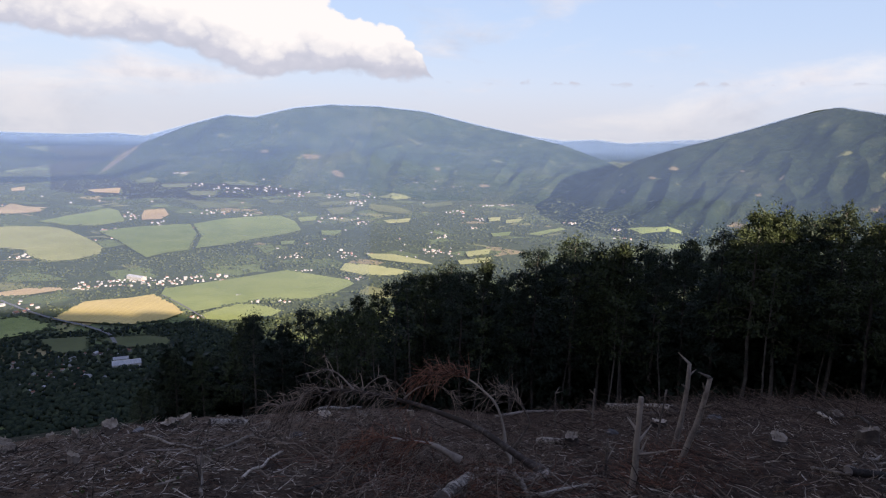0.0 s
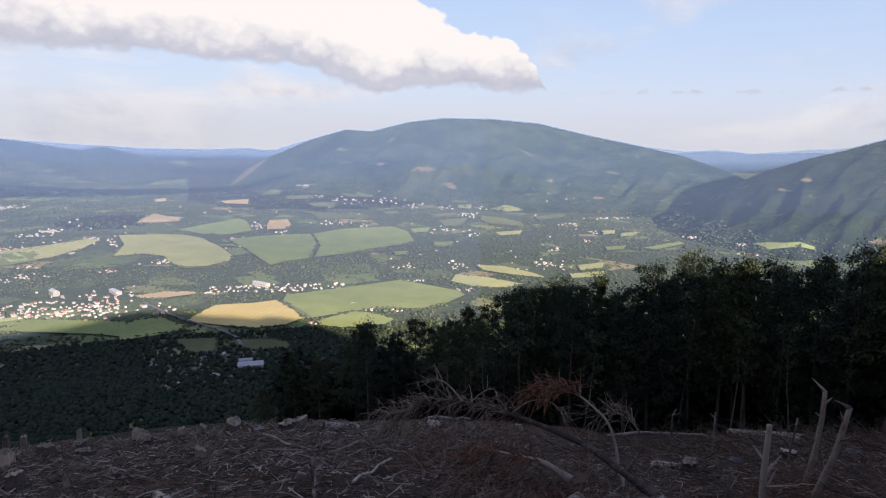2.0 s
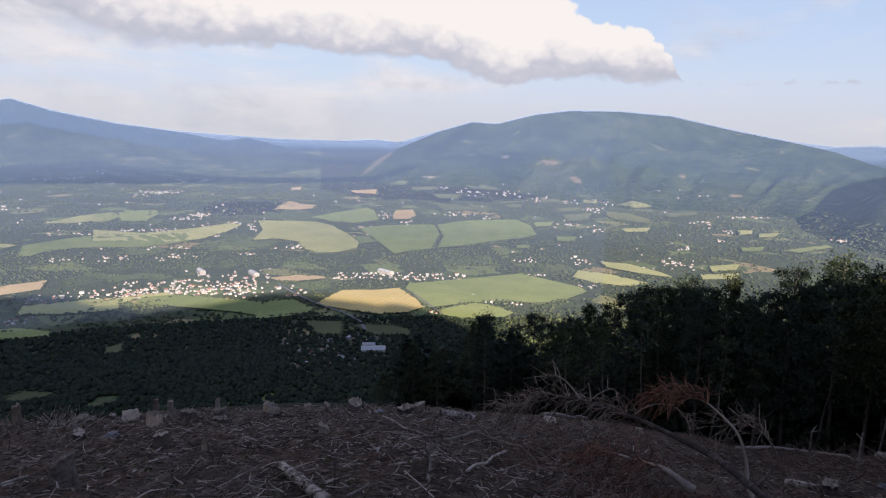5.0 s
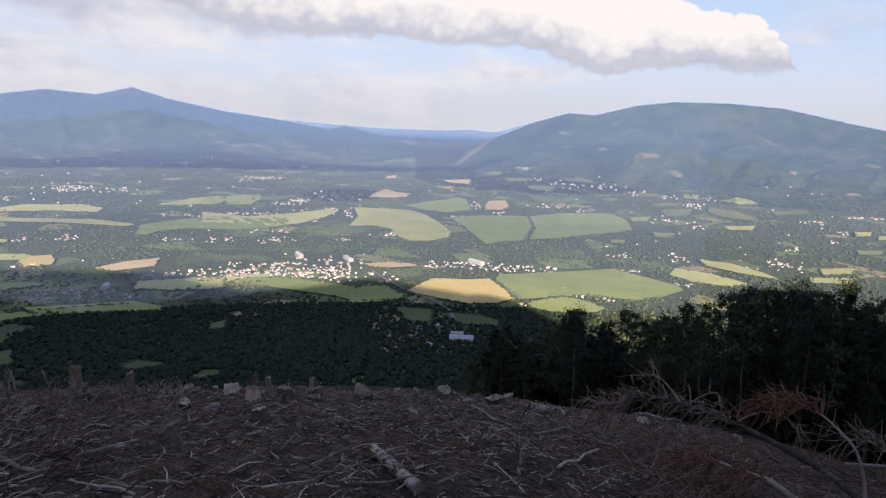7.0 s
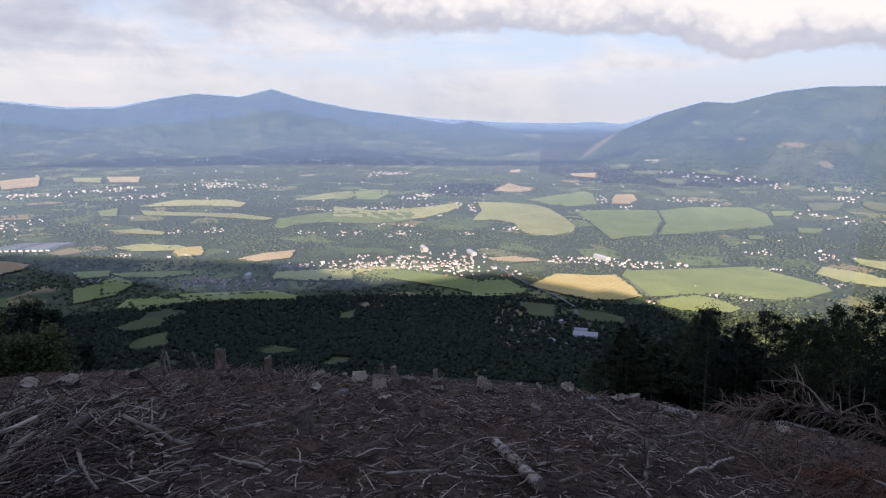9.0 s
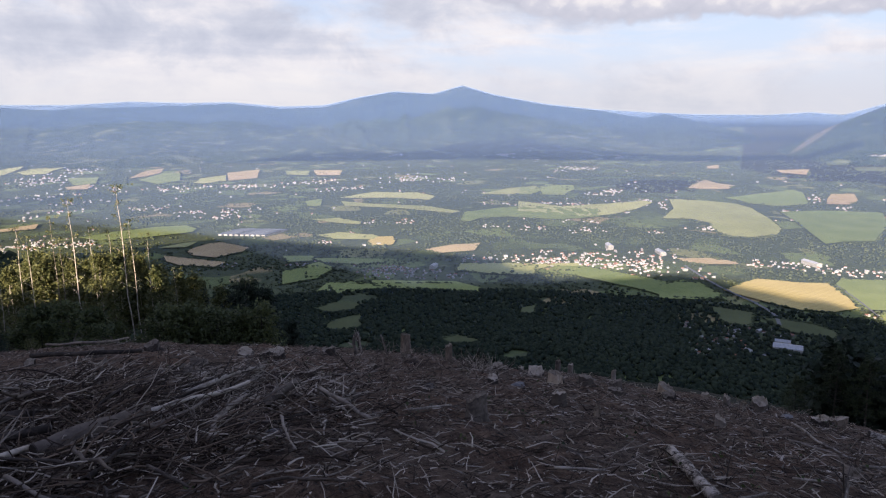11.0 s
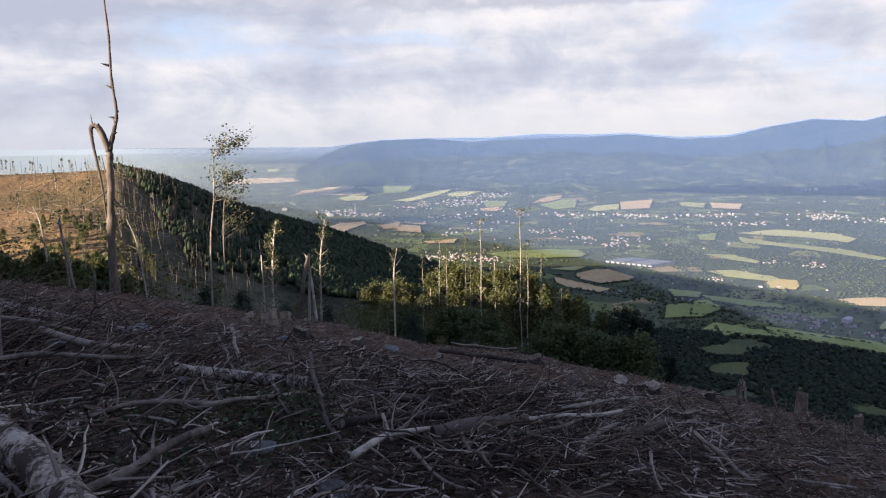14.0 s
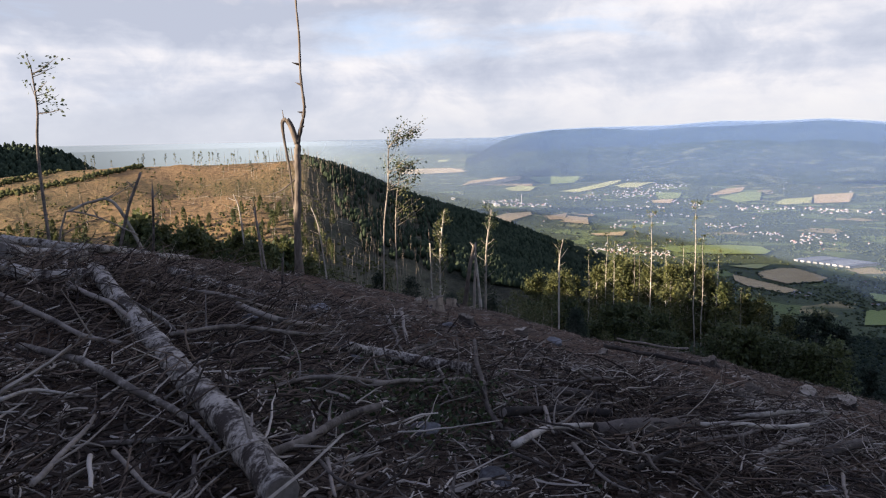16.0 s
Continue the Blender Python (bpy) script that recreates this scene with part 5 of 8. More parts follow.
def far_houses():
    """The far villages and farms as one mass of small gabled houses."""
    rng = np.random.RandomState(19)
    az = np.concatenate([rng.normal(a, da, n) for a, el, da, de, n in HAMLETS])
    el = np.concatenate([rng.normal(el, de * 0.6, n) for a, el, da, de, n in HAMLETS])
    # outskirts of the towns, and lone farms between
    for a0, a1, e0, e1, n in ((37, 48, -11.7, -13.0, 90), (36, 54, -12.2, -13.2, 90), (19.4, 31, -11.5, -12.1, 60), (53.6, 62.5, -13.3, -14.2, 40), (0, 105, -3.6, -9.5, 190)):
        az, el = np.append(az, rng.uniform(a0, a1, n)), np.append(el, rng.uniform(e1, e0, n))
    r = sight_range(az, el)
    keep = (r < 8500) & (rng.uniform(0, 1, len(az)) < np.where(in_field(az, el), 0.15, 1.0)) & ~((az > 88) & (el < -10.5 + (az - 88) * 0.45))
    V, F, M = [], [], []
    for a, rr, z in zip(az[keep], r[keep], land_z(az, r)[keep]):
        f = float(squeeze(rr) / rr) * max(0.62, min(1.15, rr / 3400))
        base = place(a, rr, float(z))
        w, d, h, s = rng.uniform(6, 11), rng.uniform(5.5, 8), rng.uniform(2.6, 4.4), rng.uniform(2.2, 3.6)
        t = rng.uniform(0, 3.14)
        pts = np.array([(-w / 2, -d / 2, -2), (w / 2, -d / 2, -2), (w / 2, d / 2, -2), (-w / 2, d / 2, -2), (-w / 2, -d / 2, h), (w / 2, -d / 2, h), (w / 2, d / 2, h), (-w / 2, d / 2, h), (-w / 2, 0, h + s), (w / 2, 0, h + s)])
        c, sn = math.cos(t), math.sin(t)
        b = len(V) * 10
        V.append(np.stack([pts[:, 0] * c - pts[:, 1] * sn, pts[:, 0] * sn + pts[:, 1] * c, pts[:, 2]], -1) * f + base)
        F += [(b, b + 1, b + 5, b + 4), (b + 2, b + 3, b + 7, b + 6), (b + 1, b + 2, b + 6, b + 5), (b + 3, b, b + 4, b + 7), (b + 5, b + 6, b + 9), (b + 7, b + 4, b + 8), (b + 4, b + 5, b + 9, b + 8), (b + 6, b + 7, b + 8, b + 9)]
        M += [0] * 6 + [1 if rng.uniform() < 0.6 else 2] * 2
    me = bpy.data.meshes.new("far_houses")
    me.from_pydata(np.concatenate(V).tolist(), [], F)
    for mt in (WHITE_WALL, ROOF_TILE, ROOF_GREY):
        me.materials.append(mt)
    me.polygons.foreach_set("material_index", M)
    tagged(new("far_houses", me), "scattered white houses of far villages in the valley", "houses", kind="stuff")


far_houses()


GREENHOUSE_ROOF = mottled("dull_greenhouse_glass", (0.10, 0.11, 0.12), (0.22, 0.225, 0.23), 0.2, 0.5, 0.3, "object", 0.6)


def hall(w, d, h, az, el, turn, label):
    top = make_house(w, d, h, h * 0.35, GREENHOUSE_ROOF if d > 100 else HALL_ROOF, label, "greenhouse" if d > 100 else "warehouse")
    top["category"], top["group"] = ("greenhouse", "greenhouses in the valley") if d > 100 else ("warehouse", "large halls in the valley")
    m, f = stand(top, az, el, turn)
    top.matrix_world = m
    top.scale = (f, f, f)
    return top


hall(44, 26, 8, 27.5, -18.1, 0.5, "white low warehouse among the shaded houses")
hall(24, 14, 7, 27.9, -17.7, 0.5, "small white warehouse beside the larger hall")
hall(55, 18, 9, 26.5, -11.55, -0.4, "long white school building beside the village")
hall(40, 16, 12, 41.6, -11.35, -0.6, "white hall at the edge of the town")
hall(50, 16, 8, 37.5, -11.55, -0.6, "long low white hall by the town")
hall(30, 14, 8, 56.5, -13.25, -0.9, "white barn standing alone on a meadow")
for i in range(9):
    hall(14, 120, 5, 73.2 - i * 0.42, -9.72 - i * 0.03, 0.55, "long pale greenhouse in a row of greenhouses")
hall(60, 30, 10, 97.5, -5.9, 0.3, "big white factory hall near the chimney")
hall(50, 30, 9, 101.2, -5.3, 0.2, "big white factory hall in the industrial district")


def chimney(az, el, h, rad):
    bm = bmesh.new()
    bmesh.ops.create_cone(bm, cap_ends=True, segments=16, radius1=rad, radius2=rad * 0.6, depth=h)
    bmesh.ops.translate(bm, verts=bm.verts[:], vec=(0, 0, h / 2))
    bmesh.ops.create_cone(bm, cap_ends=True, segments=16, radius1=rad * 0.75, radius2=rad * 0.75, depth=2)
    me = bpy.data.meshes.new("factory_chimney")
    for v in bm.verts[-32:]:
        v.co.z += h - 3
    bm.to_mesh(me)
    bm.free()
    me.materials.append(WHITE_WALL)
    ob = tagged(new("factory_chimney", me), "tall slim pale concrete factory chimney", "chimney")
    m, f = stand(ob, az, el, 0)
    ob.matrix_world = m
    ob.scale = (f, f, f)


chimney(95.42, -5.85, 62, 3.2)

# ---- wood on the ground ----


def tube_arrays(paths, sides=6, cap=True):
    """Bent tapering rods: paths of (points, radii). Returns points and faces of all of them (quads as pairs of triangles)."""
    V, F, base = [], [], 0
    ring = np.arange(sides)
    ang = ring * 2 * math.pi / sides
    for pts, rad in paths:
        P = np.asarray(pts, float)
        n = len(P)
        T = np.gradient(P, axis=0)
        T /= np.linalg.norm(T, axis=1)[:, None] + 1e-9
        ref = np.array([0, 0, 1.0]) if abs(T[:, 2]).mean() < 0.8 else np.array([1.0, 0, 0])
        S = np.cross(T, ref)
        S /= np.linalg.norm(S, axis=1)[:, None] + 1e-9
        U = np.cross(S, T)
        rad = np.asarray(rad, float)
        W = P[:, None] + rad[:, None, None] * (S[:, None] * np.cos(ang)[None, :, None] + U[:, None] * np.sin(ang)[None, :, None])
        V.append(W.reshape(-1, 3))
        i = np.arange(n - 1)[:, None] * sides + base
        a, b = i + ring, i + (ring + 1) % sides
        F.append(np.stack([a, a + sides, b], -1).reshape(-1, 3))
        F.append(np.stack([b, a + sides, b + sides], -1).reshape(-1, 3))
        base += n * sides
        if cap:
            V.append(P[[0, -1]])
            F.append(np.stack([ring + base - n * sides, (ring + 1) % sides + base - n * sides, np.full(sides, base)], -1))
            F.append(np.stack([(ring + 1) % sides + base - sides, ring + base - sides, np.full(sides, base + 1)], -1))
            base += 2
    return np.concatenate(V), np.concatenate(F)


def spline(points, n):
    """A smooth line of n points through a few."""
    P = np.asarray(points, float)
    if len(P) == 2:
        return P[0] + (P[1] - P[0]) * np.linspace(0, 1, n)[:, None]
    u = np.linspace(0, len(P) - 1, n)
    Q = np.concatenate([[2 * P[0] - P[1]], P, [2 * P[-1] - P[-2]]])
    i = np.minimum(u.astype(int), len(P) - 2)
    t = (u - i)[:, None]
    a, b, c, d = Q[i], Q[i + 1], Q[i + 2], Q[i + 3]
    return 0.5 * (2 * b + (c - a) * t + (2 * a - 5 * b + 4 * c - d) * t ** 2 + (3 * b - a - 3 * c + d) * t ** 3)


def spot(az, r, lift=0.0):
    """A place on the felled slope."""
    rad = radians(az)
    return np.array([-math.sin(rad) * r, math.cos(rad) * r, float(ground_z(az, r)) + lift])


def part(name, me, parent, label=""):
    ob = new(name, me)
    ob.parent = parent
    return tagged(ob, label)


BARK_GREY = mottled("weathered_bark", (0.040, 0.031, 0.026), (0.185, 0.152, 0.125), 4.0, 0.9, 0.15, "object", 0.35, 30.0, 0.012)
BARK_PALE = mottled("peeled_grey_wood", (0.062, 0.049, 0.040), (0.31, 0.265, 0.22), 5.0, 0.85, 0.15, "object", 0.3, 26.0, 0.01, lo=0.38, hi=0.62)
BARK_DARK = mottled("dark_bark", (0.020, 0.016, 0.014), (0.085, 0.068, 0.056), 4.0, 0.92, 0.1, "object", 0.35, 24.0, 0.015)
CUT_WOOD = mottled("sawn_wood", (0.085, 0.066, 0.050), (0.25, 0.205, 0.16), 6.0, 0.85, 0.15, "object", 0.4, 40.0, 0.004)
TWIG_GREY = mottled("dry_sticks", (0.032, 0.023, 0.017), (0.35, 0.292, 0.236), 1.5, 0.9, 0.1, "island", 1.0, lo=0.42, hi=0.92)
TWIG_BROWN = mottled("brown_twigs", (0.022, 0.015, 0.012), (0.115, 0.082, 0.060), 1.5, 0.92, 0.1, "island", 0.7)
TWIG_RED = mottled("rusty_needle_twigs", (0.040, 0.018, 0.012), (0.15, 0.072, 0.045), 2.0, 0.92, 0.1, "island", 0.7)
STUMP_PALE = mottled("barkless_stump", (0.087, 0.065, 0.049), (0.348, 0.268, 0.196), 5.0, 0.88, 0.15, "object", 0.3, 24.0, 0.012, (1, 1, 0.3))
TWIG_DRY = mottled("dry_spruce_twigs", (0.045, 0.033, 0.025), (0.17, 0.13, 0.10), 1.5, 0.92, 0.1, "island", 0.7)
LOG_BARK = mottled("peeling_log_bark", (0.028, 0.020, 0.016), (0.27, 0.232, 0.195), 7.0, 0.88, 0.15, "object", 0.06, 40.0, 0.012, lo=0.44, hi=0.56)
LOG_END = mottled("weathered_log_end", (0.030, 0.024, 0.020), (0.12, 0.10, 0.085), 9.0, 0.9, 0.1, "object", 0.3, 40.0, 0.006)
CHIP = mottled("pale_wood_chips", (0.045, 0.036, 0.029), (0.33, 0.285, 0.24), 2.0, 0.9, 0.1, "island", 1.1, lo=0.38, hi=0.95)
rngw = np.random.RandomState(101)


def stump(az, r, rad, h, look_of="d"):
    """A felled stump: flared, fluted foot with roots and a rough sawn top, tilted with the cut."""
    rad, h = max(rad * 0.80, 0.055), max(h * 0.9, 0.07)
    base = spot(az, r)
    top = tagged(new("stump"), rngw.choice(["weathered grey stump with a pale sawn top on bare soil", "low sawn stump with flaring roots among slash"]) if h < rad * 3 else "tall narrow stump standing on the felled slope", "stump", "stumps on the felled slope")
    top.location = base
    n, k = 18, 7
    phase, tilt = rngw.uniform(0, 6.28), rngw.uniform(0, 6.28)
    roots = rngw.randint(4, 7)
    V = []
    for j in range(k):
        t = j / (k - 1)
        for i in range(n):
            a = i * 2 * math.pi / n
            flare = 1 + (0.30 + 0.45 * max(0, math.cos(roots * a + phase))) * (1 - t) ** 3
            rr = rad * flare * (1 + 0.13 * math.sin(2 * a + phase * 2) + 0.08 * math.sin(5 * a + phase) + 0.05 * rngw.uniform(-1, 1))
            z = -0.18 + (h + 0.18) * t + (rad * 0.16 * math.cos(a - tilt) + 0.03 * rngw.uniform(-1, 1) + (0.16 * min(h, 0.2) if math.cos(a - tilt) > 0.15 else 0.0)) * t ** 3
            V.append((rr * math.cos(a), rr * math.sin(a), z))
    F = [(j * n + i, j * n + (i + 1) % n, (j + 1) * n + (i + 1) % n, (j + 1) * n + i) for j in range(k - 1) for i in range(n)]
    me = soup_mesh("bark", V, F, [{"d": BARK_DARK, "g": BARK_GREY, "p": STUMP_PALE}[look_of]], smooth=True)
    part("bark", me, top)
    V2 = [(x * 0.985, y * 0.985, z + 0.004) for x, y, z in V[-n:]]
    mid = [(x * 0.55, y * 0.55, z + 0.012 + 0.02 * rngw.uniform(-1, 1)) for x, y, z in V2]
    c = np.mean(V2, axis=0)
    V2 = V2 + mid + [tuple(c + np.array([0, 0, 0.01]))]
    F2 = [(i, (i + 1) % n, n + (i + 1) % n) for i in range(n)] + [(i, n + (i + 1) % n, n + i) for i in range(n)] + [(n + i, n + (i + 1) % n, 2 * n) for i in range(n)]
    part("sawn_top", soup_mesh("sawn_top", V2, F2, [CUT_WOOD]), top, "pale rough sawn wood")
    for q in range(rngw.randint(2, 5)):
        a = tilt + 1.4 + rngw.uniform(-0.25, 0.25)
        p = np.array([math.cos(a), math.sin(a), 0]) * rad * rngw.uniform(-0.8, 0.8) + np.array([0, 0, h - 0.02])
        Vs, Fs = tube_arrays([(spline([p, p + np.array([rngw.normal(0, 0.02), rngw.normal(0, 0.02), rngw.uniform(0.04, 0.13)])], 3), [rad * 0.14, rad * 0.09, 0.003])], 5)
        part("splinter", soup_mesh("splinter", Vs, Fs, [CUT_WOOD]), top, "torn pale wood fibre")
    if rad > 0.13:
        for q in range(rngw.randint(2, 5)):
            a = rngw.uniform(0, 6.28)
            p = [np.array([math.cos(a), math.sin(a), 0]) * rad * s + np.array([0, 0, zz]) for s, zz in ((0.8, 0.08), (1.3, 0.0), (1.9, -0.12))]
            Vr, Fr = tube_arrays([(spline(p, 6), np.linspace(rad * 0.28, rad * 0.08, 6))], 7)
            part("root", soup_mesh("root", Vr, Fr, [BARK_DARK], smooth=True), top)
    return top


def rod(points, r0, r1, n, wobble, mat, name, sides=9):
    P = spline(points, n)
    L = np.linalg.norm(P[-1] - P[0])
    P = P + np.stack([np.interp(np.linspace(0, 1, n), np.linspace(0, 1, 6), rngw.uniform(-1, 1, 6)) for _ in range(3)], -1) * wobble * L
    rad = np.linspace(r0, r1, n) * (1 + 0.08 * rngw.uniform(-1, 1, n))
    V, F = tube_arrays([(P, rad)], sides)
    return P, rad, soup_mesh(name, V, F, [mat], smooth=False if sides < 6 else True)


def log(pts, r0, r1, lift=0.06, dark=False):
    """A felled log lying on the slope, with broken branch stubs."""
    P = [spot(a, r, lift) for a, r in pts]
    pale = rngw.uniform() < 0.75 and not dark
    top = tagged(new("log"), "bleached log with patches of peeling bark lying on the slash" if pale else "dark barked log half sunk in branches", "log", "logs on the felled slope")
    L = np.linalg.norm(P[-1] - P[0])
    c, rad, me = rod(P, r0, r1, max(8, int(L * 7)), 0.006, LOG_BARK if pale else BARK_DARK, "trunk", 14)
    part("trunk", me, top)
    for k, i in ((0, 0), (1, -1)):
        d = (c[0] - c[1]) if k == 0 else (c[-1] - c[-2])
        d /= np.linalg.norm(d)
        p = c[i] + d * 0.004
        V, F = tube_arrays([(np.array([p - d * 0.01, p + d * 0.006]), [rad[i] * 0.97, rad[i] * 0.9])], 12)
        part("cut_end", soup_mesh("cut_end", V, F, [LOG_END]), top, "weathered broken end")
    for q in range(int(3 + L * 1.6)):
        i = rngw.randint(1, len(c) - 1)
        d = rngw.normal(size=3)
        d[2] = abs(d[2]) + 0.3
        d /= np.linalg.norm(d)
        l = rngw.uniform(0.08, 0.35)
        V, F = tube_arrays([(spline([c[i], c[i] + d * l * 0.6, c[i] + d * l + np.array([0, 0, -0.05])], 4), np.linspace(min(0.02, 0.16 * r0) + 0.003, 0.003, 4))], 5)
        part("branch_stub", soup_mesh("branch_stub", V, F, [BARK_GREY]), top)
    return top


def branch(pts, r0, r1, lift=0.06):
    """A thin broken branch with a few forked twigs."""
    P = [spot(a, r, lift) for a, r in pts]
    top = tagged(new("branch"), "bare grey broken branch lying across the slash", "branch", "branches on the felled slope")
    L = np.linalg.norm(P[-1] - P[0])
    c, rad, me = rod(P, r0, max(r1, 0.008), max(8, int(L * 6)), 0.010, BARK_PALE if rngw.uniform() < 0.35 else BARK_GREY, "stem", 8)
    part("stem", me, top)
    tw = []
    for q in range(int(1 + 2.2 * L)):
        i = rngw.randint(len(c) // 4, len(c))
        d = rngw.normal(size=3) * np.array([1, 1, 0.5])
        d[2] = abs(d[2])
        d = d / np.linalg.norm(d) + (c[-1] - c[0]) / L
        d /= np.linalg.norm(d)
        l = rngw.uniform(0.15, 0.55)
        tw.append((spline([c[i], c[i] + d * l * 0.5, c[i] + d * l + rngw.normal(size=3) * 0.06], 4), np.linspace(rad[i] * 0.5, 0.003, 4)))
    V, F = tube_arrays(tw, 5)
    tagged(part("brush", soup_mesh("brush", V, F, [BARK_GREY]), top), kind="stuff")
    return top


def upright_stick(r, pts, rad):
    P = [np.array([-math.sin(radians(a)) * r, math.cos(radians(a)) * r, z]) for a, z in pts]
    P[0] = spot(pts[0][0], r, -0.15)
    top = tagged(new("standing_stick"), "broken pale sapling stem standing upright in the slash", "stick", "standing sticks")
    c, rr, me = rod(P, rad * 0.85, rad * 0.6, 9, 0.008, BARK_GREY, "stem", 7)
    part("stem", me, top)
    tw = []
    for q in range(4):
        i = rngw.randint(3, 9)
        d = rngw.normal(size=3)
        d[2] = abs(d[2]) + 0.4
        d /= np.linalg.norm(d)
        tw.append((spline([c[i], c[i] + d * rngw.uniform(0.1, 0.4)], 3), [rad * 0.45, rad * 0.3, 0.004]))
    V, F = tube_arrays(tw, 5)
    tagged(part("brush", soup_mesh("brush", V, F, [BARK_GREY]), top), kind="stuff")
    return top


log([(118.2, 2.85), (121.0, 3.48), (123.5, 4.36), (125.9, 6.05), (127.6, 6.96), (128.8, 7.67), (129.9, 9.41)], 0.088, 0.098, 0.22)
log([(111.4, 7.18), (109.2, 7.48), (106.8, 7.59), (103.8, 7.49), (100.1, 7.38)], 0.069, 0.066, 0.22)
log([(136.0, 9.17), (133.7, 8.96), (130.0, 8.90)], 0.093, 0.075, 0.22)
log([(135.8, 12.57), (133.4, 12.94), (130.5, 13.24)], 0.138, 0.112, 0.22)
branch([(135.4, 5.96), (131.6, 5.05), (128.3, 4.46), (126.0, 4.08), (124.0, 3.79), (122.2, 3.49)], 0.029, 0.015, 0.22)
branch([(122.2, 4.30), (119.1, 4.82), (114.8, 5.46), (111.9, 5.47), (106.9, 6.09), (100.3, 7.20)], 0.017, 0.022, 0.22)
branch([(119.5, 3.35), (117.2, 3.60), (114.2, 3.90), (111.1, 4.79), (108.4, 5.07)], 0.026, 0.030, 0.22)
branch([(99.7, 11.10), (99.3, 7.70), (98.9, 6.15), (97.4, 5.61), (95.9, 5.17)], 0.034, 0.018, 0.22)
branch([(131.7, 12.27), (131.6, 8.69), (129.1, 7.05), (126.0, 6.63)], 0.038, 0.015, 0.22)
branch([(136.3, 7.62), (133.7, 6.83), (131.3, 6.22), (128.9, 5.73)], 0.028, 0.016, 0.22)
branch([(136.0, 2.90), (134.0, 3.28), (131.3, 4.11)], 0.013, 0.011, 0.22)
branch([(125.3, 6.38), (120.9, 6.88), (115.4, 7.19), (111.6, 8.01)], 0.022, 0.021, 0.22)
branch([(132.2, 3.24), (132.5, 2.84)], 0.012, 0.007, 0.22)
branch([(124.4, 3.46), (125.1, 2.82)], 0.012, 0.007, 0.22)
branch([(129.0, 7.67), (126.0, 7.02), (124.0, 6.50)], 0.023, 0.014, 0.22)
branch([(126.9, 8.86), (123.6, 9.34), (119.8, 8.19), (116.2, 9.69)], 0.030, 0.021, 0.22)
branch([(119.8, 7.98), (116.3, 7.62), (112.5, 8.70)], 0.041, 0.034, 0.22)
branch([(137.3, 4.22), (135.2, 4.45), (132.3, 4.37)], 0.013, 0.008, 0.22)
branch([(130.5, 3.36), (128.4, 2.92), (126.8, 2.79)], 0.012, 0.007, 0.22)
branch([(114.4, 3.53), (112.6, 3.15), (108.6, 3.11)], 0.012, 0.007, 0.22)
branch([(113.4, 3.58), (113.2, 2.87)], 0.013, 0.007, 0.22)
branch([(107.1, 11.52), (106.4, 9.59), (106.0, 7.76)], 0.035, 0.014, 0.22)
log([(89.1, 6.26), (85.1, 6.55), (81.0, 7.59)], 0.087, 0.077, 0.22, True)
log([(97.4, 5.73), (92.8, 6.51), (88.0, 6.69)], 0.042, 0.037, 0.22, True)
log([(92.6, 7.43), (87.9, 7.96), (82.9, 9.06), (77.9, 12.59)], 0.047, 0.056, 0.22, True)
branch([(109.0, 5.77), (105.3, 6.29), (100.4, 7.16)], 0.023, 0.019, 0.22)
branch([(96.6, 4.92), (94.6, 5.26), (92.9, 5.88), (89.5, 6.43)], 0.030, 0.027, 0.22)
branch([(66.8, 9.14), (64.7, 8.04), (62.1, 7.38)], 0.033, 0.021, 0.22)
log([(71.2, 8.40), (68.7, 9.61)], 0.062, 0.057, 0.22)
branch([(76.2, 6.25), (75.8, 6.78), (74.4, 7.98), (72.9, 8.68)], 0.038, 0.032, 0.22)
log([(91.7, 10.81), (89.1, 11.55), (86.8, 11.07)], 0.058, 0.050, 0.22)
log([(88.4, 19.76), (84.7, 17.02), (80.8, 16.63)], 0.061, 0.044, 0.22)
branch([(87.4, 29.19), (84.6, 21.74), (81.7, 25.52)], 0.042, 0.034, 0.22)
branch([(83.1, 7.43), (79.0, 7.83), (72.8, 9.96)], 0.031, 0.027, 0.22)
branch([(93.7, 6.39), (93.0, 5.48)], 0.023, 0.013, 0.22)
branch([(103.1, 7.48), (101.9, 5.95)], 0.023, 0.011, 0.22)
branch([(91.2, 5.34), (88.9, 4.95), (86.5, 4.72)], 0.018, 0.009, 0.22)
branch([(77.9, 9.32), (74.9, 10.04), (71.3, 12.90)], 0.038, 0.035, 0.22)
branch([(85.2, 6.38), (80.6, 6.90), (75.9, 8.58)], 0.027, 0.024, 0.22)
branch([(96.9, 4.81), (93.3, 4.77)], 0.016, 0.011, 0.22)
branch([(81.3, 5.33), (78.3, 4.58)], 0.015, 0.009, 0.22)
branch([(70.3, 7.24), (69.3, 5.53)], 0.020, 0.011, 0.22)
branch([(105.9, 11.77), (105.9, 10.29), (105.7, 9.24)], 0.036, 0.020, 0.22)
branch([(105.7, 7.63), (102.4, 10.54)], 0.020, 0.019, 0.22)
branch([(67.8, 10.91), (66.1, 9.18), (64.0, 7.83)], 0.039, 0.018, 0.08)
log([(35.5, 7.49), (34.0, 6.61), (32.7, 5.95), (31.4, 5.70)], 0.063, 0.060, 0.08)
branch([(67.2, 8.46), (65.2, 9.00), (63.6, 9.92)], 0.023, 0.018, 0.08)
branch([(58.9, 8.60), (56.8, 8.62), (55.0, 9.06)], 0.020, 0.016, 0.08)
branch([(44.8, 7.02), (41.9, 6.67), (38.4, 6.26)], 0.016, 0.012, 0.08)
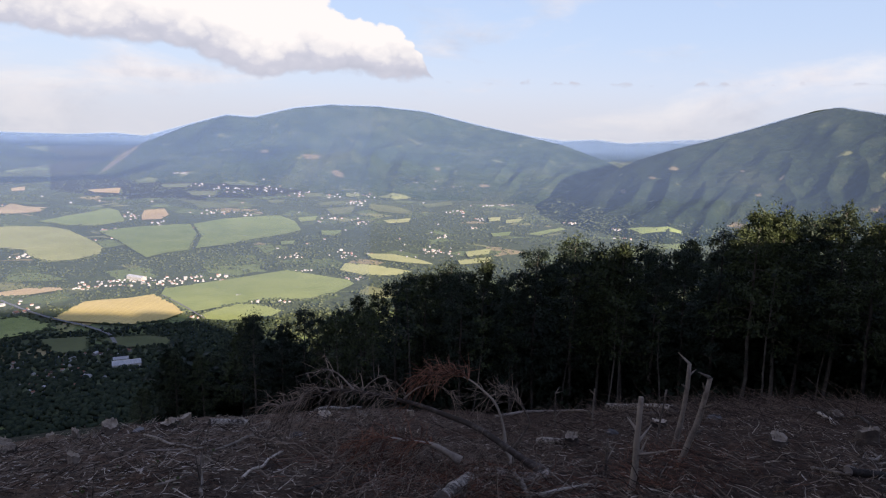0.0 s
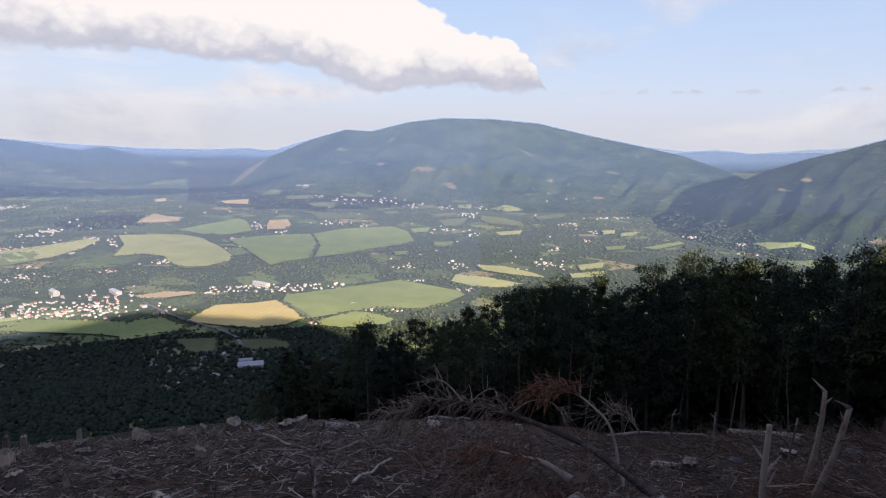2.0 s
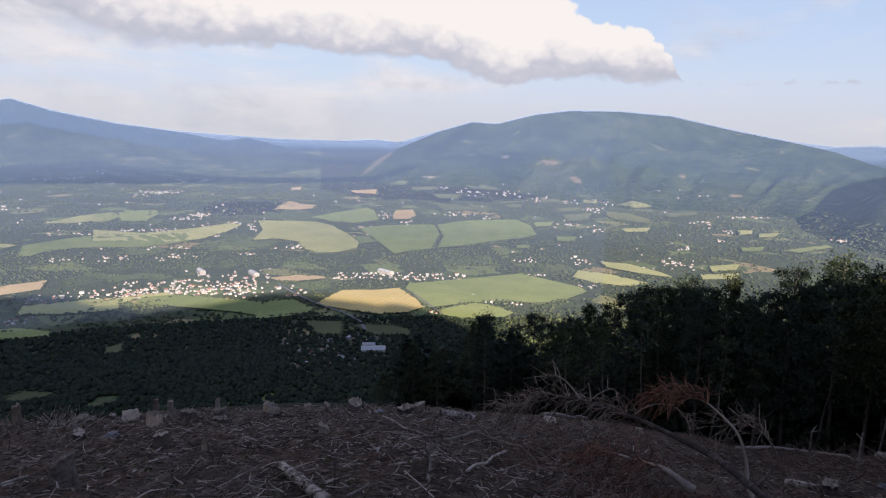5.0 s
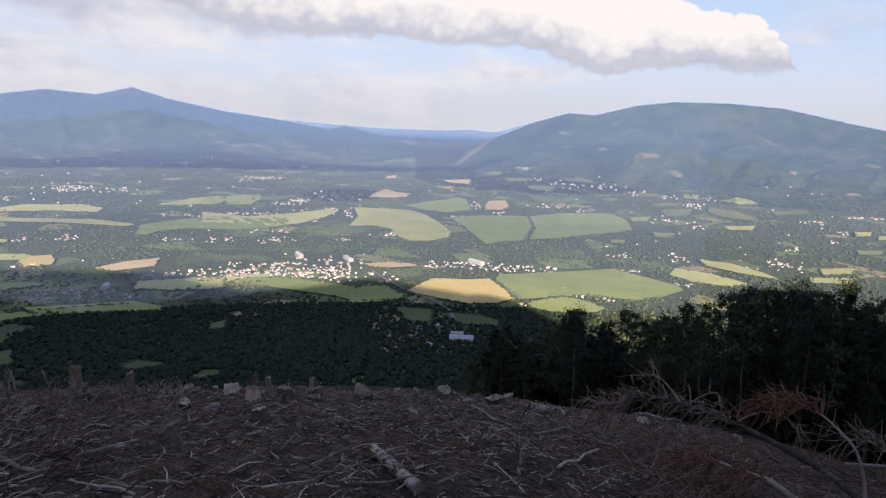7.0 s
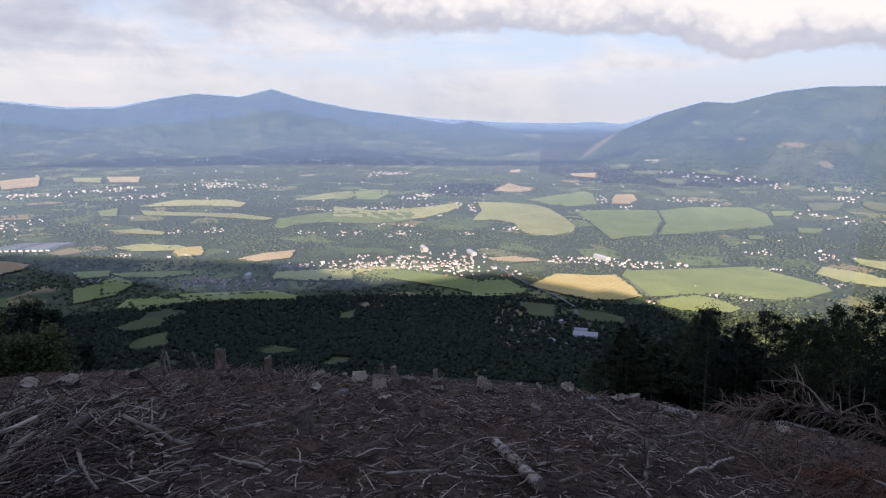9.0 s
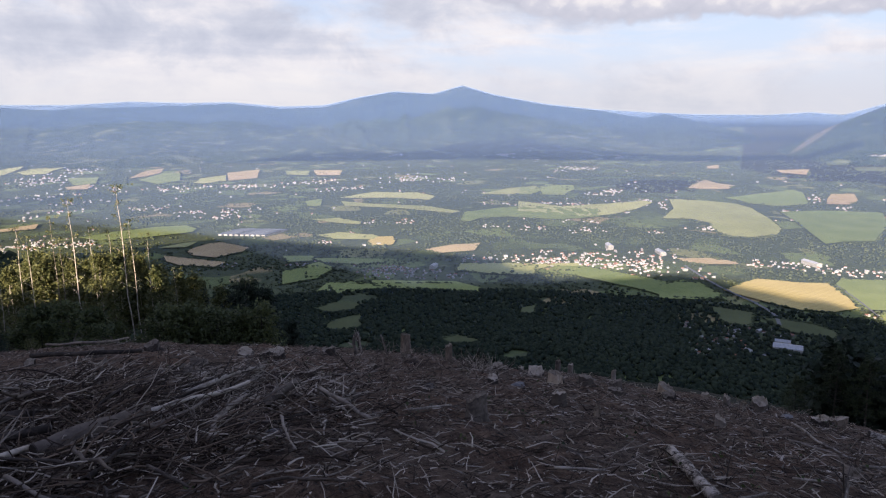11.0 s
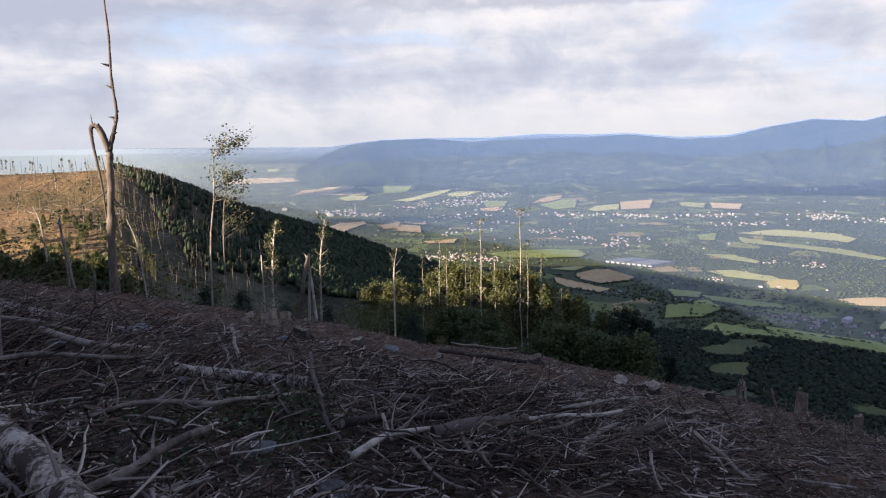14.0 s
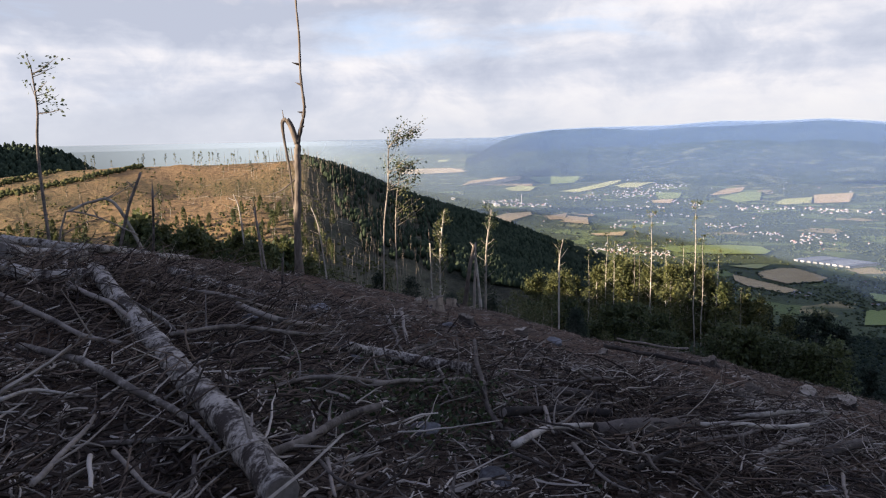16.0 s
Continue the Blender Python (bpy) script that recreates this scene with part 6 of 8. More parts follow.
branch([(45.4, 5.72), (40.9, 5.75)], 0.014, 0.011, 0.08)
branch([(26.5, 13.52), (24.0, 11.68), (22.0, 11.64)], 0.024, 0.016, 0.08)
branch([(26.0, 7.85), (23.5, 7.77)], 0.018, 0.014, 0.08)
branch([(22.3, 6.95), (22.1, 7.97)], 0.023, 0.015, 0.08)
branch([(29.7, 5.92), (28.1, 6.31), (27.7, 6.58)], 0.017, 0.012, 0.08)
log([(21.4, 17.68), (18.2, 18.04)], 0.097, 0.083, 0.08)
branch([(26.6, 11.50), (23.3, 11.20)], 0.022, 0.016, 0.08)
branch([(21.5, 10.90), (17.7, 12.63)], 0.026, 0.024, 0.08)
branch([(18.7, 7.80), (15.3, 10.69)], 0.019, 0.020, 0.08)
branch([(13.3, 7.21), (8.2, 8.65)], 0.018, 0.013, 0.08)
log([(0.7, 7.13), (-1.7, 9.37)], 0.091, 0.099, 0.08)
branch([(-5.0, 13.07), (-7.1, 7.41)], 0.055, 0.025, 0.08)
branch([(-8.4, 7.53), (-12.5, 8.90)], 0.026, 0.021, 0.08)
log([(-2.4, 10.60), (-6.9, 10.04), (-9.1, 9.99)], 0.112, 0.086, 0.08)
log([(-14.0, 27.18), (-17.5, 26.49)], 0.099, 0.084, 0.08)
branch([(-29.9, 10.11), (-32.5, 9.27)], 0.028, 0.021, 0.08)
branch([(-32.1, 10.49), (-33.9, 13.45)], 0.029, 0.024, 0.08)
log([(-32.3, 9.41), (-34.6, 10.15)], 0.060, 0.046, 0.08)
branch([(-29.3, 23.49), (-30.5, 19.46)], 0.052, 0.026, 0.08)
stump(59.0, 19.52, 0.16, 0.68, "p")
stump(55.2, 18.97, 0.13, 0.55, "p")
stump(62.0, 14.25, 0.14, 0.11, "d")
stump(52.7, 8.64, 0.17, 0.37, "g")
stump(45.7, 14.86, 0.22, 0.24, "p")
stump(45.3, 10.78, 0.17, 0.22, "d")
stump(40.5, 16.31, 0.18, 0.24, "g")
stump(48.7, 21.61, 0.12, 0.17, "d")
stump(45.5, 20.52, 0.10, 0.42, "g")
stump(44.4, 19.07, 0.10, 0.32, "g")
stump(40.7, 19.18, 0.09, 0.32, "g")
stump(36.3, 17.67, 0.25, 0.27, "p")
stump(33.2, 20.15, 0.14, 0.16, "p")
stump(31.5, 16.72, 0.11, 0.27, "g")
stump(30.2, 15.39, 0.07, 0.11, "g")
stump(23.3, 23.08, 0.23, 0.17, "p")
stump(50.8, 21.83, 0.18, 0.20, "d")
stump(31.8, 11.25, 0.11, 0.16, "g")
stump(41.9, 9.86, 0.06, 0.14, "p")
stump(67.4, 18.84, 0.22, 0.17, "d")
stump(23.6, 17.32, 0.21, 0.14, "p")
stump(19.6, 19.32, 0.12, 0.11, "p")
stump(18.9, 18.12, 0.17, 0.10, "p")
stump(17.9, 19.07, 0.12, 0.11, "p")
stump(16.6, 18.26, 0.12, 0.10, "p")
stump(-27.0, 14.29, 0.19, 0.24, "d")
stump(-32.9, 14.80, 0.22, 0.25, "d")
stump(-17.7, 19.97, 0.30, 0.22, "d")
stump(-10.6, 13.56, 0.16, 0.25, "d")
stump(4.1, 27.20, 0.22, 0.20, "p")
stump(8.4, 22.84, 0.27, 0.15, "p")
stump(11.7, 20.87, 0.25, 0.13, "p")
stump(-30.5, 22.26, 0.20, 0.24, "d")
stump(103.0, 17.31, 0.22, 0.24, "p")
stump(101.6, 22.29, 0.21, 0.19, "p")
stump(76.6, 15.56, 0.21, 0.18, "g")
stump(77.1, 12.11, 0.21, 0.24, "g")
stump(67.5, 12.14, 0.13, 0.11, "d")
stump(70.1, 16.72, 0.18, 0.12, "d")
stump(51.2, 13.77, 0.15, 0.13, "d")
stump(50.2, 20.60, 0.17, 0.19, "d")
stump(100.4, 15.83, 0.23, 0.22, "g")
stump(104.5, 18.00, 0.11, 0.12, "p")
stump(80.1, 21.09, 0.28, 0.26, "g")
stump(71.3, 17.91, 0.16, 0.13, "d")
log([(12.4, 25.6), (8.5, 34.04)], 0.090, 0.072)
log([(-13.2, 41.22), (-17.4, 32.29), (-18.7, 26.68)], 0.22, 0.18)
branch([(-3.5, 33.07), (-9.4, 36.92), (-12.3, 29.51)], 0.10, 0.05)
branch([(-26.2, 31.9), (-30.1, 22.97), (-33.2, 19.5)], 0.07, 0.03)
log([(-7.6, 15.94), (-11.1, 15.31)], 0.090, 0.072)
log([(124.6, 12.19), (120.4, 11.65), (113.2, 10.04)], 0.090, 0.072, 0.15)
log([(135.6, 15.26), (130.3, 14.23), (123.2, 17.02)], 0.090, 0.072, 0.12)
upright_stick(8.0, [(-16.3, -2.76), (-16.5, -2.31), (-16.6, -1.95), (-16.6, -1.40)], 0.054)
upright_stick(10.5, [(-19.8, -3.42), (-20.6, -2.87), (-21.2, -2.49), (-21.7, -1.84)], 0.062)
upright_stick(12.0, [(-19.1, -3.95), (-19.6, -3.29), (-19.9, -2.71), (-19.9, -2.14)], 0.059)
upright_stick(10.0, [(-13.9, -3.37), (-13.9, -2.87)], 0.032)
upright_stick(13.5, [(-17.6, -3.87), (-18.2, -3.20)], 0.030)
upright_stick(20, [(-9.0, -6.42), (-8.8, -6.03)], 0.036)
upright_stick(22, [(-12.1, -7.04), (-12.1, -6.49)], 0.040)
upright_stick(9.0, [(-19.4, -2.79), (-18.3, -2.99), (-18.7, -2.74)], 0.020)
upright_stick(18.5, [(63.2, -5.35), (63.5, -5.16), (63.6, -4.93), (63.5, -4.70)], 0.067)
upright_stick(7.2, [(22.4, -2.27), (22.4, -2.01)], 0.019)
upright_stick(14.19, [(116.1, -1.56), (115.8, -0.85)], 0.033)
upright_stick(20.63, [(117.1, -2.07), (117.8, -0.48)], 0.039)
upright_stick(23.31, [(99.6, -3.61), (99.4, -2.13)], 0.060)
upright_stick(24.38, [(63.0, -7.28), (63.4, -6.6)], 0.057)
upright_stick(19.11, [(128.1, -0.69), (127.1, -0.06), (126.0, 0.82)], 0.054)
upright_stick(19.26, [(125.7, -0.7), (125.3, 0.33)], 0.043)
upright_stick(18.92, [(117.5, -1.39), (117.7, -0.22)], 0.036)
upright_stick(8.43, [(130.8, -0.31), (131.4, 0.41)], 0.013)
upright_stick(6.87, [(77.1, -1.76), (77.4, -1.38)], 0.013)
upright_stick(6.57, [(92.9, -1.41), (93.3, -1.17)], 0.013)
upright_stick(6.57, [(30.9, -2.04), (30.8, -1.86)], 0.013)
upright_stick(7.70, [(22.0, -2.53), (22.2, -2.28)], 0.013)
upright_stick(6.77, [(77.3, -1.78), (77.3, -1.44)], 0.011)
upright_stick(23.16, [(62.9, -6.92), (63.2, -6.22)], 0.046)
upright_stick(5.35, [(41.5, -1.62), (41.3, -1.46)], 0.010)
chance = rngw.get_state()
upright_stick(14.5, [(132.3, 0.05), (131.6, 0.25), (130.8, 0.30), (129.5, 0.20), (128.2, 0.0), (126.7, -0.22)], 0.022)
rngw.set_state(chance)
upright_stick(18.72, [(60.5, -5.48), (61.2, -4.82)], 0.044)


def at_range(az, el, r):
    return np.array([-math.sin(radians(az)) * r, math.cos(radians(az)) * r, EYE_Z + r * math.tan(radians(el))])


def dead_spruce_top(path, r0, label, brush, mat, start=0.35, droop=0.5, size=0.9):
    """A fallen spruce top: a bowed stem with rows of drooping dead twigs."""
    rng = np.random.RandomState(len(path) * 7 + brush)
    top = tagged(new("dead_spruce_top"), label, "branch")
    n = 26
    P = spline(path, n)
    rad = np.interp(np.linspace(0, 1, n), [0, 0.05, 0.12, 1], [r0 * 1.35, r0 * 1.2, r0 * 0.8, r0 * 0.16])
    V, F = tube_arrays([(P, rad)], 9)
    part("stem", soup_mesh("stem", V, F, [BARK_GREY], smooth=True), top)
    tw = []
    T = np.gradient(P, axis=0)
    T /= np.linalg.norm(T, axis=1)[:, None]
    for q in range(brush):
        i = rng.randint(int(n * start), n)
        side = np.cross(T[i], [0, 0, 1.0])
        side /= np.linalg.norm(side)
        d = side * rng.choice((-1, 1)) * rng.uniform(0.3, 1) + T[i] * rng.uniform(0.2, 0.9) + np.array([0, 0, rng.uniform(-0.3, 0.5)])
        d /= np.linalg.norm(d)
        l = size * rng.uniform(0.5, 1.5)
        q1 = P[i] + d * l * 0.5 + np.array([0, 0, 0.10 * l])
        q2 = P[i] + d * l + np.array([0, 0, -droop * l])
        line = spline([P[i], q1, q2], 6)
        tw.append((line, np.linspace(0.009, 0.003, 6)))
        for s in range(3):
            j = rng.randint(2, 6)
            e = d + rng.normal(size=3) * 0.5 + np.array([0, 0, -0.4])
            e /= np.linalg.norm(e)
            tw.append((spline([line[j], line[j] + e * rng.uniform(0.15, 0.4)], 3), [0.005, 0.004, 0.002]))
    V, F = tube_arrays(tw, 4, cap=False)
    tagged(part("brush", soup_mesh("brush", V, F, [mat]), top, "dense dead twigs"), kind="stuff")
    return top


dead_spruce_top([at_range(-8.6, -27.3, 10.1), at_range(-6.8, -26.6, 10.2), at_range(-4.7, -25.5, 10.3), at_range(-2.1, -24.2, 10.5), at_range(0.5, -23.4, 10.6), at_range(3.5, -22.5, 10.7), at_range(6.1, -22.0, 10.8), at_range(8.6, -21.5, 10.9), at_range(11.0, -21.4, 11.1), at_range(13.0, -22.0, 11.2), at_range(15.1, -22.5, 11.3)],
                0.072, "fallen dead spruce top bowed over the slash", 120, TWIG_DRY, 0.5, 0.5, 0.6)
dead_spruce_top([at_range(-4.9, -25.7, 10.4), at_range(-4.6, -24.0, 10.5), at_range(-3.8, -22.2, 10.5), at_range(-2.5, -21.1, 10.6), at_range(-1.2, -20.3, 10.7), at_range(0.6, -19.8, 10.8), at_range(2.1, -19.9, 10.8), at_range(2.8, -20.6, 10.9)],
                0.030, "rust-brown dead spruce branch arching over the slash", 70, TWIG_RED, 0.55, 0.30, 0.40)
dead_spruce_top([at_range(-5.6, -25.7, 10.9), at_range(-6.4, -24.5, 10.9), at_range(-6.9, -23.6, 10.9), at_range(-6.5, -22.7, 10.9), at_range(-5.7, -21.9, 10.9), at_range(-4.5, -21.4, 10.9), at_range(-2.9, -21.6, 10.9)], 0.026, "dead branch with drooping bare twigs", 26, TWIG_DRY, 0.5, 0.45, 0.35)
dead_spruce_top([at_range(-0.9, -27.0, 9.4), at_range(1.4, -25.9, 9.5), at_range(3.4, -25.6, 9.7), at_range(6.2, -25.3, 9.8), at_range(8.5, -25.6, 9.9)], 0.060, "second dead spruce branch in the brush pile", 60, TWIG_RED, 0.3, 0.6, 0.45)
dead_spruce_top([at_range(9.1, -21.3, 11.0), at_range(10.3, -20.1, 11.0), at_range(11.5, -19.6, 11.0), at_range(12.7, -19.9, 11.0)], 0.020, "thin forked bare branch sticking up", 8, TWIG_DRY, 0.3, -0.1, 0.25)
dead_spruce_top([at_range(4.5, -22.1, 10.7), at_range(3.3, -21.2, 10.7), at_range(1.8, -20.9, 10.7), at_range(0.5, -21.5, 10.7), at_range(-0.1, -22.5, 10.7)], 0.014, "thin bare twig arching over the fallen stem", 10, TWIG_DRY, 0.4, 0.3, 0.3)
dead_spruce_top([at_range(8.5, -21.6, 10.9), at_range(7.3, -20.6, 10.9), at_range(6.3, -20.3, 10.9), at_range(5.9, -21.1, 10.9)], 0.012, "small bare twig arching over the fallen stem", 6, TWIG_DRY, 0.4, 0.3, 0.2)


def slash(name, label, count, zone, length, radius, mat, seed, tilt=0.22, lift=0.06, bend=0.12, sides=5, rings=4, flat=1.0, single=False):
    """Loose sticks strewn over the felled ground as one mass."""
    rng = np.random.RandomState(seed)
    az, r = zone(rng, count)
    n = len(az)
    gx0, gy0 = -r * np.sin(np.radians(az)), r * np.cos(np.radians(az))
    heap = np.clip(0.45 + 0.9 * waves(gx0, gy0, 3.2, 17, 2), 0.1, 2.0)
    base = np.stack([gx0, gy0, ground_z(az, r) + rng.uniform(0, lift, n) * heap], -1)
    L = length[0] + (length[1] - length[0]) * rng.beta(0.8, 3.4, n)
    h = rng.uniform(0, 6.28, n)
    el = np.abs(rng.normal(0, tilt, n))
    d = np.stack([np.cos(h) * np.cos(el), np.sin(h) * np.cos(el), np.sin(el)], -1)
    e = 0.3
    gx = ((ground_z(az, r + e) - ground_z(az, r - e)) / (2 * e))
    d[:, 2] += gx * (-np.sin(np.radians(az)) * d[:, 0] + np.cos(np.radians(az)) * d[:, 1])
    side = np.cross(d, rng.normal(size=(n, 3)))
    side /= np.linalg.norm(side, axis=1)[:, None]
    side[:, 2] = np.abs(side[:, 2])
    t = np.linspace(0, 1, rings)
    P = base[:, None] + d[:, None] * (L[:, None, None] * (t[None, :, None] - 0.35 * 0)) + side[:, None] * (np.sin(t * math.pi)[None, :, None] * (L * rng.uniform(-bend, bend, n) * 0.6)[:, None, None]) + np.cross(side, d)[:, None] * (np.sin(t * 6.3)[None, :, None] * (L * rng.uniform(-bend, bend, n) * 0.15)[:, None, None])
    kink = np.cumsum(rng.normal(size=(n, rings, 3)), axis=1) * np.array([1, 1, 0.5])
    P = P + (kink - kink[:, :1]) * (L * bend * 0.16)[:, None, None]
    rad = (radius[0] + (radius[1] - radius[0]) * rng.beta(1.2, 2.4, n))[:, None] * (1 - 0.6 * t)[None, :]
    up = np.array([0, 0, 1.0])
    S = np.cross(d, up)
    S /= np.linalg.norm(S, axis=1)[:, None] + 1e-6
    U = np.cross(S, d)
    ang = np.arange(sides) * 2 * math.pi / sides
    W = P[:, :, None] + rad[:, :, None, None] * (S[:, None, None] * np.cos(ang)[None, None, :, None] + flat * U[:, None, None] * np.sin(ang)[None, None, :, None])
    V = W.reshape(-1, 3)
    i = (np.arange(n) * rings * sides)[:, None, None] + (np.arange(rings - 1) * sides)[None, :, None]
    k = np.arange(sides)[None, None, :]
    a, b = i + k, i + (k + 1) % sides
    F = np.stack([a, b, b + sides, a + sides], -1).reshape(-1, 4)
    if single:
        per, quads = rings * sides, F[:(rings - 1) * sides]
        for q in range(n):
            me = soup_mesh("branch", W[q].reshape(-1, 3) - base[q], quads, [mat], smooth=True)
            ob = tagged(new("branch", me), label, "branch", "branches on the felled slope")
            ob.location = base[q]
        return None
    return tagged(new(name, soup_mesh(name, V, F, [mat])), label, "slash", kind="stuff")


def zone_all(rng, n):
    az = rng.uniform(-42, 150, n)
    r = 1.6 + 26 * rng.uniform(0, 1, n) ** 1.7
    return az, r


def zone_pile(rng, n):
    """The thick slash on the near side of the clearing and in heaps."""
    k = n // 2
    az = np.concatenate([rng.uniform(84, 150, k), rng.normal(80, 9, n - k)])
    r = np.concatenate([1.8 + 12 * rng.uniform(0, 1, k) ** 1.2, np.abs(rng.normal(8.5, 2.2, n - k)) + 2])
    return az, r


def zone_heap(az0, r0, da, dr):
    return lambda rng, n: (rng.normal(az0, da, n), np.clip(rng.normal(r0, dr, n), 2.5, 60))


def zone_mid(rng, n):
    """The open ground between the brush heaps and the brow."""
    az = rng.uniform(14, 128, n)
    brow = np.interp(az, [b[0] for b in BROW], [b[2] for b in BROW])
    return az, 8 + (brow - 7) * rng.uniform(0, 1, n) ** 0.8


def zone_right(rng, n):
    return rng.uniform(-42, 12, n), rng.uniform(4, 44, n)


def zone_open(rng, n):
    """The sparser ground between the forest and the brush heaps."""
    return rng.uniform(-40, 68, n), 4 + 22 * rng.uniform(0, 1, n) ** 1.3


def zone_brow(rng, n):
    az = rng.uniform(-40, 130, n)
    return az, np.interp(az, [b[0] for b in BROW], [b[2] for b in BROW]) * rng.uniform(0.55, 1.08, n)


slash("sticks", "grey weathered sticks and tops strewn over the clearing", 12000, zone_all, (0.06, 0.55), (0.004, 0.014), TWIG_GREY, 201, 0.25, 0.06, 0.2, 4, 4)
slash("sticks", "layer of bare branches left from felling", 8500, zone_pile, (0.10, 0.9), (0.005, 0.019), TWIG_GREY, 202, 0.28, 0.20, 0.2, 4, 5)
slash("sticks", "dark brown brushwood under the paler branches", 9000, zone_pile, (0.08, 0.8), (0.004, 0.015), TWIG_BROWN, 203, 0.28, 0.14, 0.2, 4, 5)
slash("brushwood", "dense tangle of dead twigs in a heap", 1500, zone_heap(4, 10.5, 6.0, 2.0), (0.3, 1.1), (0.003, 0.009), TWIG_DRY, 204, 0.5, 0.35, 0.3, 4, 5)
slash("brushwood", "rust-coloured dead spruce twigs in a heap", 2200, zone_heap(1, 9.2, 6.0, 1.3), (0.15, 0.6), (0.002, 0.006), TWIG_RED, 205, 0.4, 0.25, 0.3, 4, 5)
slash("brushwood", "rust-coloured dead spruce twigs by the standing sticks", 900, zone_heap(-19, 10.0, 3.5, 1.3), (0.15, 0.6), (0.002, 0.006), TWIG_RED, 236, 0.4, 0.20, 0.3, 4, 5)
# dark brown twigs here: the deep shade before the forest set as colour
slash("brushwood", "heaped dull brushwood along the forest edge", 2000, zone_heap(-24, 31, 8.0, 6.0), (0.4, 1.8), (0.005, 0.014), TWIG_BROWN, 206, 0.4, 0.5, 0.25, 4, 5)
slash("brushwood", "bare tops stacked on the rim before the forest", 1100, zone_heap(-18, 24, 9.0, 3.0), (0.5, 2.0), (0.005, 0.014), TWIG_BROWN, 237, 0.35, 0.5, 0.25, 4, 5)
slash("sticks", "sticks and brash on the slope before the forest", 6500, zone_right, (0.15, 1.2), (0.004, 0.013), TWIG_BROWN, 207, 0.25, 0.08, 0.3, 4, 5)
slash("sticks", "pale broken sticks on the slope before the forest", 3600, zone_right, (0.12, 0.9), (0.004, 0.014), TWIG_DRY, 241, 0.3, 0.08, 0.25, 4, 5)
slash("sticks", "thin pale sticks and splinters on the open slope", 6500, zone_open, (0.08, 0.65), (0.004, 0.011), TWIG_GREY, 242, 0.3, 0.10, 0.22, 4, 4)
slash("sticks", "broken twigs on the brow of the slope", 2600, zone_brow, (0.15, 0.7), (0.004, 0.010), TWIG_GREY, 208, 0.4, 0.04, 0.3, 4)
slash("brushwood", "grey brushwood heap on the slope", 380, zone_heap(58, 15, 3.2, 2.2), (0.3, 1.0), (0.004, 0.010), TWIG_DRY, 209, 0.6, 0.3, 0.25, 4, 5)
slash("brushwood", "grey brushwood heap near the brow", 260, zone_heap(52.3, 17.5, 1.1, 0.8), (0.3, 1.1), (0.005, 0.012), TWIG_GREY, 238, 0.6, 0.4, 0.25, 4, 5)
slash("brushwood", "dark brushwood heap beside the logs", 2600, zone_heap(126, 9, 7.0, 2.0), (0.3, 1.3), (0.004, 0.014), TWIG_BROWN, 210, 0.3, 0.3, 0.35, 4, 5)
slash("wood_chips", "pale splinters and wood chips on the soil", 14000, zone_all, (0.03, 0.18), (0.004, 0.016), CHIP, 211, 0.2, 0.04, 0.08, 4, 3, 0.35)
slash("sticks", "short dull sticks scattered up to the brow", 6500, zone_mid, (0.10, 0.6), (0.005, 0.014), TWIG_DRY, 231, 0.2, 0.06, 0.2, 4, 4)
slash("wood_chips", "pale slivers of wood scattered up to the brow", 5000, zone_mid, (0.06, 0.30), (0.010, 0.026), CHIP, 232, 0.2, 0.04, 0.1, 4, 3, 0.4)
slash("brushwood", "dark twigs scattered up to the brow", 2600, zone_mid, (0.10, 0.7), (0.004, 0.012), TWIG_BROWN, 233, 0.3, 0.08, 0.25, 4, 4)
slash("bark_pieces", "curled flakes of dark bark lying in the litter", 5000, zone_pile, (0.05, 0.25), (0.008, 0.030), BARK_DARK, 216, 0.3, 0.06, 0.2, 5, 3, 0.25)
slash("bark_pieces", "pale flakes of bark and split wood among the brash", 2200, zone_pile, (0.05, 0.28), (0.010, 0.032), TWIG_GREY, 217, 0.3, 0.12, 0.15, 5, 3, 0.3)
slash("needle_litter", "fine brown twigs and needle litter covering the soil", 24000, zone_all, (0.03, 0.25), (0.002, 0.006), TWIG_BROWN, 212, 0.25, 0.05, 0.2, 3, 3)
slash("brushwood", "brown tangle of felled tops heaped beside the stumps", 2600, zone_heap(83, 7.8, 6.5, 1.1), (0.2, 1.2), (0.003, 0.014), TWIG_BROWN, 221, 0.3, 0.42, 0.3, 4, 5)
slash("brushwood", "grey brittle twigs on top of the brush heap", 1100, zone_heap(83, 7.8, 6.5, 1.1), (0.15, 1.2), (0.004, 0.015), TWIG_GREY, 222, 0.3, 0.45, 0.3, 4, 5)
slash("branch", "long dark branch piled in the brush heap", 40, zone_heap(84, 7.8, 6.5, 1.0), (1.0, 3.2), (0.012, 0.036), BARK_DARK, 223, 0.08, 0.40, 0.10, 7, 9, 1.0, True)
slash("branch", "long pale branch piled in the brush heap", 16, zone_heap(84, 7.8, 6.5, 1.0), (0.8, 2.4), (0.010, 0.026), BARK_PALE, 224, 0.10, 0.42, 0.10, 7, 9, 1.0, True)
slash("branch", "bent pale branch lying across the slash", 45, zone_pile, (0.6, 2.0), (0.007, 0.022), BARK_PALE, 213, 0.12, 0.22, 0.10, 7, 9, 1.0, True)
slash("branch", "bent grey branch lying across the slash", 45, zone_pile, (0.6, 2.2), (0.008, 0.026), BARK_GREY, 218, 0.12, 0.22, 0.10, 7, 9, 1.0, True)
slash("branch", "bent dark branch lying across the slash", 45, zone_pile, (0.8, 2.6), (0.008, 0.030), BARK_DARK, 214, 0.12, 0.22, 0.10, 7, 9, 1.0, True)
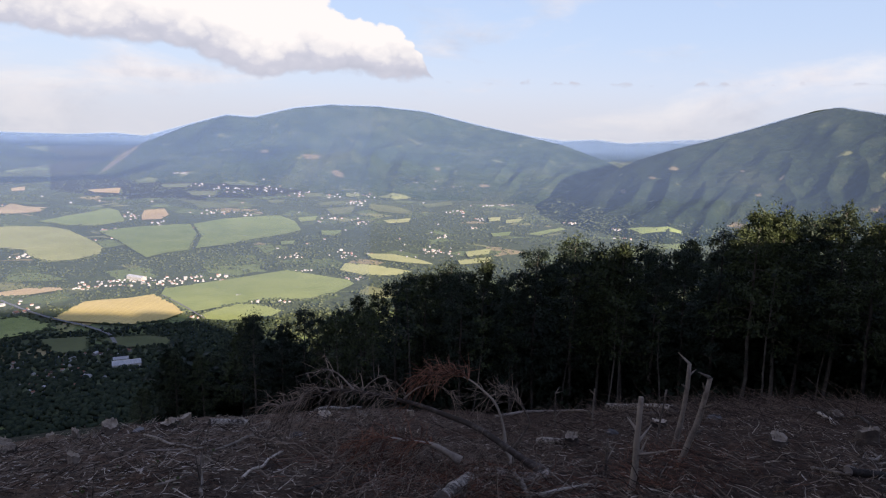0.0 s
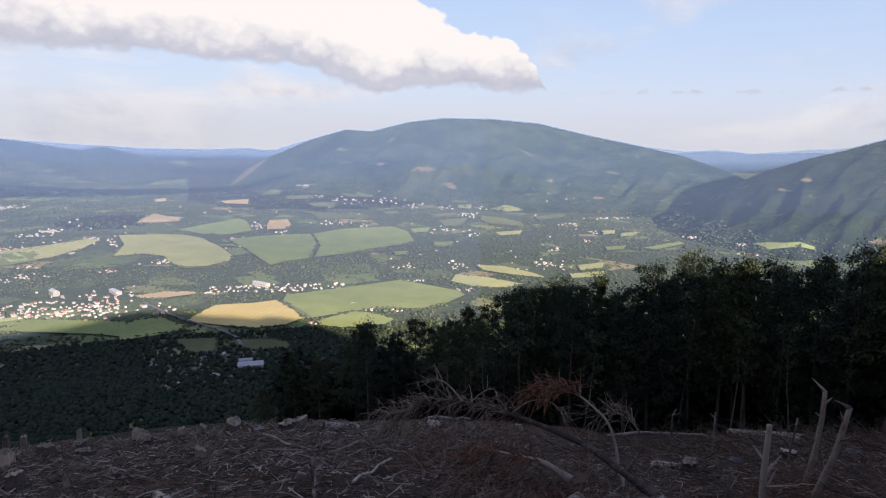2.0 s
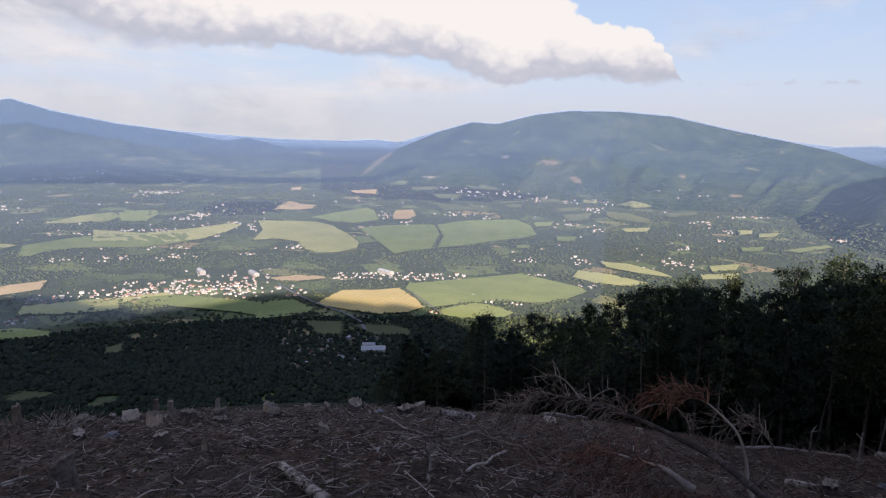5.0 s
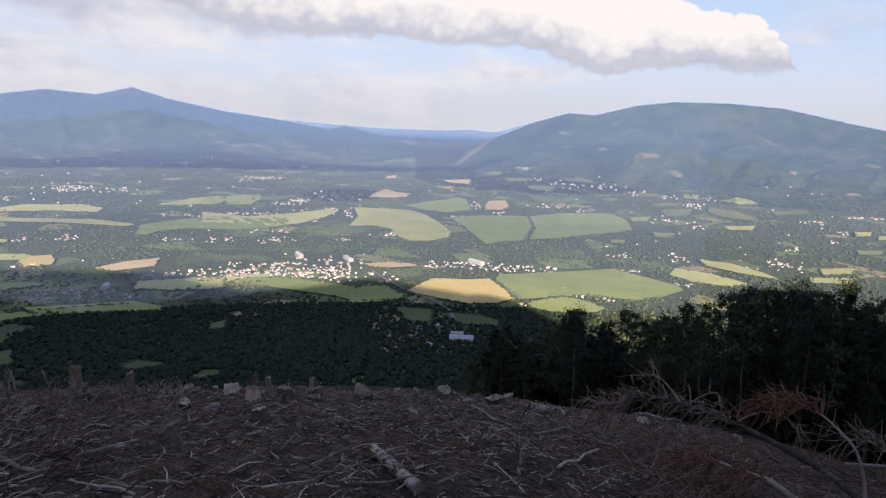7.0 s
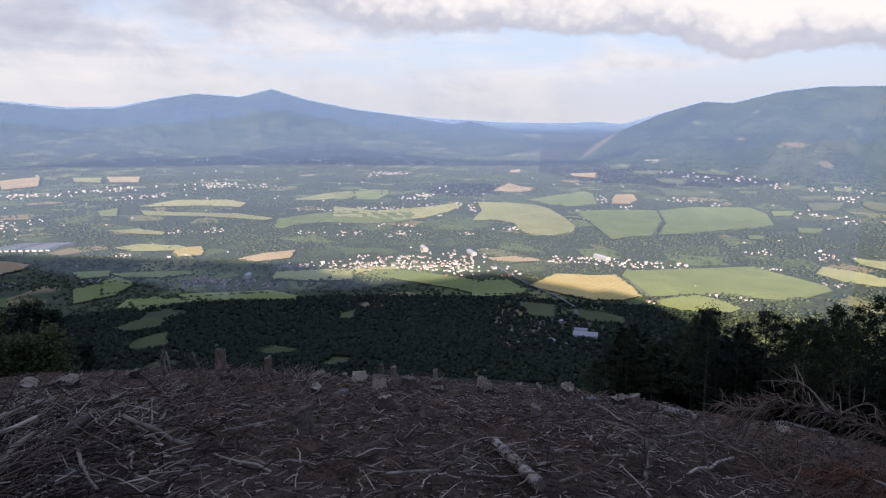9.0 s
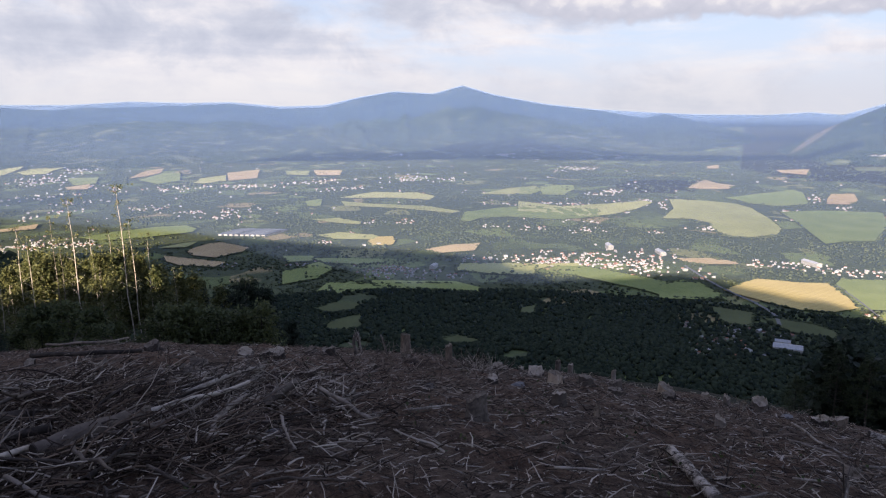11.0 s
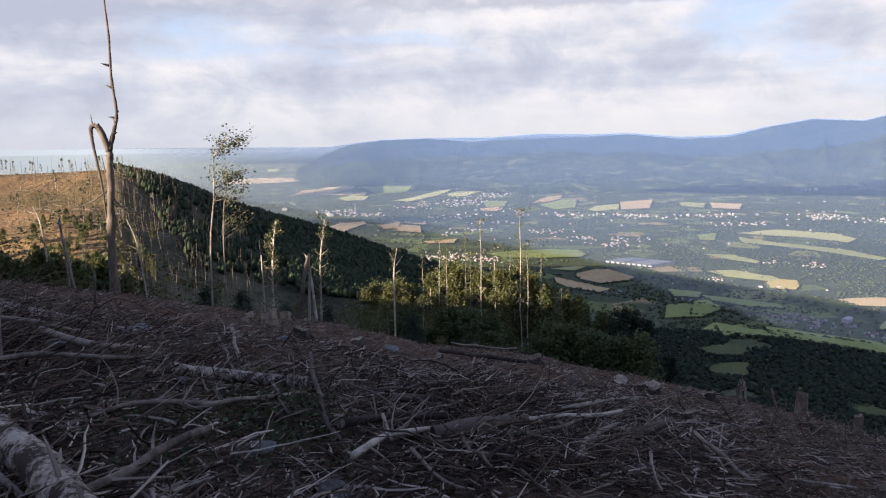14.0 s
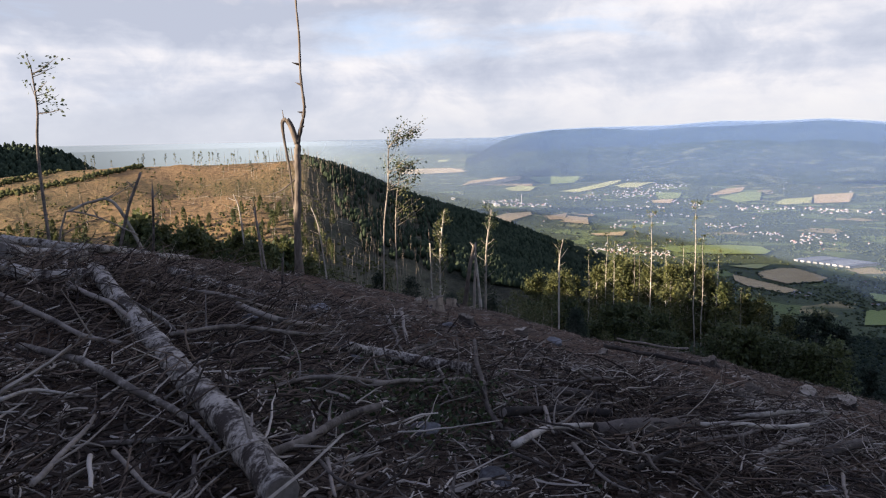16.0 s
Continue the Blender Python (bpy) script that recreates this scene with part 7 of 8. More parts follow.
slash("branch", "weathered grey branch lying on the clearing", 30, zone_all, (0.4, 1.5), (0.006, 0.018), BARK_PALE, 215, 0.1, 0.06, 0.10, 7, 8, 1.0, True)

for i in range(16):
    a = 22 + 78 * ((i * 0.618) % 1.0)
    stump(a, float(np.interp(a, [b[0] for b in BROW], [b[2] for b in BROW])) * (0.55 + 0.42 * ((i * 0.377) % 1.0)), 0.16 + 0.12 * ((i * 0.71) % 1.0), 0.10 + 0.14 * ((i * 0.53) % 1.0))

ROCK = mottled("lichened_grey_rock", (0.045, 0.042, 0.042), (0.16, 0.15, 0.15), 6.0, 0.92, 0.15, "object", 0.4, 20.0, 0.01)


def rock(az, r, size, seed):
    """A half-sunk field stone."""
    bm = bmesh.new()
    bmesh.ops.create_icosphere(bm, subdivisions=3, radius=1.0)
    for v in bm.verts:
        k = 1 + 0.35 * noise.noise(v.co * 1.1 + Vector((seed, 0, 0))) + 0.12 * noise.noise(v.co * 3.3 + Vector((0, seed, 0)))
        v.co = Vector((v.co.x * 1.25, v.co.y * 0.9, v.co.z * 0.55)) * k * size
    me = bpy.data.meshes.new("rock")
    bm.to_mesh(me)
    bm.free()
    me.materials.append(ROCK)
    ob = tagged(new("rock", me), "grey weathered stone half sunk in the litter", "rock", "stones on the felled slope")
    ob.matrix_world = Matrix.Translation(Vector(spot(az, r, 0.10 * size + (0.06 if az > 84 and r < 12 else 0)))) @ Matrix.Rotation(seed * 1.7, 4, "Z")


for i, (az, r, size) in enumerate(((104.5, 5.2, 0.10), (110.0, 7.6, 0.11), (118.6, 8.0, 0.10), (98.2, 4.6, 0.12), (113.2, 11.0, 0.15), (102.0, 13.2, 0.17), (88.5, 4.3, 0.12), (92.8, 17.5, 0.2), (84.0, 10.2, 0.12),
                                   (71.0, 7.2, 0.09), (57.0, 11.8, 0.12), (49.0, 14.0, 0.14), (37.0, 12.2, 0.10), (27.0, 15.0, 0.15), (14.0, 14.0, 0.13), (-14.0, 18.0, 0.16), (-22.0, 21.0, 0.2), (121.0, 5.6, 0.08))):
    rock(az, r, size, i + 1)

# ---- trees ----


def leaf_material(name, dark, light):
    m = bpy.data.materials.new(name)
    m.use_nodes = True
    nt = m.node_tree
    b = nt.nodes["Principled BSDF"]
    out = nt.nodes["Material Output"]
    b.inputs["Roughness"].default_value, b.inputs["Specular IOR Level"].default_value = 0.6, 0.25
    f = math_node(nt, "ADD", math_node(nt, "MULTIPLY", random_of(nt, "island"), 0.6), math_node(nt, "MULTIPLY", noise_node(nt, coords(nt), 0.7, 3), 0.5))
    f = math_node(nt, "ADD", f, math_node(nt, "MULTIPLY", math_node(nt, "SUBTRACT", random_of(nt, "object"), 0.5), 0.2))
    col = ramp_node(nt, f, [(0.2, dark), (0.8, light)])
    nt.links.new(col, b.inputs["Base Color"])
    tr = nt.nodes.new("ShaderNodeBsdfTranslucent")
    nt.links.new(col, tr.inputs["Color"])
    mx = nt.nodes.new("ShaderNodeMixShader")
    mx.inputs[0].default_value = 0.35
    nt.links.new(b.outputs[0], mx.inputs[1])
    nt.links.new(tr.outputs[0], mx.inputs[2])
    nt.links.new(mx.outputs[0], out.inputs[0])
    return m


# beech and fir leaves darkened below real tones to carry the forest's shade
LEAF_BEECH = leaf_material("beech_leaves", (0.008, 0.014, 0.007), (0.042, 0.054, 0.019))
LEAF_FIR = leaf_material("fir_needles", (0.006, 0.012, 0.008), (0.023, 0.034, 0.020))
LEAF_UNDER = leaf_material("shaded_bush_leaves", (0.022, 0.032, 0.014), (0.085, 0.098, 0.036))
LEAF_YOUNG = leaf_material("young_leaves", (0.026, 0.036, 0.011), (0.100, 0.100, 0.034))
BARK_BEECH = mottled("beech_bark", (0.020, 0.017, 0.015), (0.085, 0.075, 0.064), 2.5, 0.9, 0.1, "object", 0.3, 18.0, 0.01)
BARK_LIGHT = mottled("pale_stem_bark", (0.12, 0.10, 0.08), (0.38, 0.33, 0.27), 2.0, 0.9, 0.1, "object", 0.3, 18.0, 0.008)
BARK_DEAD = mottled("dead_standing_wood", (0.024, 0.018, 0.015), (0.165, 0.132, 0.105), 2.0, 0.9, 0.1, None, 0.3, 14.0, 0.02, (1, 1, 0.25))


def leaf_soup(centres, dirs, size, rng, per=1, spread=0.0, wide=0.36):
    """Small leaf sprays: kinked pairs of triangles at given places."""
    C = np.repeat(centres, per, axis=0) + rng.normal(size=(len(centres) * per, 3)) * spread
    D = np.repeat(dirs, per, axis=0) + rng.normal(size=(len(centres) * per, 3)) * 0.7
    n = len(C)
    D /= np.linalg.norm(D, axis=1)[:, None] + 1e-9
    N = rng.normal(size=(n, 3)) + np.array([0, 0, 1.2])
    S = np.cross(D, N)
    S /= np.linalg.norm(S, axis=1)[:, None] + 1e-9
    s = (size[0] + (size[1] - size[0]) * rng.uniform(0, 1, n))[:, None]
    drop = np.array([0, 0, -0.18]) * s
    V = np.stack([C, C + D * s * 0.5 + S * s * wide, C + D * s + drop, C + D * s * 0.5 - S * s * wide], 1).reshape(-1, 3)
    b = (np.arange(n) * 4)[:, None]
    F = np.concatenate([b + np.array([[0, 1, 2]]), b + np.array([[0, 2, 3]])])
    return V, F


def broadleaf_meshes(seed, h, trunk_r, crown_from, crown_w, limbs, sprays, leaf, top_shape=0.75, layered=False, bare=0.0):
    """Trunk with limbs, and a crown of many leaf sprays in tiers along the limbs."""
    rng = np.random.RandomState(seed)
    n = 12
    lean = rng.normal(size=2) * 0.02 * h
    line = np.stack([np.linspace(0, lean[0], n) + np.cumsum(rng.normal(0, 0.010 * h, n)) * 0.4, np.linspace(0, lean[1], n) + np.cumsum(rng.normal(0, 0.010 * h, n)) * 0.4, np.linspace(-0.5, h, n)], -1)
    line[0, :2] = 0
    line[1, :2] *= 0.3
    paths = [(line, trunk_r * np.linspace(1.15, 0.10, n) ** 0.8)]
    centres, dirs = [], []
    for k in range(limbs):
        t = crown_from + (1 - crown_from) * (k + rng.uniform(0, 1)) / limbs
        p = np.array([np.interp(t * h, line[:, 2], line[:, i]) for i in range(3)])
        a = k * 2.4 + rng.uniform(-0.6, 0.6)
        u = (t - crown_from) / (1 - crown_from)
        w = crown_w * (0.45 + 0.75 * math.sin(math.pi * min(1, 0.22 + u * top_shape))) * rng.uniform(0.65, 1.2) * (1 - (0.68 if layered else 0.55) * u)
        rise = rng.uniform(-0.08, 0.22) if layered else rng.uniform(0.25, 0.8)
        d = np.array([math.cos(a), math.sin(a), rise])
        q = [p, p + d * w * 0.5 + np.array([0, 0, 0.04 * w]), p + d * w + np.array([0, 0, (-0.16 if layered else 0.05) * w])]
        L = spline(q, 6)
        paths.append((L, trunk_r * (0.30 - 0.18 * u) * np.linspace(1, 0.15, 6)))
        if rng.uniform() < bare:
            continue
        fans = [(rng.uniform(0.35, 1.0) ** 0.7, rng.normal(size=3) * np.array([1, 1, 0.35]) * w * 0.16) for _ in range(4)]
        for s in range(sprays):
            f = rng.uniform(0.25, 1.0) ** 0.7
            off = rng.normal(size=3) * np.array([1, 1, 0.30 if layered else 0.6]) * w * 0.20
            if layered:
                f, mid = fans[s % 4]
                off = mid + rng.normal(size=3) * np.array([1, 1, 0.22]) * w * 0.13
            c = np.array([np.interp(f, np.linspace(0, 1, 6), L[:, i]) for i in range(3)])
            centres.append(c + off)
            dirs.append(d * np.array([1, 1, 0.3]) + off * 0.5)
    for s in range(sprays * 2):
        f = rng.uniform(0.86, 1.02)
        centres.append(np.array([np.interp(f * h, line[:, 2], line[:, i]) for i in range(3)]) + np.array([0, 0, max(0, f - 1) * h]) + rng.normal(size=3) * 0.035 * h * np.array([1, 1, 0.6]))
        dirs.append(np.array([0, 0, 1.0]))
    Vt, Ft = tube_arrays(paths, 7, cap=False)
    Vl, Fl = leaf_soup(np.array(centres), np.array(dirs), leaf, rng, 5 if layered else 3, 0.16 if layered else 0.12, 0.2 if layered else 0.36)
    return (Vt, Ft), (Vl, Fl)


def make_tree(name, label, meshes, bark, leaf, group):
    (Vt, Ft), (Vl, Fl) = meshes
    top = tagged(new(name), label, "tree", group)
    part("trunk", soup_mesh("trunk", Vt, Ft, [bark], smooth=True), top)
    part("crown", soup_mesh("crown", Vl, Fl, [leaf]), top)
    return top


def put_tree(src, used, az, r, h, h0, turn):
    f = max(h, 0.8) / h0
    m = Matrix.Translation(Vector(spot(az, r, -0.1))) @ Matrix.Rotation(turn, 4, "Z")
    if src not in used:
        used.add(src)
        src.matrix_world, ob = m, src
    else:
        ob = copy_thing(src, m)
    ob.scale = (f * 0.9 + 0.1, f * 0.9 + 0.1, f)
    return ob


TOPLINE = [(-50, -4), (-40, -4.5), (-34, -5.2), (-32, -5.0), (-29.5, -4.6), (-27, -3.9), (-24.6, -4.6), (-23.4, -4.8), (-21, -7.0), (-19, -6.9), (-16.5, -7.6), (-14, -8.2), (-12.5, -7.9), (-10.5, -8.6), (-8.7, -7.5), (-6, -9.8),
           (-3, -10.0), (0, -10.9), (2.4, -10.3), (5.0, -12.2), (6.1, -12.3), (8.5, -13.6), (12.3, -14.4), (15, -15.5), (17.8, -15.0), (20.5, -15.9), (23.3, -17.3), (26, -19.5), (29, -21.6)]


def dark_forest():
    rng = random.Random(31)
    g = "trees of the dark forest edge"
    protos = []
    for k in range(4):
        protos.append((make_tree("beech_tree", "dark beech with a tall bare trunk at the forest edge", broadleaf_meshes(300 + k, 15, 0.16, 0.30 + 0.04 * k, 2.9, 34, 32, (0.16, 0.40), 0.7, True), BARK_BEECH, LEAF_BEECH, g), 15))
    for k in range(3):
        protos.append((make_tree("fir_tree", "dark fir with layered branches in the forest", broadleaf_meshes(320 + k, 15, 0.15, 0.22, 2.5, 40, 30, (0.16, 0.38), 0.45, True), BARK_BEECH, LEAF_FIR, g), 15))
    used = set()
    az = -46.0
    row = 0
    spots = []
    while az < 29:
        spots.append((az + rng.uniform(-0.4, 0.4), 0))
        az += rng.uniform(1.4, 2.9)
    az = -46.0
    while az < 27:
        spots.append((az + rng.uniform(-0.5, 0.5), 1))
        az += rng.uniform(1.1, 1.7)
    az = -46.0
    while az < 24:
        spots.append((az + rng.uniform(-0.5, 0.5), 2))
        az += rng.uniform(1.4, 2.0)
    for az, row in spots:
        r0 = float(np.interp(az, [-46, -5, 8, 29], [46, 45, 50, 62]))
        r = r0 + row * 8 + rng.uniform(-1.5, 3.0)
        el = float(np.interp(az, [t[0] for t in TOPLINE], [t[1] for t in TOPLINE])) - (0 if row == 0 else rng.uniform(0.4, 1.7)) - rng.choice((-0.3, -0.1, 0.1, 0.5, 1.3))
        h = EYE_Z + r * math.tan(radians(el)) - float(ground_z(az, r))
        if h < 4:
            continue
        src, h0 = protos[rng.randrange(7)]
        put_tree(src, used, az, r, h, h0, rng.uniform(0, 6.28))
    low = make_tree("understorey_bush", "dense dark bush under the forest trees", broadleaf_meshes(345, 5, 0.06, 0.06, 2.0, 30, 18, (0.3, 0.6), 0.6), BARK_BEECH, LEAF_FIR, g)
    for i in range(230):
        az = rng.uniform(-46, 24) if i < 130 else rng.uniform(-44, 4)
        r = float(np.interp(az, [-46, -5, 8, 29], [52, 51, 56, 68])) + rng.uniform(-3, 20)
        put_tree(low, used, az, r, rng.uniform(4, 8.0), 5, rng.uniform(0, 6.28))
    # thin stems and dead poles at the front of the wood
    thin = make_tree("young_beech", "thin understorey beech with few leaves at the forest edge", broadleaf_meshes(340, 10, 0.07, 0.45, 1.0, 14, 10, (0.2, 0.4), 0.6, False, 0.3), BARK_BEECH, LEAF_BEECH, g)
    for i in range(16):
        az = rng.uniform(-36, 12)
        put_tree(thin, used, az, rng.uniform(43, 48), rng.uniform(6, 10.5), 10, rng.uniform(0, 6.28))


dark_forest()


def sunny_stand():
    rng = random.Random(41)
    g = "young trees of the sunlit stand"
    protos = [(make_tree("young_beech", "slender young beech with sunlit yellow-green leaves", broadleaf_meshes(400 + k, 10, 0.065, 0.40, 1.25, 32, 30, (0.13, 0.28), 0.8, False, 0.12), BARK_LIGHT, LEAF_YOUNG, g), 10) for k in range(4)]
    tall = make_tree("bare_pole_tree", "tall thin almost bare tree above the young stand", broadleaf_meshes(410, 15, 0.055, 0.45, 0.7, 16, 5, (0.12, 0.24), 0.8, False, 0.6), BARK_LIGHT, LEAF_YOUNG, g)
    fir = make_tree("fir_tree", "dark young fir beside the sunlit stand", broadleaf_meshes(411, 10, 0.12, 0.10, 2.2, 44, 22, (0.24, 0.46), 0.4, True), BARK_BEECH, LEAF_FIR, g)
    used = set()
    for i in range(50):
        az = rng.uniform(74.5, 94.5)
        r = rng.uniform(52, 70)
        el = float(np.interp(az, [71, 75, 79, 81, 87.5, 89, 92, 95.6], [-14.3, -13.6, -11.8, -10.6, -10.2, -10.9, -11.4, -11.9])) - rng.uniform(0, 1.0)
        h = EYE_Z + r * math.tan(radians(el)) - float(ground_z(az, r))
        put_tree(protos[rng.randrange(4)][0], used, az, r, max(4, h), 10, rng.uniform(0, 6.28))
    for az, el in ((79.6, -9.4), (83.4, -8.6), (85.6, -9.2), (89.8, -9.4), (80.6, -8.2), (84.6, -6.4), (81.2, -5.6), (87.6, -8.9), (88.6, -8.2), (82.6, -9.0), (92.1, -8.9), (77.8, -12.2), (86.2, -7.6)):
        r = rng.uniform(50, 56)
        put_tree(tall, used, az, r, EYE_Z + r * math.tan(radians(el)) - float(ground_z(az, r)), 15, rng.uniform(0, 6.28))
    for az, el, r in ((72.6, -13.6, 55), (71.2, -14.4, 56), (74.2, -14.3, 58), (76.5, -14.2, 62), (69.0, -17.2, 54)):
        put_tree(fir, used, az, r, EYE_Z + r * math.tan(radians(el)) - float(ground_z(az, r)), 10, rng.uniform(0, 6.28))
    low = make_tree("understorey_bush", "dark leafy bush at the shaded foot of the stand", broadleaf_meshes(430, 4, 0.05, 0.05, 1.5, 30, 18, (0.12, 0.28), 0.7), BARK_BEECH, LEAF_UNDER, g)
    for i in range(46):
        put_tree(low, used, rng.uniform(71, 96), rng.uniform(45, 52), rng.uniform(2.2, 4.2), 4, rng.uniform(0, 6.28))
    # leafy bushes and saplings along the brow
    bush = make_tree("sapling", "bushy green sapling on the brow of the slope", broadleaf_meshes(420, 3, 0.035, 0.10, 0.9, 26, 15, (0.06, 0.14), 0.7), BARK_LIGHT, LEAF_YOUNG, "saplings along the brow")
    spruce = make_tree("young_spruce", "small dark green spruce on the brow of the slope", broadleaf_meshes(421, 3, 0.05, 0.05, 0.85, 36, 20, (0.07, 0.17), 0.25, True), BARK_BEECH, LEAF_FIR, "saplings along the brow")
    for i in range(120):
        az = rng.uniform(88, 140)
        r = float(np.interp(az, [90, 140], [42, 36])) + (rng.uniform(-6, 8) if i < 60 else rng.uniform(4, 45))
        put_tree(spruce if rng.random() < (0.6 if 103 < az < 125 else 0.3) else bush, used, az, r, rng.uniform(1.4, 3.0) * (1.0 if i < 60 else 1.5), 3, rng.uniform(0, 6.28))


sunny_stand()


def lone_tree(name, label, pts, r, r0, r1, twigs, leaves, leaf_mat, seed, bark=None, wind=(0, 0, 0), reach=0.9, leaf_from=0.4):
    """A single thin tree drawn by its own crooked stem."""
    rng = np.random.RandomState(seed)
    P = [np.array([-math.sin(radians(a)) * r, math.cos(radians(a)) * r, EYE_Z + r * math.tan(radians(e))]) for a, e in pts]
    foot = spot(pts[0][0], r, -0.2)
    P[0] = foot
    top = tagged(new(name), label, "tree", "lone trees on the brow")
    n = 18
    L = spline(P, n)
    rad = np.linspace(r0, r1, n)
    paths, centres, dirs = [(L, rad)], [], []
    for k in range(twigs):
        f = rng.uniform(leaf_from, 1.0)
        p = np.array([np.interp(f, np.linspace(0, 1, n), L[:, i]) for i in range(3)])
        a = rng.uniform(0, 6.28)
        d = np.array([math.cos(a), math.sin(a), rng.uniform(0.1, 0.9)]) + np.array(wind)
        w = reach * rng.uniform(0.4, 1.2) * (1.3 - 0.7 * f)
        q = spline([p, p + d * w * 0.5, p + d * w + np.array([0, 0, 0.1 * w])], 5)
        paths.append((q, np.linspace(r0 * 0.28, 0.006, 5)))
        for s in range(leaves):
            g = rng.uniform(0.3, 1.0)
            centres.append(np.array([np.interp(g, np.linspace(0, 1, 5), q[:, i]) for i in range(3)]) + rng.normal(size=3) * 0.10 * reach)
            dirs.append(d)
    V, F = tube_arrays(paths, 7, cap=False)
    part("trunk", soup_mesh("trunk", V, F, [bark or BARK_LIGHT], smooth=True), top)
    if centres:
        Vl, Fl = leaf_soup(np.array(centres), np.array(dirs), (0.06, 0.15), rng, 3, 0.09)
        part("crown", soup_mesh("crown", Vl, Fl, [leaf_mat]), top)
    return top


W = (-0.1, 0.75, 0.25)
lone_tree("windswept_tree", "thin young tree with leaves swept to one side", [(107.4, -12), (107.2, -8), (106.7, -4), (106.5, -0.9), (105.6, -0.2)], 32, 0.05, 0.015, 34, 9, LEAF_BEECH, 501, None, W, 1.15, 0.42)
lone_tree("windswept_tree", "second thin stem with sparse swept leaves", [(106.2, -12), (106.2, -8), (106.0, -5), (105.6, -2.6)], 32.5, 0.042, 0.015, 24, 8, LEAF_YOUNG, 502, None, W, 0.9, 0.35)
lone_tree("leafy_pole", "narrow pole-like tree clothed in small leaves", [(102.6, -13), (102.4, -9.5), (102.0, -6.2)], 36, 0.07, 0.03, 44, 8, LEAF_YOUNG, 503, None, (0, 0, 0.2), 0.5, 0.1)
lone_tree("leafy_pole", "narrow pole-like tree clothed in small dark leaves", [(98.6, -14), (98.5, -10), (98.0, -6.3)], 36, 0.07, 0.03, 40, 8, LEAF_BEECH, 504, None, (0, 0, 0.2), 0.5, 0.15)
lone_tree("bare_pole", "thin dead pole without branches", [(103.2, -13), (103.3, -9.0)], 37, 0.05, 0.03, 2, 0, LEAF_BEECH, 505)
lone_tree("bare_pole", "thin forked dead pole", [(92.3, -14.5), (92.3, -11), (92.0, -8.8)], 38, 0.06, 0.02, 5, 1, LEAF_BEECH, 506, None, (0, 0, 0.5), 0.6)
lone_tree("snag", "splintered dark snag leaning on the brow", [(100.6, -13.0), (99.9, -11), (99.5, -9.2)], 33, 0.13, 0.06, 5, 0, LEAF_BEECH, 507, BARK_DEAD, (0, 0, 0.4), 0.35)
lone_tree("snag", "pale splintered broken stem on the brow", [(98.9, -13.4), (99.4, -10.5), (99.7, -9.1)], 33.5, 0.08, 0.03, 4, 0, LEAF_BEECH, 508, None, (0, 0, 0.4), 0.3)
lone_tree("sparse_tree", "thin tall tree with a tuft of leaves at its top", [(132.6, -5.5), (132.7, -1.0), (132.4, 2.5), (132.5, 5.5)], 24, 0.055, 0.018, 11, 5, LEAF_UNDER, 509, BARK_GREY, (-0.55, 0.6, 0.0), 0.7, 0.62)
lone_tree("bare_pole", "leaning thin dead pole", [(112.0, -10.2), (112.6, -7.8), (113.2, -5.6)], 31, 0.04, 0.02, 2, 0, LEAF_BEECH, 510)
lone_tree("bare_pole", "leaning pale dead pole", [(118.5, -8.8), (118.9, -6.0), (119.3, -4.3)], 31, 0.045, 0.02, 2, 0, LEAF_BEECH, 511)
lone_tree("bare_pole", "arched pale dead stem over the brow", [(126.0, -6.7), (128.0, -4.7), (129.6, -4.4), (131.2, -5.0)], 20, 0.05, 0.03, 2, 0, LEAF_BEECH, 512)


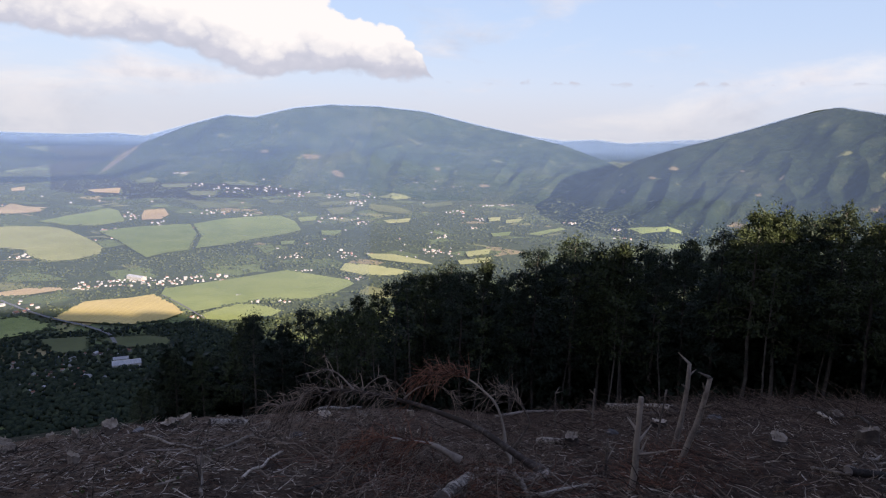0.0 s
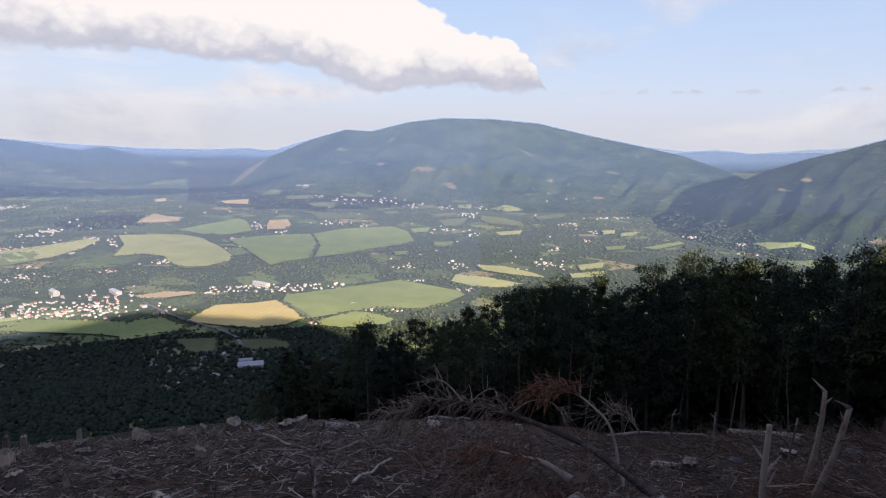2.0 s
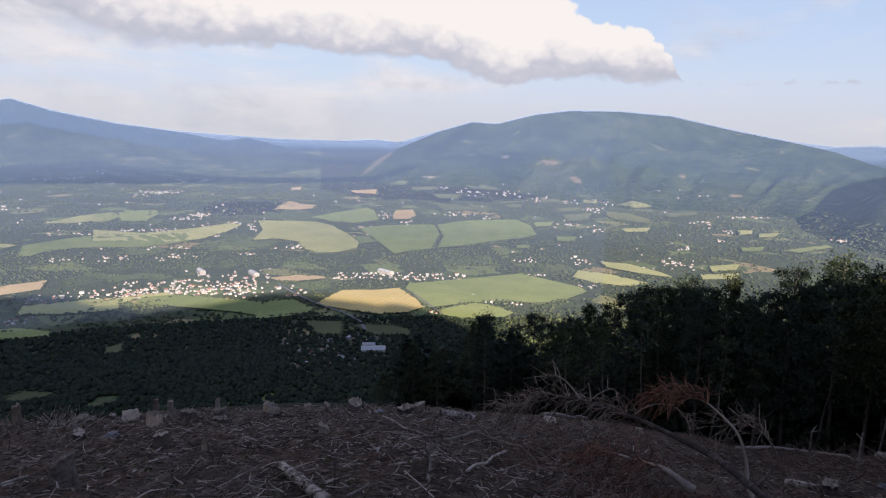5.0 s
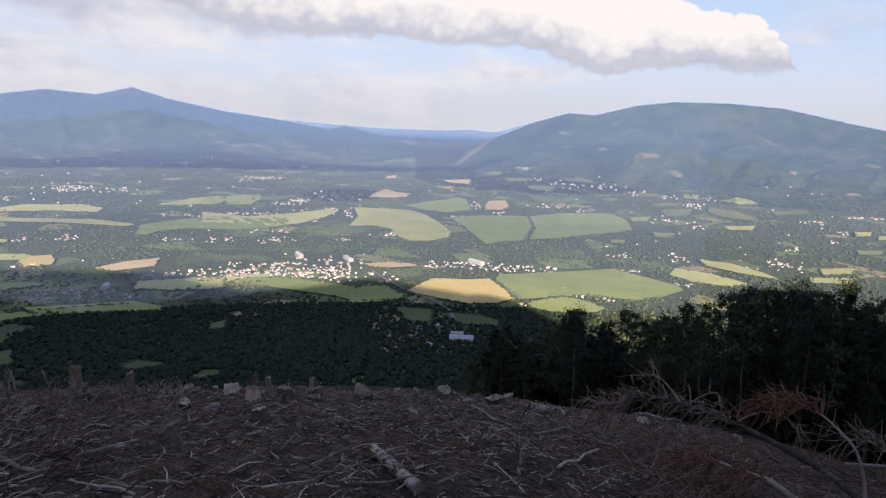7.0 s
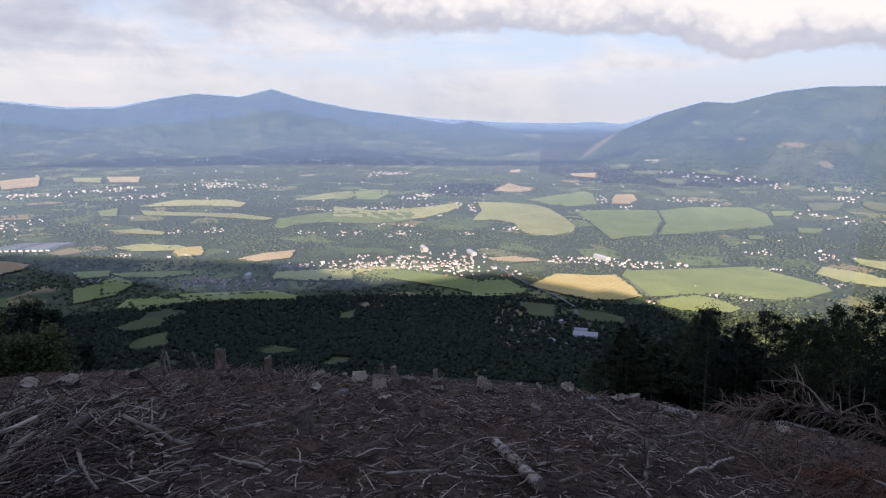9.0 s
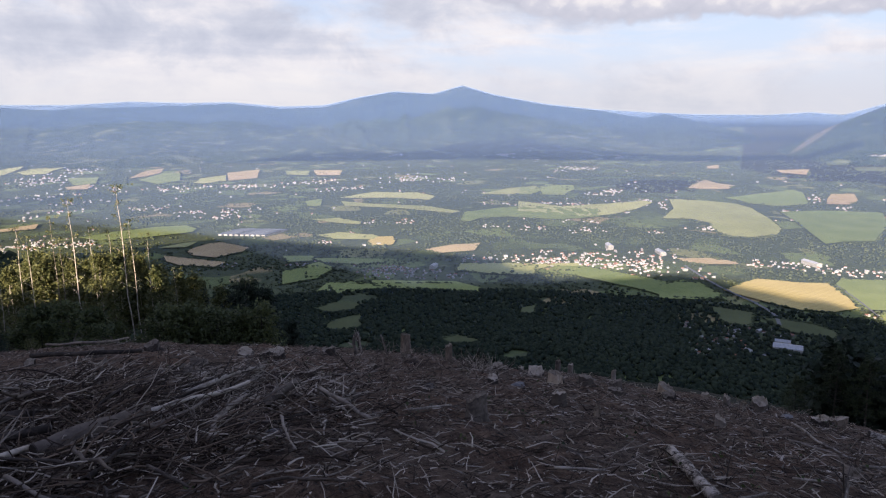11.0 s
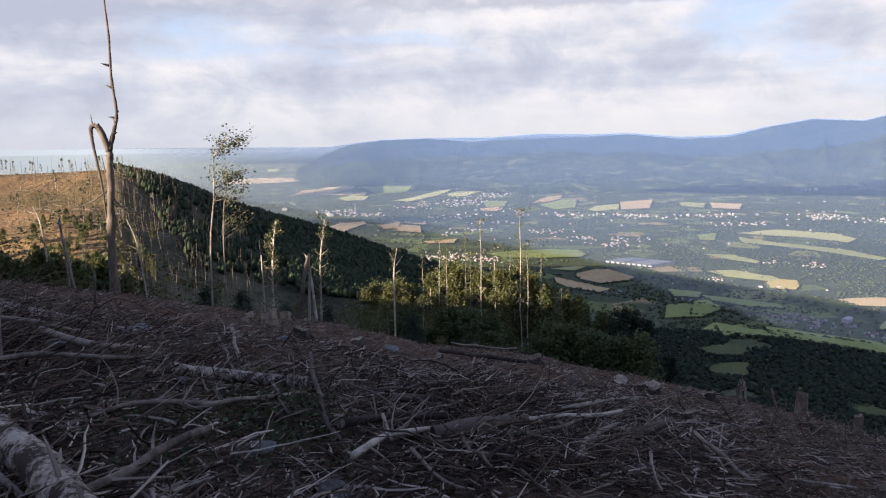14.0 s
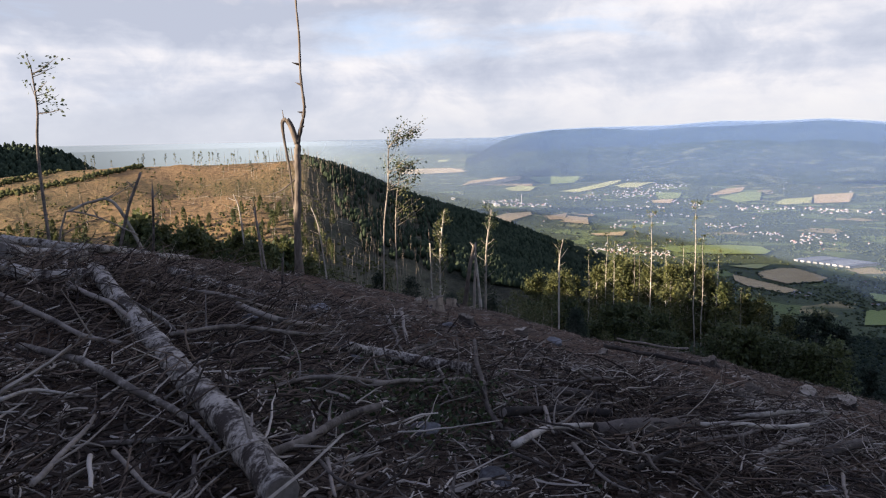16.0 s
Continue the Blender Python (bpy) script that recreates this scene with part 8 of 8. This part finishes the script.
def dead_tree():
    """The tall dead tree: a thick trunk, a fork, one broken limb hanging down and one thin stem going high up."""
    r = 28.0
    at = lambda a, e, dr=0.0: np.array([-math.sin(radians(a)) * (r + dr), math.cos(radians(a)) * (r + dr), EYE_Z + (r + dr) * math.tan(radians(e))])
    top = tagged(new("dead_tree"), "tall weathered dead tree with a broken hanging limb", "tree")
    foot = spot(114.4, r, -0.3)
    trunk = spline([foot, at(114.45, -7.5), at(114.15, -4.0), at(114.1, -1.6), at(114.0, -0.2)], 22)
    rough = np.random.RandomState(78)
    trunk[2:-2] += rough.normal(0, 0.022, (18, 3))
    V, F = tube_arrays([(trunk, np.interp(np.linspace(0, 1, 22), [0, 0.12, 0.6, 1], [0.25, 0.155, 0.125, 0.12]) * (1 + rough.uniform(-0.14, 0.14, 22)))], 12)
    part("trunk", soup_mesh("trunk", V, F, [BARK_DEAD], smooth=True), top)
    stem = spline([trunk[-2], at(113.6, 1.0), at(113.3, 2.4), at(113.45, 5.0), at(113.4, 8.0), at(113.5, 10.5), at(113.35, 12.5)], 34)
    V, F = tube_arrays([(stem, np.interp(np.linspace(0, 1, 34), [0, 0.2, 1], [0.10, 0.065, 0.028]) * (1 + 0.16 * np.sin(np.arange(34) * 2.1)))], 10)
    part("stem", soup_mesh("stem", V, F, [BARK_DEAD], smooth=True), top)
    stem[2:] += rough.normal(0, 0.02, (32, 3))
    limb = spline([trunk[-2], at(114.4, 0.9), at(114.75, 1.55)], 10)
    V, F = tube_arrays([(limb, np.linspace(0.12, 0.11, 10))], 10)
    part("limb", soup_mesh("limb", V, F, [BARK_DEAD], smooth=True), top)
    hang = spline([at(114.75, 1.5), at(115.1, 1.3), at(115.05, 0.0), at(114.75, -2.5), at(114.6, -5.0), at(114.5, -7.4)], 24)
    V, F = tube_arrays([(hang, np.interp(np.linspace(0, 1, 24), [0, 0.15, 0.4, 1], [0.10, 0.085, 0.055, 0.02]))], 8)
    part("broken_limb", soup_mesh("broken_limb", V, F, [BARK_DEAD], smooth=True), top, "snapped limb hanging down along the trunk")
    knobs = []
    rng = np.random.RandomState(77)
    for i in range(16):
        c = (stem if i < 9 else trunk)[rng.randint(4, 20)]
        d = rng.normal(size=3)
        d[2] = abs(d[2])
        d /= np.linalg.norm(d)
        knobs.append((spline([c, c + d * rng.uniform(0.12, 0.35)], 4), [0.06, 0.05, 0.03, 0.008]))
    for a, e0, a1, e1 in ((114.3, -2.4, 114.55, -0.7), (114.2, -3.2, 116.9, -4.6), (114.2, -3.6, 113.0, -4.9), (114.9, 1.5, 115.05, 2.3)):
        knobs.append((spline([at(a, e0), at((a + a1) / 2, (e0 + e1) / 2 - 0.3), at(a1, e1)], 8), np.linspace(0.045, 0.012, 8)))
    V, F = tube_arrays(knobs, 6)
    tagged(part("branch_stubs", soup_mesh("branch_stubs", V, F, [BARK_DEAD]), top), kind="stuff")


dead_tree()


# ---- the cleared hill ----
STEM_GREY = mottled("weathered_stems", (0.050, 0.040, 0.030), (0.20, 0.165, 0.125), 0.3, 0.9, 0.1, "island", 0.8)
LEAF_SCRUB = mottled("scrub_foliage", (0.030, 0.035, 0.014), (0.080, 0.074, 0.028), 0.3, 0.95, 0.05, "island", 0.5)


def hill_trees():
    rng = np.random.RandomState(61)
    g = "scattered trees on the cleared hill"
    protos = [make_tree("scattered_tree", "small spared tree standing on the cleared hillside", broadleaf_meshes(600 + k, 9, 0.09, 0.35, 0.8, 14, 7, (0.25, 0.55), 0.7, False, 0.35), BARK_LIGHT, LEAF_YOUNG if k != 1 else LEAF_BEECH, g) for k in range(3)]
    used = set()
    for i in range(170):
        r = rng.uniform(230, HILL_R + 10)
        az = rng.uniform(112, 137)
        if r > 470 and az > 122 and rng.uniform() < 0.75:
            continue
        z = float(ground_z(az, r))
        k = rng.randint(0, 3)
        f = rng.uniform(0.45, 1.25)
        m = Matrix.Translation((-math.sin(radians(az)) * r, math.cos(radians(az)) * r, z - 0.2)) @ Matrix.Rotation(rng.uniform(0, 6.28), 4, "Z")
        ob = protos[k]
        if k in used:
            ob = copy_thing(ob, m)
        else:
            used.add(k)
            ob.matrix_world = m
        ob.scale = (f, f, f)
    for az in (112.6, 113.2, 114.9, 115.6, 116.6, 117.2, 119.0, 119.4, 120.2, 121.6, 122.1, 122.9, 123.3, 125.0, 127.8, 129.0):
        az += rng.uniform(-0.5, 0.5)
        r = HILL_R - 4 - rng.uniform(0, 40) ** 1.0
        m = Matrix.Translation((-math.sin(radians(az)) * r, math.cos(radians(az)) * r, float(ground_z(az, r)) - 0.2)) @ Matrix.Rotation(az, 4, "Z")
        ob = copy_thing(protos[2], m)
        f = rng.uniform(0.45, 1.25)
        ob.scale = (f, f, f)
    # young growth on the lower, nearer part of the hill
    bush = [make_tree("scrub_tree", "bushy young tree growing up on the cleared hillside", broadleaf_meshes(620 + k, 4, 0.05, 0.12, 0.85, 26, 13, (0.16, 0.36), 0.75), BARK_LIGHT, LEAF_YOUNG if k == 0 else LEAF_UNDER, g) for k in range(2)]
    for i in range(150):
        az, r = rng.uniform(108, 137), 90 + 270 * rng.uniform(0, 1) ** 1.3
        m = Matrix.Translation((-math.sin(radians(az)) * r, math.cos(radians(az)) * r, float(ground_z(az, r)) - 0.1)) @ Matrix.Rotation(rng.uniform(0, 6.28), 4, "Z")
        ob = bush[i % 2]
        if i < 2:
            ob.matrix_world = m
        else:
            ob = copy_thing(ob, m)
        f = rng.uniform(0.5, 1.6)
        ob.scale = (f, f, f * rng.uniform(0.9, 1.5))
    # thicker growth at the foot of the hill and just over the brow
    for i in range(170):
        az, r, f = rng.uniform(111, 135), rng.uniform(285, 375), rng.uniform(0.9, 2.3)
        if i % 4 == 0:
            az, r = rng.uniform(113.5, 127.5), rng.uniform(30, 44)
            rise = -7.4 + (az - 124) * 0.22 + 1.5 * rng.uniform(0, 1) ** 1.6
            f = (EYE_Z + r * math.tan(radians(rise)) - float(ground_z(az, r))) / 4.2
        ob = copy_thing(bush[0 if i % 3 else 1], Matrix.Translation((-math.sin(radians(az)) * r, math.cos(radians(az)) * r, float(ground_z(az, r)) - 0.1)) @ Matrix.Rotation(rng.uniform(0, 6.28), 4, "Z"))
        ob.scale = (f * 0.8, f * 0.8, f)
    # dead grey stems of the thinned wood
    n = 2400
    az, r = rng.uniform(102, 126, n), HILL_R - 8 - 290 * rng.uniform(0, 1, n) ** 1.5
    keep = np.abs(az - 109.5) < 4.5 + 3.5 * rng.normal(size=n)
    az, r = az[keep], r[keep]
    paths = []
    for a, q in zip(az, r):
        p = np.array([-math.sin(radians(a)) * q, math.cos(radians(a)) * q, float(ground_z(a, q)) - 0.3])
        h = rng.uniform(4, 13)
        paths.append((np.stack([p, p + [rng.normal(0, 0.7), rng.normal(0, 0.7), h]]), [0.11, 0.05]))
    V, F = tube_arrays(paths, 4, cap=False)
    tagged(new("dead_stems", soup_mesh("dead_stems", V, F, [STEM_GREY])), "bare pale stems of the thinned wood on the shoulder", "trees", kind="stuff")
    # felled stems left lying on the cleared hill
    n = 420
    az, r = rng.normal(114, 5, n), rng.uniform(240, HILL_R - 20, n)
    paths = []
    for a, q in zip(az, r):
        h, l = rng.normal(0.5, 0.5), rng.uniform(3, 9)
        ends = []
        for s in (-0.5, 0.5):
            a1, q1 = a + math.degrees(s * l * math.cos(h) / q), q + s * l * math.sin(h)
            ends.append([-math.sin(radians(a1)) * q1, math.cos(radians(a1)) * q1, float(ground_z(a1, q1)) + 0.25])
        paths.append((np.array(ends), [0.16, 0.07]))
    V, F = tube_arrays(paths, 4, cap=False)
    tagged(new("felled_stems", soup_mesh("felled_stems", V, F, [STEM_GREY])), "pale felled stems lying across the cleared hill", "logs", kind="stuff")
    # scrub on the cleared hill and green rows along its tracks
    n = 11000
    az, r = rng.uniform(107, 140, n), rng.uniform(150, HILL_R, n)
    x, y = -r * np.sin(np.radians(az)), r * np.cos(np.radians(az))
    keep = (waves(x, y, 90, 66, 3) + 1.2 * (390 - r) / 200 + 0.5 * rng.normal(size=n) > 0.25)
    crowns("scrub", az[keep], r[keep], rng.uniform(0.3, 1.0, keep.sum()), rng.uniform(0.35, 1.3, keep.sum()), 62, LEAF_SCRUB, 1, "patches of low green scrub on the cleared hillside")
    n = 800
    t = rng.uniform(0, 1, n) ** 1.3
    row = rng.uniform(0, 1, n) < 0.6
    az = np.where(row, 125.8 + 12 * t, 129.4 + 9 * t)
    el = np.where(row, -1.85 - 2.2 * t, -1.5 - 1.9 * t) + rng.normal(0, 0.05 + 0.05 * t, n)
    r = np.array([on_ground(a, e) for a, e in zip(az, el)])
    keep = (r > 150) & (r < HILL_R + 20)
    az, r = az[keep], r[keep]
    crowns("hedgerow", az, r, rng.uniform(0.8, 1.6, len(r)), rng.uniform(1.2, 2.6, len(r)), 63, LEAF_SCRUB, 1, "green hedge rows along the tracks of the cleared hill")


hill_trees()


def herbs():
    """A patch of low green herbs among the slash."""
    rng = np.random.RandomState(71)
    n = 560
    az, r = np.concatenate([rng.normal(102, 3.2, n // 2), rng.normal(113, 3.5, n // 4), rng.uniform(20, 120, n // 4)]), np.concatenate([rng.normal(6.1, 0.7, n // 2), rng.normal(5.6, 0.6, n // 4), rng.uniform(4, 16, n // 4)])
    C = np.stack([-r * np.sin(np.radians(az)), r * np.cos(np.radians(az)), ground_z(az, r) + rng.uniform(0.02, 0.16, len(r))], -1)
    V, F = leaf_soup(C, np.tile([0, 0, 0.6], (len(C), 1)), (0.03, 0.07), rng, 4, 0.05)
    tagged(new("herbs", soup_mesh("herbs", V, F, [LEAF_BEECH])), "low green herbs and bramble leaves among the slash", "plants", kind="stuff")


herbs()
